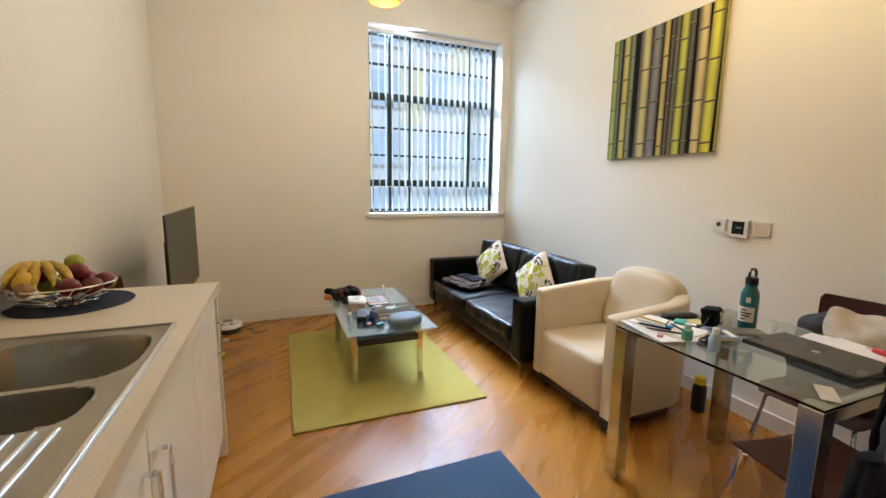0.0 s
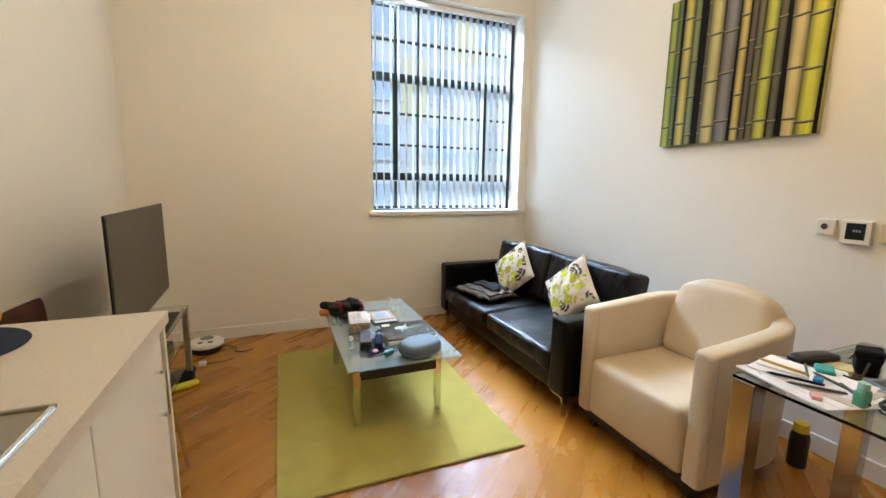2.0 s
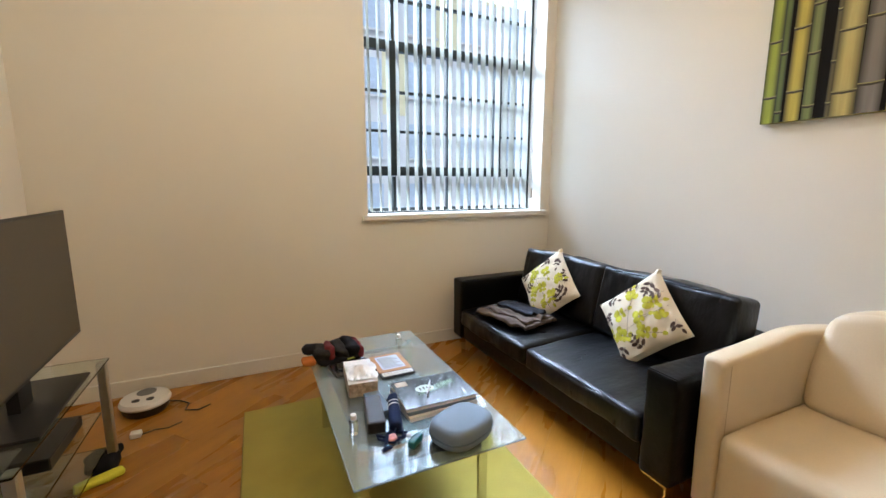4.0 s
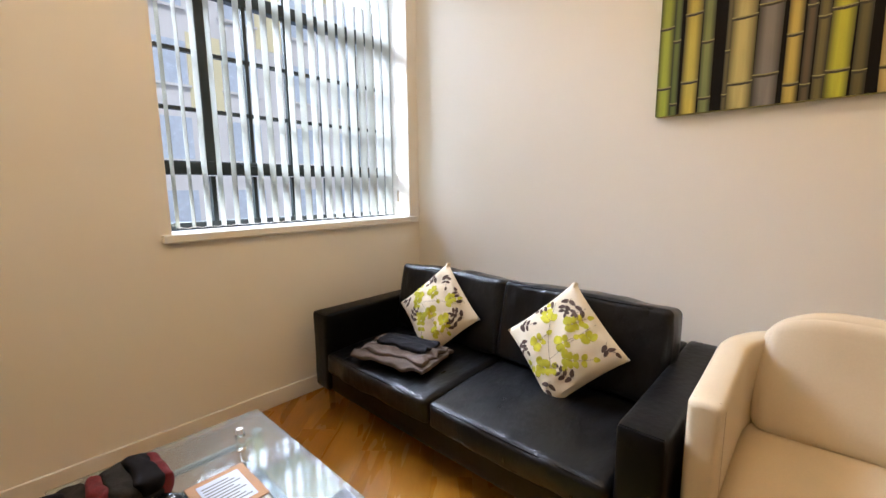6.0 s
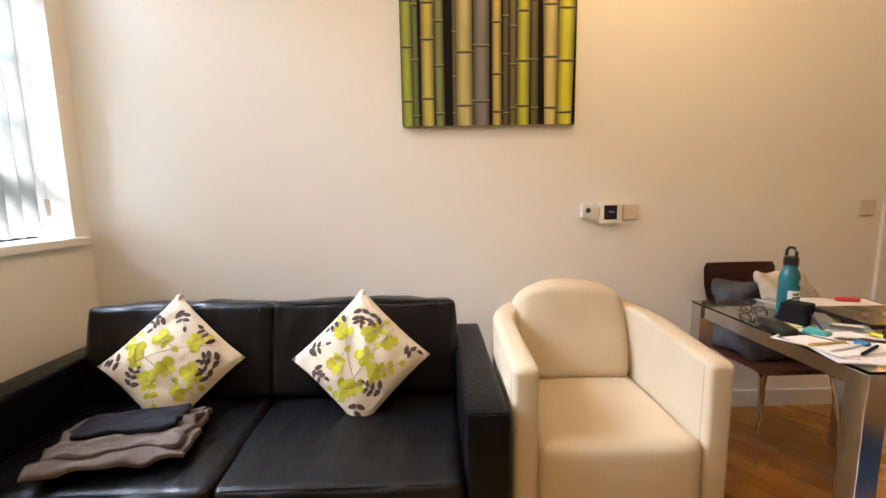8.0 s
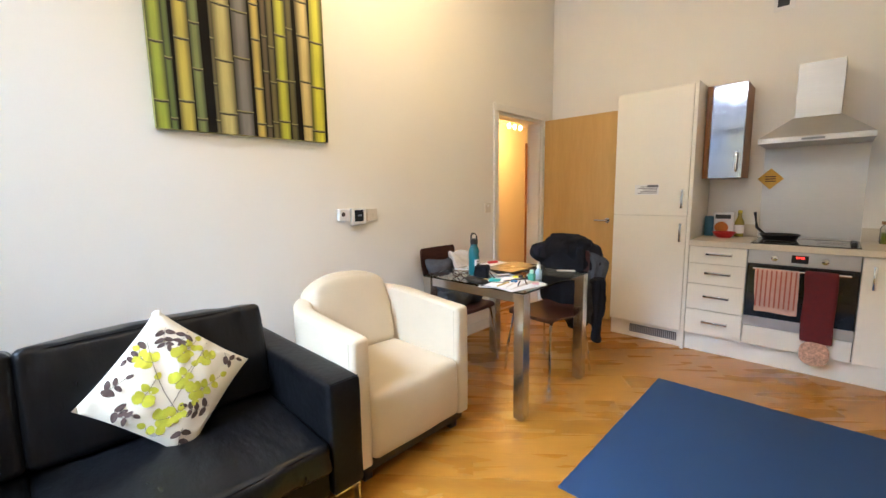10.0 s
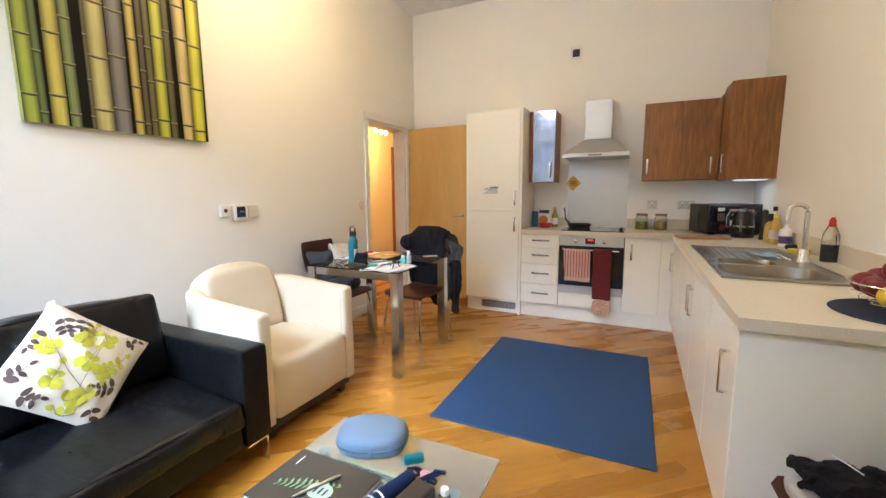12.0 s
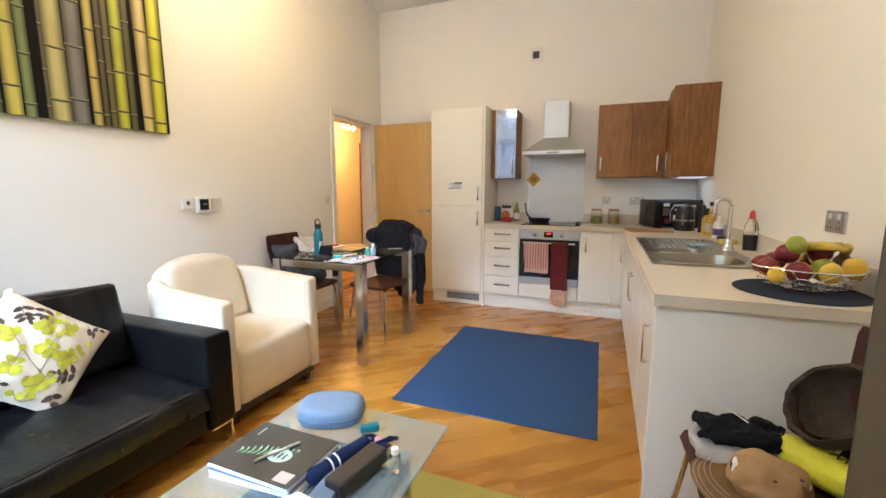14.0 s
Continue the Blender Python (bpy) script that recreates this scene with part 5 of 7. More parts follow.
for x, y, w, d, mm, lab in ((0.80, 2.95, 0.10, 0.14, CLOTHGREY, "dark folded leaflet on the lower shelf"), (0.99, 3.0, 0.13, 0.18, SCREEN, "dark magazine on the lower shelf")):
    solo("magazine", boxes((-w, -d, 0, w, d, 0.012), b=0.002), mm, pose(x, y, 0.3135, 0, 0, 8), lab, "magazine")

# things on the coffee table
hat = thing("bobble_hat", pose(0.735, 3.585, ZT, 0, 0, 2) @ Matrix.Diagonal((1, 1, 0.86, 1)), "dark knitted bobble hat with red trim", "hat")
DARKKNIT = mat("dark_grey_knit", (0.030, 0.028, 0.026), 0.95, var=0.4, vs=40, bump=0.6, bs=200, Specular_IOR_Level=0.1)
REDKNIT = mat("red_knit", (0.13, 0.012, 0.016), 0.95, var=0.4, vs=30, bump=0.6, bs=200)
for x0, x1, top, mm, nm, lab in ((-0.115, -0.045, 0.075, DARKKNIT, "crown", "grey knitted crown"), (-0.058, -0.012, 0.086, REDKNIT, "stripe", "red knitted stripe"), (-0.022, 0.045, 0.090, DARKKNIT, "stripe", "grey knitted stripe"), (0.035, 0.095, 0.098, CLOTHBLK, "turned_band", "black turned-up band"), (0.085, 0.122, 0.080, REDKNIT, "edge", "red knitted edge")):
    part(nm, blob(B(), x0, -0.082 - 0.1 * x0 * 0.2, 0.0, x1, 0.082, top, 0.022, rough=0.018, scale=18, seed=int(x1 * 900), cuts=16), mm, hat, lab, smooth=True)
part("underside", blob(B(), -0.10, -0.095, 0.0, 0.10, 0.075, 0.035, 0.015, rough=0.012, scale=14, seed=8, cuts=10), CLOTHBLK, hat, smooth=True)
part("bobble", blob(B(), -0.17, -0.02, 0.04, -0.10, 0.05, 0.10, 0.03, rough=0.012, scale=30, seed=3, cuts=7), CLOTHBLK, hat, "black bobble", smooth=True)
part("orange_tag", blob(B(), -0.18, -0.07, 0.0, -0.11, -0.005, 0.045, 0.02, rough=0.006, scale=20, cuts=6), ORANGE, hat, "orange lining", smooth=True)
tablet = thing("e_reader", pose(0.957, 3.36, ZT, 0, 0, 1), "e-reader in a tan case with small keys", "e-reader")
part("case", boxes((-0.082, -0.122, 0, 0.082, 0.118, 0.010), b=0.004, seg=2), BLACK, tablet)
part("case_face", boxes((-0.082, -0.075, 0.0105, 0.082, 0.118, 0.014), b=0.001), TAN, tablet, "tan leather surround")
part("screen", boxes((-0.058, -0.055, 0.0145, 0.058, 0.095, 0.0152)), mat("bluish_reader_screen", (0.50, 0.56, 0.66), 0.35, var=0.05, bump=0), tablet, "pale grey screen")
for k in range(9):
    part("text_bar", boxes((-0.05, -0.042 + k * 0.014, 0.0154, 0.048 - 0.012 * (k % 3), -0.037 + k * 0.014, 0.0158)), GREYPL, tablet)
for k in range(30):
    part("key", boxes((-0.074 + (k % 10) * 0.0151, -0.115 + (k // 10) * 0.0125, 0.0102, -0.062 + (k % 10) * 0.0151, -0.106 + (k // 10) * 0.0125, 0.0125)), WHITEPL, tablet)
tis = thing("tissue_box", pose(0.775, 3.245, ZT, 0, 0, -6), "patterned tissue box with a white tissue pulled out", "tissue box")
part("box", boxes((-0.062, -0.118, 0, 0.062, 0.118, 0.062), b=0.003), mat("patterned_card", (0.42, 0.34, 0.27), 0.7, var=0.55, vs=55, bump=0.05), tis)
part("top_card", boxes((-0.062, -0.118, 0.0622, 0.062, 0.118, 0.0632)), PAPER, tis, "white card top")
bm = B()
n = 16
g = [[bm.verts.new((-0.06 + 0.13 * i / n + 0.012 * noise.noise((i * 0.4, j * 0.4, 1)), -0.10 + 0.17 * j / n + 0.012 * noise.noise((i * 0.4, j * 0.4, 5)), 0.066 + 0.030 * math.exp(-((i - 8) ** 2 + (j - 8) ** 2) / 22) + 0.010 * abs(noise.noise((i * 0.33, j * 0.33, 9))))) for j in range(n + 1)] for i in range(n + 1)]
for i in range(n):
    for j in range(n):
        bm.faces.new((g[i][j], g[i + 1][j], g[i + 1][j + 1], g[i][j + 1]))
part("tissue", bm, PAPER, tis, "crumpled white tissue", smooth=True)
pouch = thing("glossy_pouch", pose(0.785, 3.425, ZT, 0, 0, 18), "black glossy plastic pouch beside the hat", "pouch")
bm = blob(B(), -0.075, -0.050, 0.0, 0.075, 0.050, 0.026, 0.010, rough=0.016, scale=(26, 20, 20), seed=17, cuts=20)
part("body", bm, mat("black_glossy_film", (0.010, 0.010, 0.011), 0.12, var=0.2, bump=0.2, bs=40), pouch, smooth=True)
part("green_tab", boxes((-0.005, 0.040, 0.026, 0.035, 0.052, 0.031), b=0.002), GREEN, pouch, "small green tab")
phn = thing("mobile_phone", pose(0.715, 3.415, ZT, 0, 0, 8), "black mobile phone lying on the glass table", "phone")
part("body", boxes((-0.036, -0.072, 0, 0.036, 0.072, 0.009), b=0.004, seg=2), BLACK, phn)
part("screen", boxes((-0.032, -0.066, 0.0092, 0.032, 0.066, 0.0098)), SCREEN, phn, "dark glass screen")
ph = solo("phone_box", boxes((-0.033, -0.085, 0, 0.033, 0.085, 0.022), b=0.004, seg=2), SLATE, pose(0.795, 3.035, ZT, 0, 0, 4), "flat pale blue packet beside the umbrella", "packet")

zz = ZT
for k, (w, d, h, mm) in enumerate(((0.150, 0.112, 0.016, PAPER), (0.148, 0.110, 0.014, SLATE), (0.149, 0.111, 0.014, PAPER))):
    ob = thing("notebook", pose(1.02, 2.985 + 0.004 * k, zz, 0, 0, 3 - 2 * k), ("pale notebook at the bottom of the stack", "blue notebook in the stack", "black-covered notebook with a printed fern on the stack")[k], "notebook", "stack of notebooks")
    part("page_block", boxes((-w, -d, 0.0015, w, d, h - 0.002)), mm, ob)
    part("back_cover", boxes((-w - 0.002, -d - 0.002, 0, w + 0.002, d + 0.002, 0.0014)), PAPER, ob)
    cv = part("cover", boxes((-w - 0.002, -d - 0.002, h - 0.0019, w + 0.002, d + 0.002, h)), (PAPER, SLATE, mat("charcoal_card", (0.026, 0.028, 0.028), 0.14, var=0.2, bump=0.01, Coat_Weight=0.6, Coat_Roughness=0.08))[k], ob)
    zz += h + 0.0006
LEAFP = mat("printed_fern_green", (0.16, 0.27, 0.14), 0.5, var=0.25, vs=60, bump=0)
fern = B()
for k in range(11):
    for sg_ in (-1, 1):
        x, y = 0.10 - 0.017 * k, 0.035 - 0.006 * k + sg_ * 0.0
        L = 0.028 * (1 - abs(k - 4) / 9)
        a, c = Vector((x, y, h + 0.0006)), Vector((x + 0.008, y + sg_ * L, h + 0.0006))
        sd = Vector((0.0035, 0.001, 0))
        fern.faces.new([fern.verts.new(v) for v in (a - sd, (a + c) / 2 - sd * 1.3, c, (a + c) / 2 + sd * 1.3, a + sd)])
part("fern_print", fern, LEAFP, cv, "printed green fern")
part("white_oval", lathe(B(), [(0, 0), (0.030, 0), (0.030, 0.0006), (0, 0.0006)], 26), mat("pale_green_print", (0.42, 0.50, 0.40), 0.5, bump=0), cv, "pale oval emblem", at=pose(-0.03, 0.012, h + 0.0008) @ Matrix.Diagonal((1.35, 1, 1, 1)))
for x in (-0.052, -0.036, -0.020, -0.008):
    part("emblem_bar", boxes((x, 0.0, h + 0.0016, x + 0.006, 0.024, h + 0.0022)), BLACK, cv)
part("spec_label", boxes((-0.135, 0.062, h + 0.0004, -0.085, 0.102, h + 0.001)), CLOTHLIGHT, cv, "small beige label")
part("elastic", boxes((0.115, -0.085, h + 0.0004, 0.118, -0.045, h + 0.0012)), PAPER, cv)
pen = thing("pen", pose(1.005, 2.995, zz + 0.0045, 0, 0, 62), "slim silver ballpoint pen on the notebook", "pen")
part("barrel", tube(B(), [(-0.068, 0, 0), (-0.06, 0, 0), (0.045, 0, 0), (0.066, 0, 0), (0.072, 0, 0)], 0.0042, 10, taper=[0.7, 1, 1, 0.6, 0.2]), STEEL, pen, smooth=True)
part("clip", boxes((-0.06, -0.001, 0.0045, -0.02, 0.001, 0.006)), CHROME, pen)
case = thing("zip_case", pose(1.015, 2.715, ZT, 0, 0, 22), "slate-blue rounded zip case", "case")
part("lower_shell", pebble(B(), 0.118, 0.090, [(0, 0), (0.80, 0.0), (0.94, 0.008), (1.0, 0.022), (1.0, 0.033), (0, 0.033)]), SLATE, case, smooth=True)
part("upper_shell", pebble(B(), 0.118, 0.090, [(0, 0.036), (1.0, 0.036), (1.0, 0.048), (0.97, 0.060), (0.90, 0.069), (0.75, 0.074), (0.4, 0.077), (0, 0.078)]), SLATE, case, smooth=True)
bm = tube(B(), [(0.118 * math.copysign(abs(math.cos(radians(a))) ** 0.72, math.cos(radians(a))), 0.090 * math.copysign(abs(math.sin(radians(a))) ** 0.72, math.sin(radians(a))), 0.0345) for a in range(0, 360, 8)], 0.0035, 6, closed=True)
part("zip", bm, mat("zip_tape", (0.08, 0.12, 0.18), 0.7), case, smooth=True)
part("zip_pull", boxes((-0.012, 0.084, 0.018, -0.004, 0.094, 0.036), b=0.002), SLATE, case)
umb = thing("folding_umbrella", pose(0.832, 2.925, ZT + 0.024, 0, 0, 75), "navy folding umbrella with white bands", "umbrella")
part("canopy_roll", blob(B(), -0.115, -0.024, -0.024, 0.115, 0.024, 0.024, 0.023, rough=0.005, scale=20, seed=7, cuts=9), NAVY, umb, smooth=True)
for x in (0.02, 0.045):
    part("band", lathe(B(), [(0.0265, -0.003), (0.0275, 0.0), (0.0265, 0.003)], 18), PAPER, umb, "white band", at=pose(x, 0, 0, 0, 90, 0))
part("strap", tube(B(), [(-0.11, 0.0, 0.0), (-0.15, 0.015, -0.012), (-0.165, 0.035, -0.018), (-0.14, 0.045, -0.019), (-0.115, 0.03, -0.016)], 0.004, 6), NAVY, umb, smooth=True)
gb = solo("glasses_case", boxes((-0.10, -0.034, 0, 0.10, 0.034, 0.046), b=0.008, seg=2), mat("dark_brown_case", (0.020, 0.015, 0.013), 0.5, bump=0.1), pose(0.757, 2.945, ZT, 0, 0, 80), "long dark spectacle case beside the umbrella", "case")
usb = thing("speaker_fob", pose(0.845, 2.735, ZT + 0.012, 0, 0, 40), "small teal rubber fob with a wire loop", "fob")
part("body", blob(B(), -0.034, -0.015, -0.012, 0.034, 0.015, 0.016, 0.009, cuts=6), TEAL, usb, smooth=True)
part("loop", tube(B(), [(0.028, 0, 0), (0.045, -0.008, 0.004), (0.055, -0.02, 0.006), (0.045, -0.03, 0.004), (0.032, -0.018, 0)], 0.0012, 5), BLACK, usb)
lany = thing("lanyard", pose(0.80, 2.80, ZT, 0, 0, 15), "tangled navy lanyard beside the keys", "lanyard")
part("cord", tube(B(), [(-0.02 + 0.05 * math.cos(k * 0.9), 0.035 * math.sin(k * 1.3), 0.006 + 0.006 * (k % 3)) for k in range(16)], 0.0045, 6), NAVY, lany, smooth=True)
part("end_tab", boxes((-0.085, -0.045, 0.001, -0.045, -0.03, 0.008), b=0.002), NAVY, lany)
keys = thing("key_ring", pose(0.795, 2.795, ZT, 0, 0, 0), "bunch of keys with a red and white fob", "keys")
part("ring", tube(B(), arc((0, 0, 0.004), 0.014, 0, 345, 23), 0.0014, 5, closed=True), CHROME, keys)
part("key", boxes((0.01, -0.005, 0.002, 0.055, 0.003, 0.0045)), STEEL, keys)
part("key", boxes((-0.005, 0.01, 0.005, 0.002, 0.052, 0.0075)), STEEL, keys)
part("fob", blob(B(), -0.035, -0.025, 0.0, 0.0, 0.01, 0.02, 0.008, cuts=5), mat("red_white_fob", (0.5, 0.22, 0.22), 0.5, var=0.6, vs=80), keys, smooth=True)
vial = thing("hand_gel_bottle", pose(0.665, 2.885, ZT), "small clear bottle with a white cap", "bottle", "small clear bottles")
part("body", lathe(B(), [(0, 0), (0.016, 0.001), (0.017, 0.05), (0.010, 0.058), (0, 0.058)], 16), CLEAR, vial, smooth=True)
part("cap", lathe(B(), [(0, 0.0585), (0.0115, 0.0585), (0.011, 0.075), (0, 0.076)], 14), WHITEPL, vial, smooth=True)
copy_thing(vial, pose(1.07, 3.57, ZT))

# dining table: glass top on square chrome legs
DT = thing("dining_table", pose(2.065, 1.075, 0), "square glass dining table with chrome legs", "table")
part("tabletop", boxes((-0.40, -0.40, 0.752, 0.40, 0.40, 0.762), b=0.002), TABLEGLASS, DT, "clear greenish glass top").visible_shadow = False
for sx in (-1, 1):
    for sy in (-1, 1):
        lg = part("leg", boxes((sx * 0.365 - 0.033, sy * 0.365 - 0.033, 0.012, sx * 0.365 + 0.033, sy * 0.365 + 0.033, 0.751), b=0.003, seg=2), SATIN, DT)
        part("foot", lathe(B(), [(0, 0), (0.024, 0), (0.027, 0.011), (0, 0.0115)], 16), SATIN, lg, smooth=True, at=pose(sx * 0.365, sy * 0.365, 0))
for sy in (-1, 1):
    part("rail", boxes((-0.331, sy * 0.375 - 0.012, 0.695, 0.331, sy * 0.375 + 0.012, 0.750), b=0.002), SATIN, DT)


def dining_chair(m, label):
    """A moulded plywood chair on bent chrome legs; it faces along its -y axis."""
    ch = thing("dining_chair", m, label, "chair", "dining chairs")
    bm = B()
    prof = [(-0.205, 0.435), (-0.195, 0.448), (-0.15, 0.452), (0.0, 0.442), (0.12, 0.446), (0.165, 0.462), (0.19, 0.50), (0.205, 0.56)]
    n = 12

    def strip(prof, half, thick, cup):
        rings = []
        for i, (y, z) in enumerate(prof):
            a, c = prof[max(0, i - 1)], prof[min(len(prof) - 1, i + 1)]
            d = Vector((0, c[0] - a[0], c[1] - a[1])).normalized()
            nrm = Vector((0, -d.z, d.y))
            w = half[i]
            up_, dn = [], []
            for k in range(n + 1):
                s_ = -1 + 2 * k / n
                p = Vector((s_ * w, y, z)) + nrm * cup * (s_ * s_)
                up_.append(bm.verts.new(p + nrm * thick / 2))
                dn.append(bm.verts.new(p - nrm * thick / 2))
            rings.append(up_ + dn[::-1])
        for a, c in zip(rings, rings[1:]):
            m_ = len(a)
            for k in range(m_):
                bm.faces.new((a[k], a[(k + 1) % m_], c[(k + 1) % m_], c[k]))
        bm.faces.new(rings[0])
        bm.faces.new(rings[-1][::-1])

    strip(prof, (0.18, 0.198, 0.205, 0.205, 0.195, 0.17, 0.13, 0.11), 0.012, 0.010)
    part("seat", bm, SEATWOOD, ch, smooth=True)
    bm = B()
    strip([(0.206, 0.566), (0.214, 0.64), (0.224, 0.76), (0.232, 0.86), (0.234, 0.885)], (0.12, 0.165, 0.19, 0.192, 0.178), 0.012, 0.018)
    part("backrest", bm, SEATWOOD, ch, smooth=True)
    for sx in (-1, 1):
        part("leg", tube(B(), [(sx * 0.12, -0.05, 0.432), (sx * 0.15, -0.15, 0.432), (sx * 0.165, -0.185, 0.42), (sx * 0.185, -0.215, 0.22), (sx * 0.20, -0.235, 0.0)], 0.0095, 8), CHROME, ch, smooth=True)
        part("leg", tube(B(), [(sx * 0.12, 0.0, 0.432), (sx * 0.15, 0.13, 0.432), (sx * 0.165, 0.165, 0.42), (sx * 0.19, 0.205, 0.22), (sx * 0.205, 0.235, 0.0)], 0.0095, 8), CHROME, ch, smooth=True)
    part("cross_bar", tube(B(), [(-0.12, -0.05, 0.43), (0.12, -0.05, 0.43)], 0.008, 6), CHROME, ch)
    return ch


ch1 = dining_chair(pose(2.545, 1.03, 0, 0, 0, -90), "dark brown plywood chair with chrome legs against the wall")
ch2 = copy_thing(ch1, pose(1.93, 0.74, 0, 0, 0, 172))
tagged(ch2, "dark brown plywood chair with a coat over its back")
ch3 = copy_thing(ch1, pose(-0.375, 2.575, 0, 0, 0, 90))
tagged(ch3, "brown plywood chair heaped with clothes beside the cabinet")

jacket = thing("jacket", pose(1.93, 0.50, 0, 0, 0, -8), "black and charcoal hooded coat hung over the chair back", "jacket")


def drape(x0, x1, y0, y1, z0, z1, seed, fold=0.030, taper=0.0, skew=0.0, r=0.05):
    """Hanging cloth: a soft block with long vertical folds and crumples, narrowing and drifting downwards."""
    bm = blob(B(), x0, y0, z0, x1, y1, z1, r, rough=0.03, scale=(8, 8, 4), seed=seed, cuts=26)
    xm, ym = (x0 + x1) / 2, (y0 + y1) / 2
    for v in bm.verts:
        f = (z1 - v.co.z) / (z1 - z0)
        v.co.x = xm + (v.co.x - xm) * (1 - taper * f) + skew * f
        w = noise.noise((v.co.x * 22 + seed, v.co.y * 22, v.co.z * 4)) * fold + noise.noise((v.co.x * 45, v.co.y * 45 + seed, v.co.z * 18)) * fold * 0.35
        d = Vector((v.co.x - xm, v.co.y - ym, 0))
        if d.length > 1e-6:
            v.co += d.normalized() * w
    return bm


part("body", drape(-0.23, 0.20, -0.15, -0.03, 0.36, 0.93, 12), CLOTHGREY, jacket, "charcoal back of the coat", smooth=True)
part("collar", drape(-0.17, 0.14, -0.12, 0.11, 0.78, 0.99, 3, 0.045, -0.30, r=0.10), CLOTHBLK, jacket, "bunched black hood and collar", smooth=True)
part("hood", drape(0.05, 0.23, -0.04, 0.13, 0.77, 0.93, 17, 0.040, -0.15, r=0.08), CLOTHBLK, jacket, "black hood", smooth=True)
part("front_lining", drape(-0.19, 0.19, 0.035, 0.085, 0.47, 0.90, 41, 0.018, 0.1), CLOTHBLK, jacket, "black inner side of the coat", smooth=True)
part("shoulder", drape(-0.25, -0.08, -0.13, 0.05, 0.72, 0.93, 44, 0.035, -0.25, -0.03, r=0.085), CLOTHBLK, jacket, "black shoulder of the coat", smooth=True)
part("side", drape(-0.30, -0.15, -0.11, 0.03, 0.32, 0.88, 22, 0.035, 0.25, -0.01, r=0.07), CLOTHGREY, jacket, "charcoal grey side panel", smooth=True)
part("sleeve", drape(-0.325, -0.245, -0.03, 0.06, 0.24, 0.70, 27, 0.025, 0.3, 0.0, r=0.04), CLOTHBLK, jacket, "black sleeve lining", smooth=True)
part("hem", drape(-0.20, 0.14, -0.14, -0.04, 0.25, 0.46, 31, 0.030, 0.75, -0.03), CLOTHBLK, jacket, smooth=True)

heap = thing("blanket", pose(2.60, 1.03, 0.462), "grey blanket heaped on the chair seat", "blanket")
part("lower_fold", blob(B(), -0.17, -0.18, 0.0, 0.14, 0.18, 0.12, 0.05, rough=0.05, scale=9, seed=40, cuts=18), CLOTHGREY, heap, smooth=True)
part("upper_fold", blob(B(), -0.05, -0.17, 0.09, 0.13, 0.17, 0.33, 0.05, rough=0.06, scale=9, seed=42, cuts=18), CLOTHGREY, heap, smooth=True)
solo("pillow", blob(B(), -0.035, -0.15, -0.085, 0.035, 0.15, 0.085, 0.03, puff=0.008, rough=0.03, scale=9, seed=50, cuts=16), CLOTHLIGHT, pose(2.57, 0.94, 0.78, 0, 38, 12), "pale crumpled pillow on top of the blanket", "pillow", smooth=True)

# things on the dining table
ZD = 0.7625
bt = thing("water_bottle", pose(2.215, 1.235, ZD), "teal steel water bottle with a black loop cap", "bottle")
part("body", lathe(B(), [(0, 0), (0.034, 0.0), (0.0365, 0.006), (0.0365, 0.155), (0.030, 0.180), (0.0235, 0.190), (0.0235, 0.205), (0, 0.205)], 28), TEAL, bt, smooth=True)
part("cap", lathe(B(), [(0, 0.2055), (0.0255, 0.2055), (0.0255, 0.235), (0.018, 0.242), (0, 0.242)], 22), BLACK, bt, smooth=True)
part("loop", tube(B(), [(-0.022, 0, 0.236), (-0.022, 0, 0.26), (-0.010, 0, 0.276), (0.012, 0, 0.276), (0.024, 0, 0.262), (0.024, 0, 0.236)], 0.006, 8), BLACK, bt, "black carrying loop", smooth=True)
lb = B()
g = [[lb.verts.new((0.0372 * math.cos(radians(a)), 0.0372 * math.sin(radians(a)), z)) for a in range(135, 252, 8)] for z in (0.035, 0.105)]
for k in range(len(g[0]) - 1):
    lb.faces.new((g[0][k], g[0][k + 1], g[1][k + 1], g[1][k]))
part("label", lb, PAPER, bt, "white printed label", smooth=True)
for z, a0, a1 in ((0.090, 160, 205), (0.076, 158, 236), (0.063, 165, 225), (0.048, 165, 200)):
    lb = B()
    g = [[lb.verts.new((0.0375 * math.cos(radians(a)), 0.0375 * math.sin(radians(a)), zz_)) for a in range(a0, a1, 8)] for zz_ in (z - 0.0035, z + 0.0035)]
    for k in range(len(g[0]) - 1):
        lb.faces.new((g[0][k], g[0][k + 1], g[1][k + 1], g[1][k]))
    part("print_bar", lb, CLOTHGREY, bt, smooth=True)
lb = B()
g = [[lb.verts.new((0.0372 * math.cos(radians(a)), 0.0372 * math.sin(radians(a)), z)) for a in range(190, 225, 7)] for z in (0.125, 0.15)]
for k in range(len(g[0]) - 1):
    lb.faces.new((g[0][k], g[0][k + 1], g[1][k + 1], g[1][k]))
part("emblem", lb, PAPER, bt, "small white emblem", smooth=True)
lap = thing("laptop", pose(2.115, 0.92, ZD, 0, 0, -3), "closed dark bronze laptop", "laptop")
part("base", boxes((-0.13, -0.19, 0.002, 0.13, 0.19, 0.012), b=0.003, seg=2), BLACK, lap)
part("lid", boxes((-0.13, -0.19, 0.0125, 0.13, 0.19, 0.020), b=0.003, seg=2), mat("bronze_grey_lid", (0.045, 0.038, 0.030), 0.28, 0.5, var=0.1, bump=0.02), lap, "dark bronze lid")
part("emblem", lathe(B(), [(0, 0), (0.014, 0), (0, 0.0006)], 18), STEEL, lap, at=pose(0, 0, 0.0203))
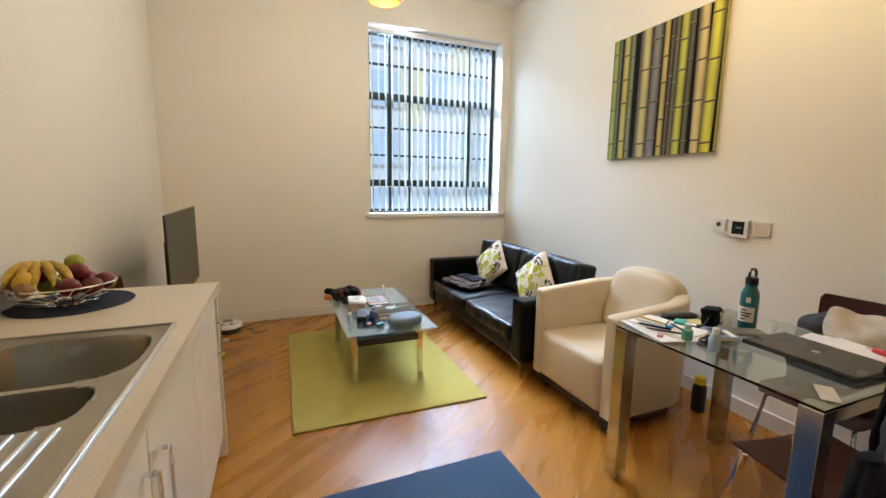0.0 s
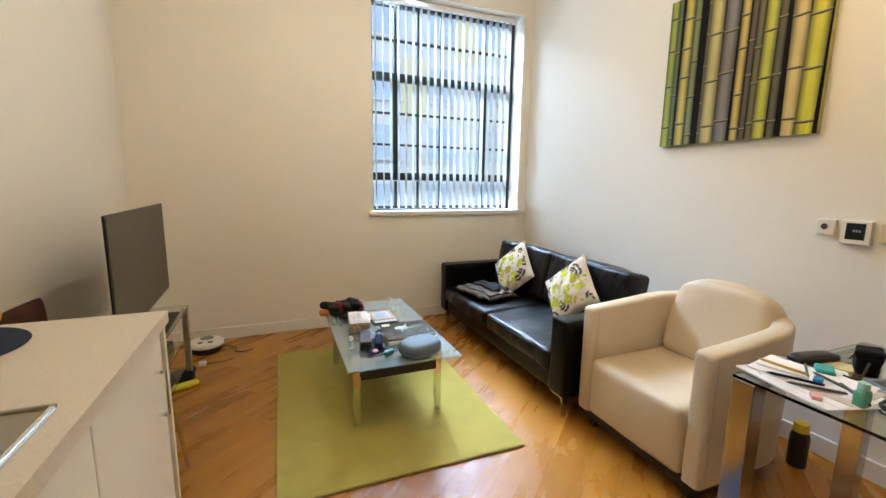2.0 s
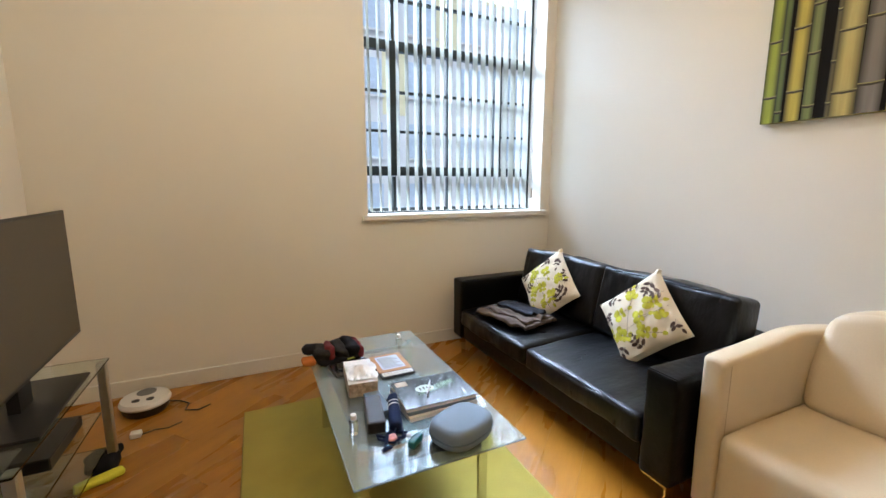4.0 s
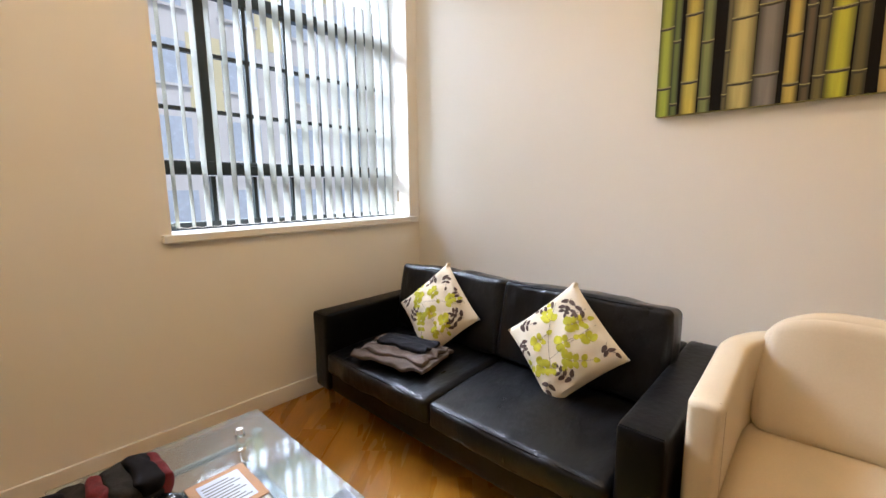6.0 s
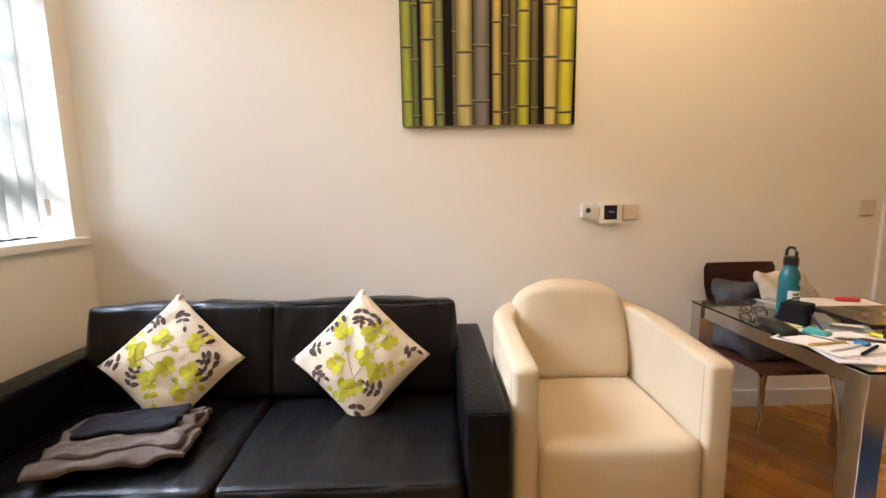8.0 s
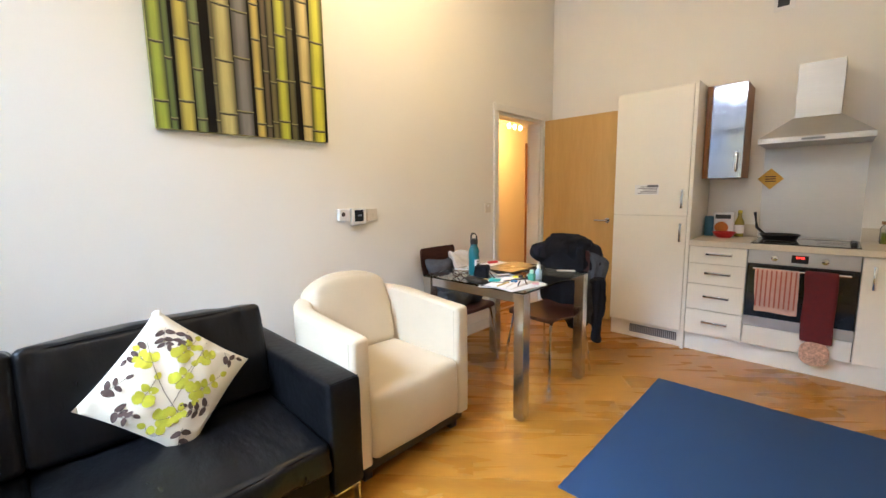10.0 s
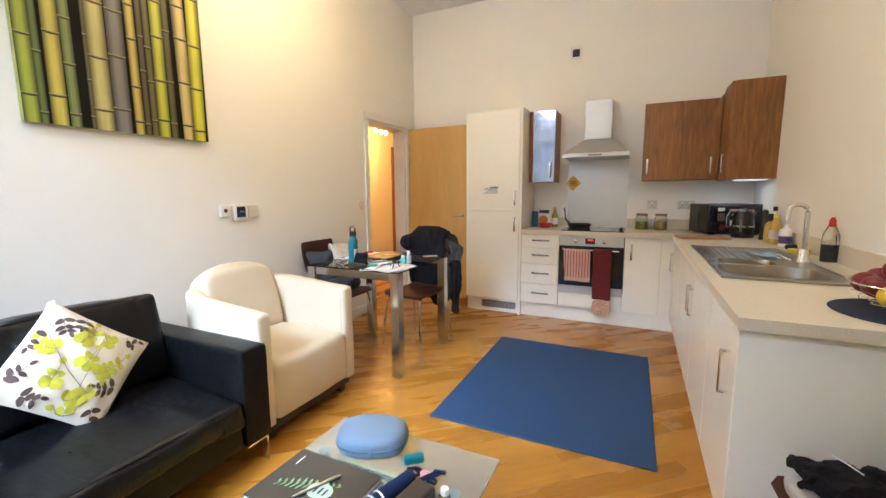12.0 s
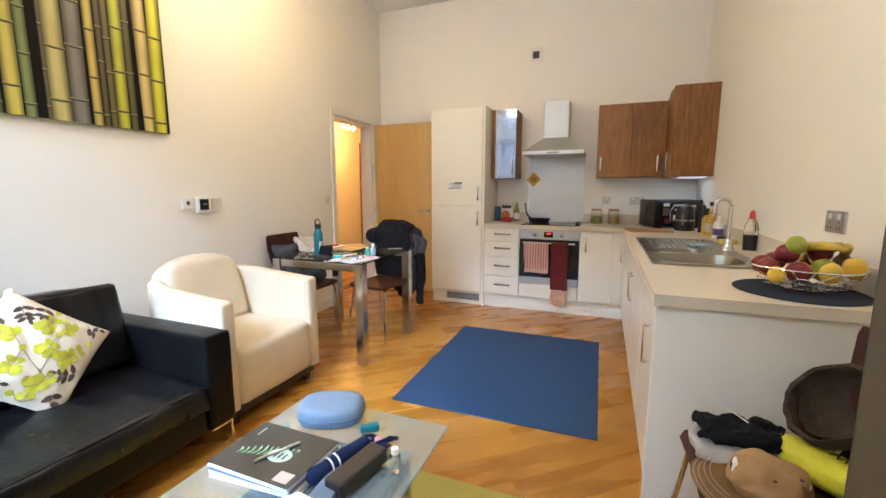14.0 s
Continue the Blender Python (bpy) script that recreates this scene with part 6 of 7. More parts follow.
for k in range(3):
    solo("paper_sheet", boxes((-0.105, -0.148, 0, 0.105, 0.148, 0.0008)), PAPER, pose(2.33, 0.93 - 0.03 * k, ZD + 0.001 * k, 0, 0, 4 - 7 * k), "white sheet of paper on the table", "paper", "loose papers")
rp = thing("red_penknife", pose(2.37, 0.82, ZD + 0.003, 0, 0, 70), "small red pocket knife on the papers", "knife")
part("body", blob(B(), -0.045, -0.013, 0.0, 0.045, 0.013, 0.018, 0.008, cuts=5), RED, rp, smooth=True)
part("blade", boxes((0.04, -0.004, 0.006, 0.07, 0.004, 0.009)), STEEL, rp)
mg = thing("magazine", pose(1.80, 1.345, ZD, 0, 0, -12), "open magazine with a white and grey cover", "magazine")
part("page_block", boxes((-0.105, -0.14, 0, 0.105, 0.14, 0.006), b=0.001), PAPER, mg)
for k in range(6):
    part("print_bar", boxes((-0.085, -0.12 + k * 0.038, 0.0062, -0.02 + 0.012 * (k % 3), -0.115 + k * 0.038, 0.0068)), (GREYPL, SLATE, CLOTHTAUPE)[k % 3], mg)
for x, y, w, d, mm in ((0.035, 0.06, 0.055, 0.05, CLOTHTAUPE), (0.055, -0.06, 0.04, 0.06, SLATE), (-0.03, 0.02, 0.025, 0.03, CLOTHGREY), (0.0, -0.10, 0.03, 0.025, TAN)):
    part("photo", boxes((x - w, y - d, 0.0062, x + w, y + d, 0.0067)), mm, mg)
mg2 = thing("magazine", pose(1.93, 1.40, ZD, 0, 0, 28), "glossy leaflet with a grey photograph", "magazine")
part("page_block", boxes((-0.075, -0.10, 0, 0.075, 0.10, 0.003), b=0.001), PAPER, mg2)
part("photo", boxes((-0.06, -0.05, 0.0031, 0.065, 0.085, 0.0036)), CLOTHGREY, mg2)
for k in range(4):
    solo("paper_sheet", boxes((-0.100 + 0.008 * k, -0.14, 0, 0.100, 0.14, 0.0012), b=0.0003), (PAPER, CLOTHLIGHT)[k == 2], pose(1.805 + 0.012 * k, 1.325 + 0.010 * k, ZD + 0.0072 + 0.0014 * k, 0, 0, -18 + 9 * k), "creased sheet of paper on the magazine pile", "paper", "papers on the magazine pile")
for x, y, r, mm, lab in ((1.775, 1.36, 118, NAVY, "navy pen on the papers"), (1.80, 1.41, 105, PAPER, "white pen on the papers"), (1.765, 1.30, 128, CLOTHTAUPE, "grey pencil on the papers"), (1.84, 1.43, 96, GOLD, "yellow pencil on the papers"), (1.90, 1.39, 30, BLACK, "black pen on the magazine"), (1.86, 1.30, 70, CLOTHTAUPE, "brown pen on the magazine"), (2.35, 1.19, 20, STEEL, "silver pen on the glass"), (1.83, 1.24, 50, BLACK, "dark pen on the magazine")):
    pe = solo("pen", tube(B(), [(-0.07, 0, 0), (-0.06, 0, 0), (0.055, 0, 0), (0.07, 0, 0)], 0.0045, 8, taper=[0.7, 1, 1, 0.2]), mm, pose(x, y, ZD + (0.018 if x < 1.88 else 0.011), 0, 0, r), lab, "pen", "pens", smooth=True)
gb2 = thing("hand_gel_bottle", pose(1.785, 1.205, ZD), "small bottle of green hand gel", "bottle", "small gel bottles")
part("body", blob(B(), -0.022, -0.015, 0.0, 0.022, 0.015, 0.055, 0.01, cuts=6), mat("green_gel", (0.12, 0.38, 0.27), 0.25, var=0.1, bump=0), gb2, smooth=True)
part("cap", lathe(B(), [(0, 0.0555), (0.014, 0.0555), (0.013, 0.075), (0, 0.076)], 14), mat("pale_green_cap", (0.42, 0.66, 0.55), 0.4), gb2, smooth=True)
sn = thing("hand_gel_bottle", pose(1.80, 1.10, ZD), "small pale blue hand gel bottle", "bottle", "small gel bottles")
part("body", lathe(B(), [(0, 0), (0.021, 0.001), (0.022, 0.05), (0.011, 0.068), (0, 0.068)], 18), mat("pale_blue_gel", (0.42, 0.55, 0.68), 0.25, var=0.1, bump=0), sn, smooth=True)
part("cap", lathe(B(), [(0, 0.0685), (0.013, 0.0685), (0.012, 0.092), (0, 0.093)], 14), WHITEPL, sn, smooth=True)
ear = thing("headphones", pose(1.845, 1.155, ZD), "coiled black earphones beside the laptop", "headphones")
for k in range(3):
    part("cable", tube(B(), [(0.045 * math.cos(a * 0.7 + k) + 0.008 * k, 0.035 * math.sin(a * 0.7 + k), 0.004 + 0.004 * k + 0.003 * math.sin(a)) for a in range(12)], 0.0035, 6), BLACK, ear, smooth=True)
part("ear_piece", blob(B(), -0.03, -0.025, 0.0, 0.0, 0.0, 0.03, 0.011, cuts=5), BLACK, ear, smooth=True)
part("ear_piece", blob(B(), 0.02, 0.01, 0.0, 0.05, 0.035, 0.028, 0.011, cuts=5), BLACK, ear, smooth=True)
solo("highlighter", tube(B(), [(-0.055, 0, 0), (-0.05, 0, 0), (0.03, 0, 0), (0.05, 0, 0)], 0.008, 10, taper=[0.8, 1, 1, 0.6]), NEON, pose(1.92, 1.175, ZD + 0.008, 0, 0, 20), "lime green highlighter pen", "highlighter", smooth=True)
solo("sticky_notes", boxes((-0.038, -0.038, 0, 0.038, 0.038, 0.008), b=0.001), mat("pale_yellow_paper", (0.72, 0.64, 0.30), 0.7), pose(2.06, 1.375, ZD, 0, 0, 15), "pad of pale yellow sticky notes", "notepad")
cm = thing("camera_pouch", pose(2.085, 1.315, ZD, 0, 0, 24), "black camera pouch standing beside the water bottle", "pouch")
part("body", blob(B(), -0.045, -0.030, 0.0, 0.045, 0.030, 0.072, 0.012, rough=0.012, scale=16, seed=11, cuts=12), CLOTHBLK, cm, smooth=True)
part("flap", blob(B(), -0.048, -0.033, 0.060, 0.040, 0.034, 0.088, 0.010, rough=0.010, scale=18, seed=13, cuts=9), CLOTHBLK, cm, smooth=True)
part("strap", tube(B(), [(-0.045, 0.0, 0.05), (-0.075, 0.01, 0.02), (-0.10, 0.03, 0.004), (-0.085, 0.055, 0.004)], 0.004, 6), BLACK, cm, smooth=True)
sg2 = thing("folded_glasses", pose(2.215, 1.375, ZD, 0, 0, 8), "brown tortoiseshell glasses folded on the table", "glasses")
TORT = mat("tortoiseshell", (0.055, 0.028, 0.014), 0.25, var=0.5, vs=60, bump=0)
for x in (-0.033, 0.033):
    part("rim", tube(B(), [(x + 0.027 * math.cos(radians(a)), 0, 0.022 + 0.020 * math.sin(radians(a))) for a in range(0, 360, 24)], 0.003, 6, closed=True), TORT, sg2, smooth=True)
    part("temple", tube(B(), [(x * 1.85, 0.0, 0.034), (x * 0.6, 0.022, 0.026), (-x * 1.4, 0.026, 0.008)], 0.0026, 6), TORT, sg2, smooth=True)
part("bridge", tube(B(), [(-0.008, 0, 0.028), (0, 0, 0.032), (0.008, 0, 0.028)], 0.0026, 6), TORT, sg2)
bk2 = thing("paperback_book", pose(2.00, 1.205, ZD, 0, 0, 60), "small grey book with a pale printed cover", "book")
part("page_block", boxes((-0.068, -0.048, 0.001, 0.068, 0.048, 0.013)), PAPER, bk2)
part("cover", boxes((-0.070, -0.050, 0.0132, 0.070, 0.050, 0.0146)), SLATE, bk2, "grey printed cover")
part("print_bar", boxes((-0.055, -0.035, 0.0148, 0.03, -0.012, 0.0152)), PAPER, bk2)
part("photo", boxes((-0.04, 0.0, 0.0148, 0.05, 0.036, 0.0152)), CLOTHTAUPE, bk2)
solo("eraser", boxes((-0.020, -0.012, 0, 0.020, 0.012, 0.018), b=0.004, seg=2), mat("pink_rubber", (0.62, 0.36, 0.38), 0.7), pose(1.715, 1.275, ZD + 0.001, 0, 0, 35), "pink rubber eraser at the table edge", "eraser")
solo("paper_clip_box", boxes((-0.018, -0.012, 0, 0.018, 0.012, 0.012), b=0.003), mat("bright_blue_plastic", (0.03, 0.20, 0.50), 0.4), pose(1.83, 1.325, ZD + 0.0135, 0, 0, 20), "small bright blue plastic clip", "clip")
solo("calculator", boxes((-0.075, -0.045, 0, 0.075, 0.045, 0.012), b=0.004), GREYPL, pose(2.13, 1.185, ZD, 0, 0, -30), "grey plastic case lying on the table", "case")
solo("spectacle_case", blob(B(), -0.085, -0.030, 0, 0.085, 0.030, 0.030, 0.014, puff=0.004, cuts=8), BLACK, pose(2.03, 1.435, ZD, 0, 0, -12), "soft black spectacle case at the table edge", "case", smooth=True)
tc_ = solo("tape_roll", blob(B(), -0.035, -0.025, 0, 0.035, 0.025, 0.022, 0.01, rough=0.004, scale=30, cuts=5), mat("turquoise_plastic", (0.05, 0.36, 0.34), 0.4), pose(1.945, 1.362, ZD + 0.004, 0, 0, 30), "turquoise plastic tape holder", "tape holder", smooth=True)
solo("note_card", boxes((-0.06, -0.025, 0, 0.06, 0.025, 0.001)), CLOTHLIGHT, pose(1.80, 0.735, ZD, 0, 0, 35), "pale slip of paper at the table corner", "paper")

# floor bottle by the wall
fbt = thing("drink_bottle", pose(2.655, 1.715, 0) @ Matrix.Diagonal((1.1, 1.1, 1.1, 1)), "black bottle with a yellow cap standing on the floor", "bottle")
part("body", lathe(B(), [(0, 0), (0.036, 0.002), (0.037, 0.14), (0.030, 0.165), (0, 0.166)], 22), BLACK, fbt, smooth=True)
part("cap", lathe(B(), [(0, 0.1665), (0.031, 0.1665), (0.028, 0.205), (0.01, 0.215), (0, 0.215)], 20), YELLOW, fbt, smooth=True)

# bamboo canvas: print built as flat strips on the canvas, which faces along -x
PY0, PY1, PZ0, PZ1 = 1.927, 2.838, 1.637, 2.567
canvas = thing("canvas_print", pose(XR - 0.001, PY1, PZ0), "large canvas print of green and brown bamboo stalks", "picture")
W, H = PY1 - PY0, PZ1 - PZ0
part("canvas", boxes((-0.034, -W, 0, -0.002, 0, H), b=0.003), mat("dark_print_ground", (0.006, 0.005, 0.004), 0.7, var=0.5, vs=6, bump=0.15, bs=500, Specular_IOR_Level=0.15), canvas, "dark printed canvas ground")


EDGE = mat("olive_print_edge", (0.36, 0.34, 0.09), 0.6, var=0.4, vs=8, bump=0.15, bs=500)
for y0, y1 in ((-W - 0.0012, -W - 0.0002), (0.0002, 0.0012)):
    part("wrapped_edge", boxes((-0.034, y0, 0.002, -0.004, y1, H - 0.002)), EDGE, canvas, "olive print wrapped round the edge")
part("wrapped_edge", boxes((-0.034, -W + 0.002, -0.0012, -0.004, -0.002, -0.0002)), EDGE, canvas, "olive print wrapped round the edge")


def stalk_mat(name, col, half):
    """A printed stalk: pale along the middle, dark at its rims, streaked lengthwise."""
    m = mat(name, col, 0.55, var=0.28, vs=9, bump=0.15, bs=500, stretch=(1, 2.5, 0.35))
    n, l = m.node_tree.nodes, m.node_tree.links
    b = n["Principled BSDF"]
    src = b.inputs["Base Color"].links[0].from_socket
    tc, sp, ab, mr, mx = n.new("ShaderNodeTexCoord"), n.new("ShaderNodeSeparateXYZ"), n.new("ShaderNodeMath"), n.new("ShaderNodeMapRange"), n.new("ShaderNodeMix")
    l.new(tc.outputs["Object"], sp.inputs[0])
    ab.operation = "ABSOLUTE"
    l.new(sp.outputs[1], ab.inputs[0])
    l.new(ab.outputs[0], mr.inputs[0])
    mr.inputs[1].default_value, mr.inputs[2].default_value = half * 0.30, half * 0.98
    mx.data_type, mx.blend_type = "RGBA", "MULTIPLY"
    l.new(mr.outputs[0], mx.inputs[0])
    l.new(src, mx.inputs[6])
    mx.inputs[7].default_value = (0.16, 0.16, 0.11, 1)
    l.new(mx.outputs[2], b.inputs["Base Color"])
    return m


NODE = mat("printed_bamboo_node", (0.035, 0.028, 0.012), 0.6, bump=0.1)
RIDGE = mat("printed_bamboo_ridge", (0.28, 0.26, 0.09), 0.6, bump=0.1)
STALKS = ((0.033, 0.066, 0, (0.20, 0.25, 0.018)), (0.082, 0.034, 1, (0.07, 0.10, 0.02)), (0.152, 0.074, 0, (0.33, 0.29, 0.045)), (0.217, 0.052, 1, (0.12, 0.15, 0.05)), (0.303, 0.022, -1, (0.06, 0.055, 0.02)),
          (0.359, 0.096, 0, (0.32, 0.29, 0.12)), (0.458, 0.092, 0, (0.125, 0.12, 0.13)), (0.545, 0.054, 0, (0.32, 0.26, 0.055)), (0.597, 0.034, -1, (0.06, 0.045, 0.025)), (0.638, 0.040, -1, (0.085, 0.075, 0.025)),
          (0.698, 0.074, 1, (0.30, 0.32, 0.015)), (0.760, 0.044, -1, (0.065, 0.06, 0.02)), (0.853, 0.086, 1, (0.38, 0.32, 0.14)), (0.950, 0.094, 2, (0.40, 0.41, 0.012)))
for i, (c, w, layer, col) in enumerate(STALKS):
    half, lean = w * W / 2, (0.0, 0.004, -0.005, 0.006)[i % 4] if i < 12 else (0.022, -0.020)[i - 12]
    xx = -0.0345 - 0.0006 * (layer + 2)
    yc = -c * W
    mt = stalk_mat("bamboo_print", (1.55 * col[0], 1.45 * col[1], 1.15 * col[2]), half)
    bm = B()
    for k in range(10):
        z0, z1 = H * k / 10, H * (k + 1) / 10
        y0, y1 = lean * (k / 10 - 0.5), lean * ((k + 1) / 10 - 0.5)
        q = [bm.verts.new(v) for v in ((0, y0 - half, z0), (0, y0 + half, z0), (0, y1 + half, z1), (0, y1 - half, z1))]
        bm.faces.new(q)
    st = part("stalk", bm, mt, canvas, at=pose(xx, min(max(yc, -W + half + abs(lean) / 2), -half - abs(lean) / 2), 0))
    rnd = random.Random(i)
    z = rnd.uniform(0.03, 0.14)
    while z < H - 0.02:
        y = lean * (z / H - 0.5)
        hw = half * 1.04
        for nm, mm, dz, t_, hh in (("node_ring", NODE, 0.0, -0.0004, 0.0045), ("node_ridge", RIDGE, 0.007, -0.0003, 0.0022)):
            bmx = B()
            vs = [bmx.verts.new(v) for v in ((t_, y - hw, z + dz + 0.003 - hh), (t_, y, z + dz - hh), (t_, y + hw, z + dz + 0.003 - hh), (t_, y + hw, z + dz + 0.003 + hh), (t_, y, z + dz + hh), (t_, y - hw, z + dz + 0.003 + hh))]
            bmx.faces.new(vs)
            part(nm, bmx, mm, st)
        z += rnd.uniform(0.17, 0.30)

# wall controls
sen = thing("room_sensor", pose(XR - 0.001, 1.835, 1.178), "small white room sensor with a dark round eye", "sensor", kind="structure")
part("housing", boxes((-0.028, -0.040, -0.040, 0, 0.036, 0.036), b=0.003, seg=2), WHITEPL, sen)
part("eye", lathe(B(), [(0, 0), (0.015, 0), (0.013, 0.003), (0, 0.001)], 18), mat("brown_lens", (0.07, 0.05, 0.04), 0.3), sen, smooth=True, at=pose(-0.0282, 0.002, 0.0, 0, -90, 0))
th = thing("thermostat", pose(XR - 0.001, 1.715, 1.160), "white wall thermostat with a dark display", "thermostat", kind="structure")
part("housing", boxes((-0.030, -0.056, -0.056, 0, 0.056, 0.056), b=0.003, seg=2), WHITEPL, th)
part("display", boxes((-0.0312, -0.036, -0.034, -0.0302, 0.036, 0.044)), SCREEN, th, "dark display")
for k in range(3):
    part("digit", boxes((-0.0318, 0.002 - k * 0.011, 0.002, -0.0313, 0.009 - k * 0.011, 0.013)), mat("pale_lcd", (0.25, 0.27, 0.30), 0.4), th)
sw = thing("light_switch_2", pose(XR - 0.001, 1.59, 1.165), "aged beige switched spur beside the thermostat", "switch", kind="structure")
part("plate", boxes((-0.010, -0.045, -0.043, 0, 0.045, 0.043), b=0.003, seg=2), BEIGEPL, sw)
part("rocker", boxes((-0.014, -0.022, -0.012, -0.0102, -0.002, 0.012), b=0.002), BEIGEPL, sw)

# television and its glass stand
stand = thing("tv_stand", pose(-0.48, 3.40, 0), "glass and steel television stand", "tv stand")
for sx in (-1, 1):
    for sy in (-1, 1):
        part("leg", boxes((sx * 0.185 - 0.018, sy * 0.40 - 0.018, 0.0, sx * 0.185 + 0.018, sy * 0.40 + 0.018, 0.505), b=0.004), STEEL, stand)
for z, mm in ((0.5055, TABLEGLASS), (0.27, TABLEGLASS), (0.09, TABLEGLASS)):
    part("shelf", boxes((-0.205 if z > 0.5 else -0.166, -0.44 if z > 0.5 else -0.381, z, 0.205 if z > 0.5 else 0.166, 0.44 if z > 0.5 else 0.381, z + 0.008)), mm, stand, "smoked glass shelf")
tv = thing("television", pose(-0.406, 3.40, 0.514, 0, 0, 1.5), "flat-screen television with a matte grey screen", "television")
part("foot", boxes((-0.12, -0.26, 0.0, 0.12, 0.26, 0.012), b=0.005, seg=2), BLACK, tv)
part("neck", boxes((-0.03, -0.05, 0.0125, 0.005, 0.05, 0.11)), BLACK, tv)
part("cabinet", boxes((0.002, -0.552, 0.10, 0.012, 0.585, 0.69), b=0.003, seg=2), BLACK, tv)
part("back_housing", boxes((-0.035, -0.40, 0.16, 0.0015, 0.40, 0.52), b=0.01, seg=2), BLACK, tv)
part("screen", boxes((0.0125, -0.541, 0.118, 0.0145, 0.573, 0.678)), TVSCREEN, tv, "matte dark grey screen")
stb = solo("set_top_box", boxes((-0.12, -0.16, 0, 0.12, 0.16, 0.05), b=0.004), BLACK, pose(-0.47, 3.52, 0.279), "black set-top box on the stand's shelf", "media box")
solo("shoe_bag", blob(B(), -0.065, -0.085, 0.0, 0.065, 0.085, 0.055, 0.025, rough=0.022, scale=14, seed=61, cuts=12), CLOTHBLK, pose(-0.335, 3.80, 0.0), "dark crumpled bag lying by the stand", "bag", smooth=True)
solo("neon_strap", blob(B(), -0.025, -0.09, 0.0, 0.025, 0.09, 0.03, 0.012, rough=0.01, scale=16, seed=63, cuts=7), NEON, pose(-0.315, 3.655, 0.001, 0, 0, -62), "neon yellow strap on the floor", "strap", smooth=True)

# cable reel with its flex
reel = thing("cable_reel", pose(-0.26, 4.30, 0), "black extension cable reel with a white top", "cable reel")
part("drum", lathe(B(), [(0, 0.002), (0.105, 0.0), (0.118, 0.02), (0.118, 0.05), (0, 0.05)], 30), BLACK, reel, smooth=True)
part("top", lathe(B(), [(0, 0.0505), (0.126, 0.0505), (0.130, 0.062), (0.120, 0.082), (0.05, 0.090), (0, 0.090)], 32), WHITEPL, reel, "white plastic top", smooth=True)
for x, y in ((-0.035, -0.055), (0.035, -0.055)):
    part("outlet", lathe(B(), [(0, 0), (0.020, 0), (0.020, 0.002), (0, 0.002)], 18), BLACK, reel, at=pose(x, y, 0.0885))
part("recess", lathe(B(), [(0, 0), (0.05, 0), (0.05, 0.001), (0, 0.001)], 22), GREYPL, reel, at=pose(0, 0.045, 0.0895))
part("flex", tube(B(), [(0.11, 0.0, 0.03), (0.17, 0.02, 0.006), (0.22, -0.03, 0.005), (0.21, -0.11, 0.005), (0.28, -0.14, 0.005), (0.34, -0.10, 0.005)], 0.004, 6), BLACK, reel, smooth=True)
plug = thing("plug", pose(-0.25, 4.0, 0), "white mains plug with its cable on the floor", "plug")
part("body", boxes((-0.025, -0.022, 0, 0.025, 0.022, 0.03), b=0.006, seg=2), WHITEPL, plug)
part("cable", tube(B(), [(0.025, 0, 0.008), (0.08, 0.03, 0.004), (0.14, 0.02, 0.004), (0.20, 0.06, 0.004)], 0.003, 6), BLACK, plug)

# heap on the chair by the cabinet
cap_ = thing("baseball_cap", pose(-0.335, 2.635, 0.462, 0, 5, -14), "khaki baseball cap with a pale badge", "cap")
bm = lathe(B(), [(0.086, 0.0), (0.089, 0.009), (0.090, 0.018), (0.0895, 0.027), (0.089, 0.035), (0.087, 0.045), (0.083, 0.055), (0.077, 0.064), (0.070, 0.072), (0.062, 0.078), (0.052, 0.083), (0.040, 0.087), (0.026, 0.089), (0.012, 0.090), (0, 0.090)], 60)
for v in bm.verts:
    v.co += 0.022 * noise.noise_vector(v.co * 13) + 0.009 * noise.noise_vector(v.co * 34) + 0.003 * noise.noise_vector(v.co * 80)
part("crown", bm, KHAKI, cap_, smooth=True)
bm = B()
g = []
for i in range(13):
    a = radians(-62 + 124 * i / 12)
    g.append([bm.verts.new((math.cos(a) * r + (0.02 if r > 0.1 else 0), math.sin(a) * r, 0.012 - 0.012 * (r > 0.12) - 0.02 * math.sin(a) ** 2 * (r / 0.17) + 0.02)) for r in (0.095, 0.125, 0.165)])
for a, c in zip(g, g[1:]):
    for k in range(2):
        bm.faces.new((a[k], a[k + 1], c[k + 1], c[k]))
bmesh.ops.solidify(bm, geom=bm.faces[:], thickness=0.004)
part("peak", bm, KHAKI, cap_, "stitched khaki peak", smooth=True)
for r in (0.118, 0.132, 0.146, 0.158):
    part("stitching", tube(B(), [(math.cos(radians(a)) * r + 0.018 * (r > 0.1), math.sin(radians(a)) * r, 0.0335 - 0.012 * (r > 0.14) - 0.02 * math.sin(radians(a)) ** 2 * (r / 0.17)) for a in range(-55, 56, 10)], 0.0012, 4), CLOTHLIGHT, cap_)
for a in (35, 95, 150):
    part("eyelet", lathe(B(), [(0, 0), (0.005, 0), (0.005, 0.002), (0, 0.002)], 10), BROWN, cap_, "dark stitched eyelet", at=pose(0.070 * math.cos(radians(a)), 0.070 * math.sin(radians(a)), 0.080))
part("badge_print", blob(B(), 0.080, -0.012, 0.058, 0.084, 0.022, 0.074, 0.002, rough=0.004, scale=30, cuts=4), CLOTHBLK, cap_, "dark print on the badge", smooth=True)
part("badge", blob(B(), 0.068, -0.032, 0.052, 0.080, 0.028, 0.080, 0.005, rough=0.008, scale=30, cuts=6), PAPER, cap_, "pale printed badge", smooth=True)
shirt = thing("black_shirt", pose(-0.305, 2.455, 0.512, 0, 0, -6), "crumpled black shirt on the chair", "clothes")
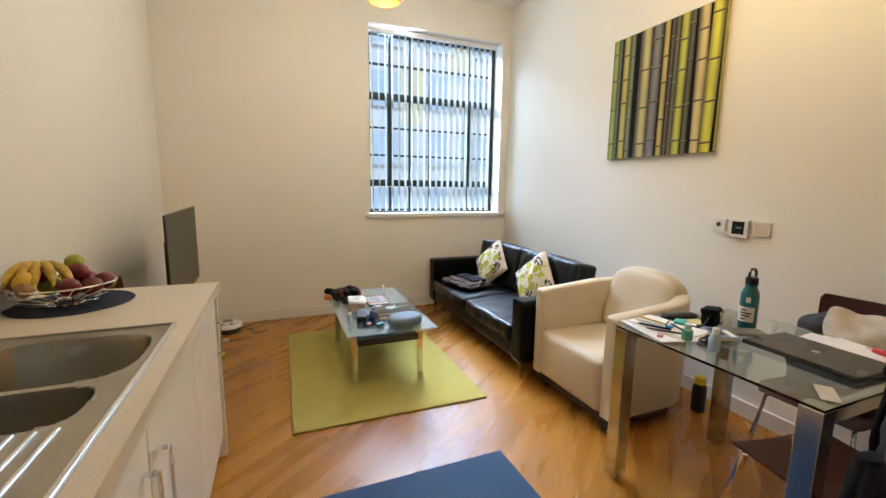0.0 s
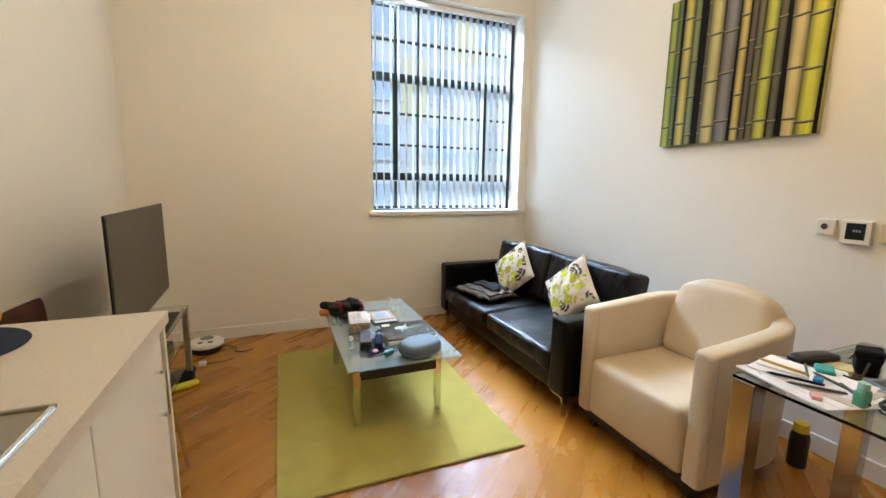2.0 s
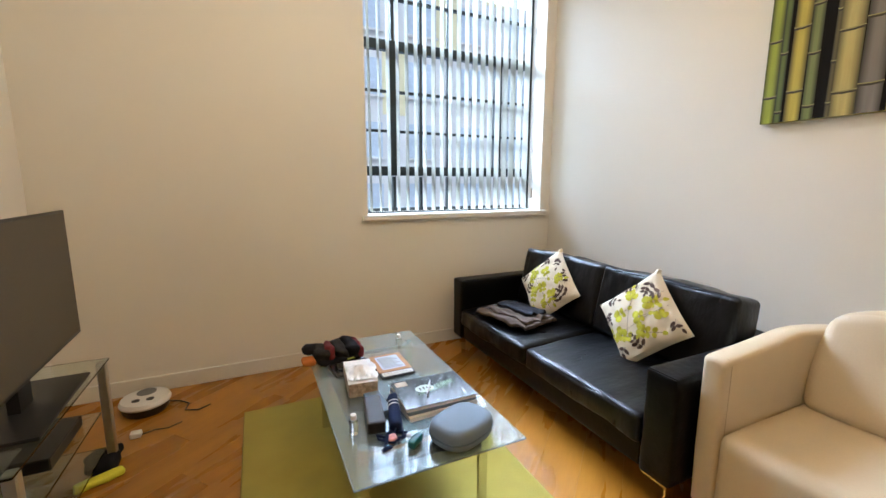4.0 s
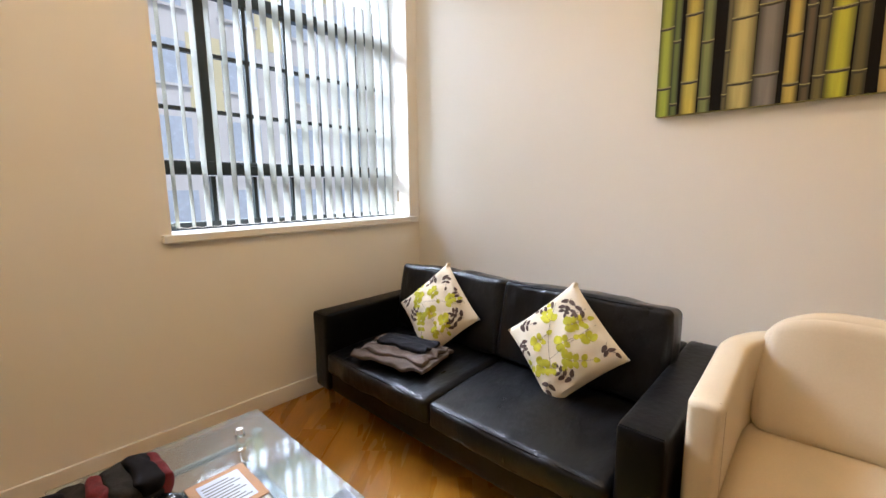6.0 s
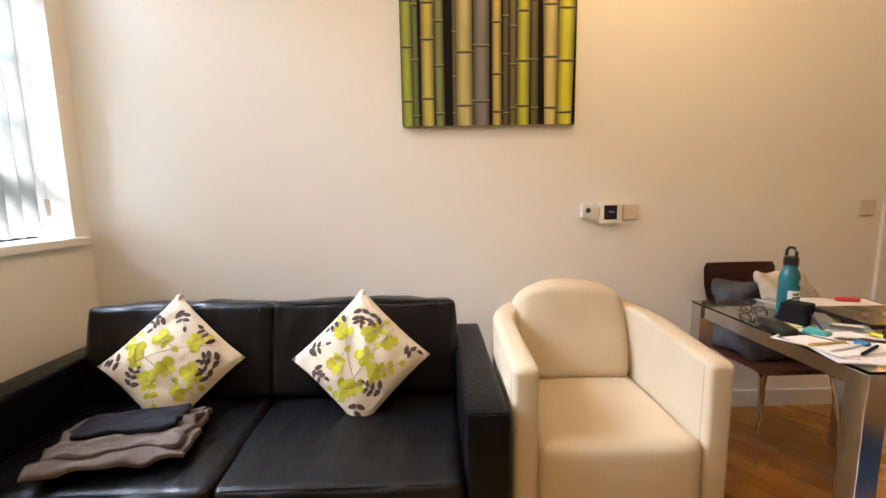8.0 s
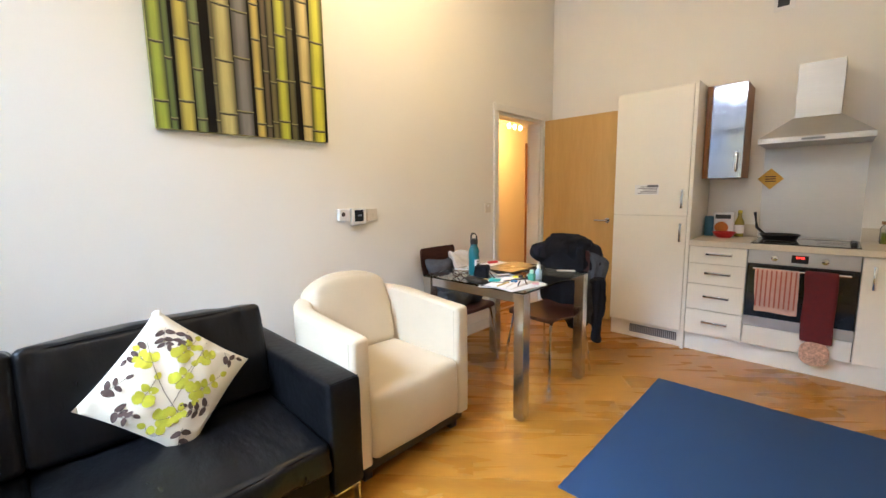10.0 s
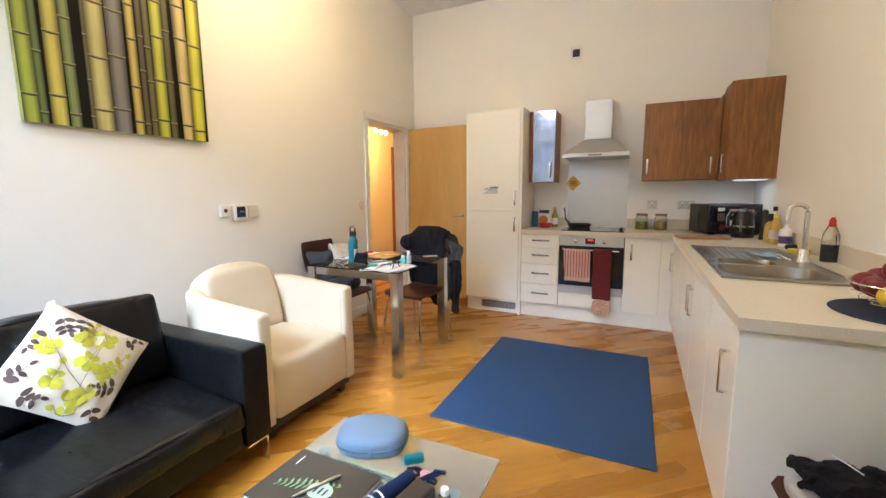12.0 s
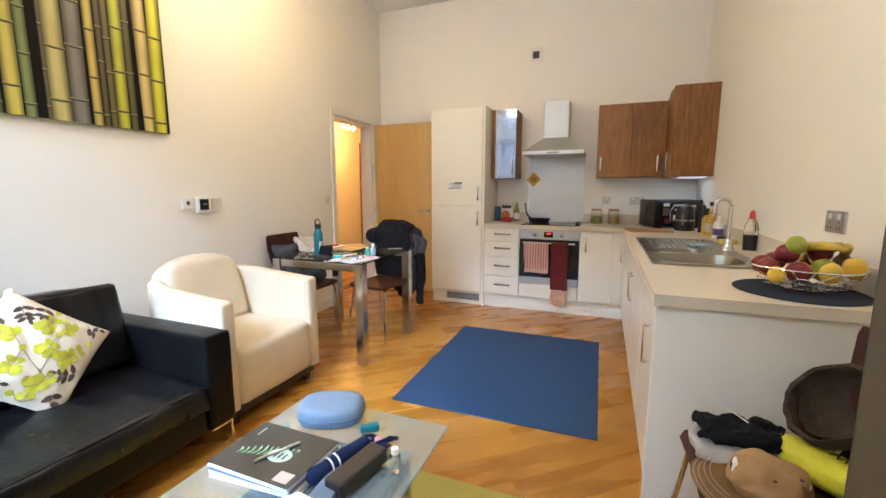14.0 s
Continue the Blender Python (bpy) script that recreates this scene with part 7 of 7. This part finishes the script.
bm = blob(B(), -0.105, -0.075, 0.0, 0.110, 0.06, 0.040, 0.010, rough=0.026, scale=14, seed=71, cuts=30)
for v in bm.verts:
    v.co += 0.016 * noise.noise_vector(v.co * 34) + 0.007 * noise.noise_vector(v.co * 80)
part("body", bm, CLOTHBLK, shirt, smooth=True)
part("drawstring", tube(B(), [(0.03, -0.05, 0.062), (0.01, -0.015, 0.066), (-0.015, 0.02, 0.064)], 0.002, 5), PAPER, shirt, "white drawstring", smooth=True)
solo("grey_shirt", blob(B(), -0.11, -0.075, 0.0, 0.125, 0.085, 0.05, 0.02, rough=0.022, scale=12, seed=73, cuts=18), mat("light_grey_cotton", (0.38, 0.37, 0.36), 0.92, var=0.15, vs=20, bump=0.4), pose(-0.305, 2.465, 0.458), "light grey folded shirt under the black one", "clothes", smooth=True)
bag = thing("neon_bag", pose(-0.480, 2.535, 0.468, 0, 0, 122), "neon yellow nylon bag with dark lettering", "bag")
bm = blob(B(), -0.115, -0.050, 0.0, 0.115, 0.050, 0.085, 0.040, puff=0.006, rough=0.022, scale=11, seed=81, cuts=18)
for v in bm.verts:
    v.co += 0.004 * noise.noise_vector(v.co * 45)
ztop = max(v.co.z for v in bm.verts if abs(v.co.x - 0.045) < 0.04 and abs(v.co.y - 0.012) < 0.025)
part("body", bm, NEON, bag, smooth=True)
fc = bpy.data.curves.new("letters", "FONT")
fc.body, fc.size, fc.extrude, fc.align_x, fc.align_y = "T.W.", 0.042, 0.0006, "CENTER", "CENTER"
tob = new("letters", fc)
tob.parent, tob.matrix_basis = bag, pose(0.045, 0.012, ztop + 0.0008, 0, 0, 180)
fc.materials.append(BLACK)
beanie = thing("felt_hat", pose(-0.575, 2.44, 0.605, -26, 40, 0) @ Matrix.Diagonal((0.86, 0.72, 0.72, 1)), "upturned brown fleece hat with a dark red outside", "hat")
FLEECE = mat("brown_grey_fleece", (0.070, 0.052, 0.038), 0.95, var=0.45, vs=14, bump=0.6, bs=160, Specular_IOR_Level=0.1)
MAROON = mat("maroon_felt", (0.085, 0.014, 0.012), 0.95, var=0.4, vs=12, bump=0.4, bs=200, Specular_IOR_Level=0.1)


def crumple(bm, amount):
    for v in bm.verts:
        v.co += amount * noise.noise_vector(v.co * 9 + Vector((3, 1, 7))) + 0.45 * amount * noise.noise_vector(v.co * 24) + 0.2 * amount * noise.noise_vector(v.co * 60)
    return bm


part("crown", crumple(lathe(B(), [(0, 0.0), (0.06, 0.004), (0.105, 0.03), (0.128, 0.075), (0.135, 0.115), (0.128, 0.115), (0.12, 0.075), (0.10, 0.04), (0.055, 0.016), (0, 0.012)], 72), 0.014), MAROON, beanie, "dark red felt outside", smooth=True)
part("brim", crumple(lathe(B(), [(0.128, 0.100), (0.146, 0.098), (0.156, 0.125), (0.158, 0.160), (0.150, 0.176), (0.140, 0.170), (0.136, 0.140), (0.128, 0.100)], 84), 0.016), FLEECE, beanie, "turned-up brown fleece brim", smooth=True)
part("lining", crumple(lathe(B(), [(0, 0.030), (0.05, 0.032), (0.09, 0.055), (0.112, 0.09), (0.122, 0.13), (0.120, 0.135), (0.105, 0.09), (0.085, 0.062), (0.05, 0.04), (0, 0.036)], 60), 0.014), FLEECE, beanie, "brown fleece lining", smooth=True)

# ---- street outside the window ----
ground = fixed("ground", boxes((-400, YW + 0.31, -1.3, 400, 900, -1.0)), mat("grey_street_asphalt", (0.13, 0.13, 0.14), 0.9, var=0.2, vs=0.5, bump=0.2), "grey asphalt street outside the window", "ground")
STUCCO = mat("pale_render_facade", (0.72, 0.70, 0.66), 0.85, var=0.06, vs=0.4, bump=0.05)
YPANEL = mat("yellow_facade_panel", (0.78, 0.70, 0.42), 0.6, var=0.05, vs=0.6)
fac = thing("apartment_building", pose(6.0, 22.0, -1.0), "pale apartment block with yellow panels across the street", "building")
part("wall", boxes((-22, 0, 0, 22, 8, 15.5)), STUCCO, fac)
part("roof", boxes((-22.3, -0.3, 15.52, 22.3, 8.3, 15.9)), GREYPL, fac)
FGLASS = mat("far_window_glass", (0.56, 0.62, 0.68), 0.25, bump=0)
for i in range(15):
    for j in range(5):
        x, z = -20.5 + i * 2.9, 0.6 + j * 3.0
        w_ = part("window", boxes((x - 0.75, -0.06, z, x + 0.75, -0.01, z + 1.7)), FGLASS, fac)
        part("sill", boxes((x - 0.85, -0.16, z - 0.1, x + 0.85, -0.061, z - 0.01)), STUCCO, w_)
        if (i * 3 + j * 2) % 5 == 0 and j > 0:
            part("panel", boxes((x + 0.80, -0.05, z - 0.9, x + 2.1, -0.01, z + 2.1)), YPANEL, fac, "yellow panel")


def parked_car(m, col, label):
    car = thing("car", m, label, "car", "cars parked in the street")
    paint = mat("car_paint", col, 0.25, 0.1, var=0.03, bump=0, Coat_Weight=0.6)
    bm = B()
    prof = [(-2.1, 0.35), (-2.15, 0.65), (-2.0, 0.92), (-1.3, 1.0), (-0.75, 1.40), (0.75, 1.43), (1.4, 1.02), (2.0, 0.92), (2.15, 0.60), (2.1, 0.35)]
    a = [bm.verts.new((x, -0.85 if z < 1.1 else -0.66, z)) for x, z in prof]
    c = [bm.verts.new((x, 0.85 if z < 1.1 else 0.66, z)) for x, z in prof]
    for k in range(len(prof)):
        k2 = (k + 1) % len(prof)
        bm.faces.new((a[k], a[k2], c[k2], c[k]))
    bm.faces.new(a)
    bm.faces.new(c[::-1])
    bmesh.ops.bevel(bm, geom=bm.edges[:], offset=0.06, segments=2, profile=0.5, affect="EDGES")
    part("body", bm, paint, car, smooth=True)
    part("side_window", boxes((-0.95, -0.80, 1.04, 0.95, -0.76, 1.32), b=0.02), OVENGLASS, car)
    for x in (-1.35, 1.35):
        wh = part("wheel", lathe(B(), [(0, -0.1), (0.22, -0.1), (0.31, -0.09), (0.33, 0), (0.31, 0.09), (0.22, 0.1), (0, 0.1)], 22), BLACK, car, smooth=True, at=pose(x, -0.80, 0.33, 90))
        part("rim", lathe(B(), [(0, 0.105), (0.20, 0.103), (0.20, 0.10)], 18), STEEL, wh, smooth=True)
    return car


parked_car(pose(1.5, 11.0, -1.0, 0, 0, 4), (0.55, 0.56, 0.58), "silver car parked in the street outside")
parked_car(pose(6.6, 11.3, -1.0, 0, 0, 2), (0.06, 0.20, 0.42), "blue car parked in the street outside")

# ---- floor planks, laid diagonally ----
def clip(poly, axis, limit, keep_less):
    out = []
    for k, p in enumerate(poly):
        q = poly[(k + 1) % len(poly)]
        inp, inq = ((p[axis] <= limit) == keep_less), ((q[axis] <= limit) == keep_less)
        if inp:
            out.append(p)
        if inp != inq:
            t_ = (limit - p[axis]) / (q[axis] - p[axis])
            out.append((p[0] + t_ * (q[0] - p[0]), p[1] + t_ * (q[1] - p[1])))
    return out


PW, PL, PA = 0.185, 1.25, radians(-50)
ca, sa = math.cos(PA), math.sin(PA)
for i in range(-40, 41):
    for j in range(-8, 9):
        u0, v0 = i * PW, j * PL + (i * 0.43 % 1) * PL
        g = 0.0003
        quad = [(u, v) for u, v in ((u0 + g, v0 + g), (u0 + PW - g, v0 + g), (u0 + PW - g, v0 + PL - g), (u0 + g, v0 + PL - g))]
        cx, cy = (1.06 + (u0 + PW / 2) * ca - (v0 + PL / 2) * sa, 1.8 + (u0 + PW / 2) * sa + (v0 + PL / 2) * ca)
        poly = [(1.06 + u * ca - v * sa, 1.8 + u * sa + v * ca) for u, v in quad]
        for axis, lim, less in ((0, XL, False), (0, XR + 0.145, True), (1, YB, False), (1, YW, True)):
            poly = clip(poly, axis, lim, less) if poly else poly
        if len(poly) < 3:
            continue
        area = abs(sum(poly[k][0] * poly[(k + 1) % len(poly)][1] - poly[(k + 1) % len(poly)][0] * poly[k][1] for k in range(len(poly)))) / 2
        if area < 0.002:
            continue
        bm = B()
        loc = [((x - cx) * ca + (y - cy) * sa, -(x - cx) * sa + (y - cy) * ca) for x, y in poly]
        tp = [bm.verts.new((x, y, 0.0)) for x, y in loc]
        bt_ = [bm.verts.new((x, y, -0.0115)) for x, y in loc]
        bm.faces.new(tp)
        for k in range(len(tp)):
            bm.faces.new((tp[k], bt_[k], bt_[(k + 1) % len(tp)], tp[(k + 1) % len(tp)]))
        part("plank", bm, OAK, floor, at=pose(cx, cy, 0, 0, 0, math.degrees(PA)))
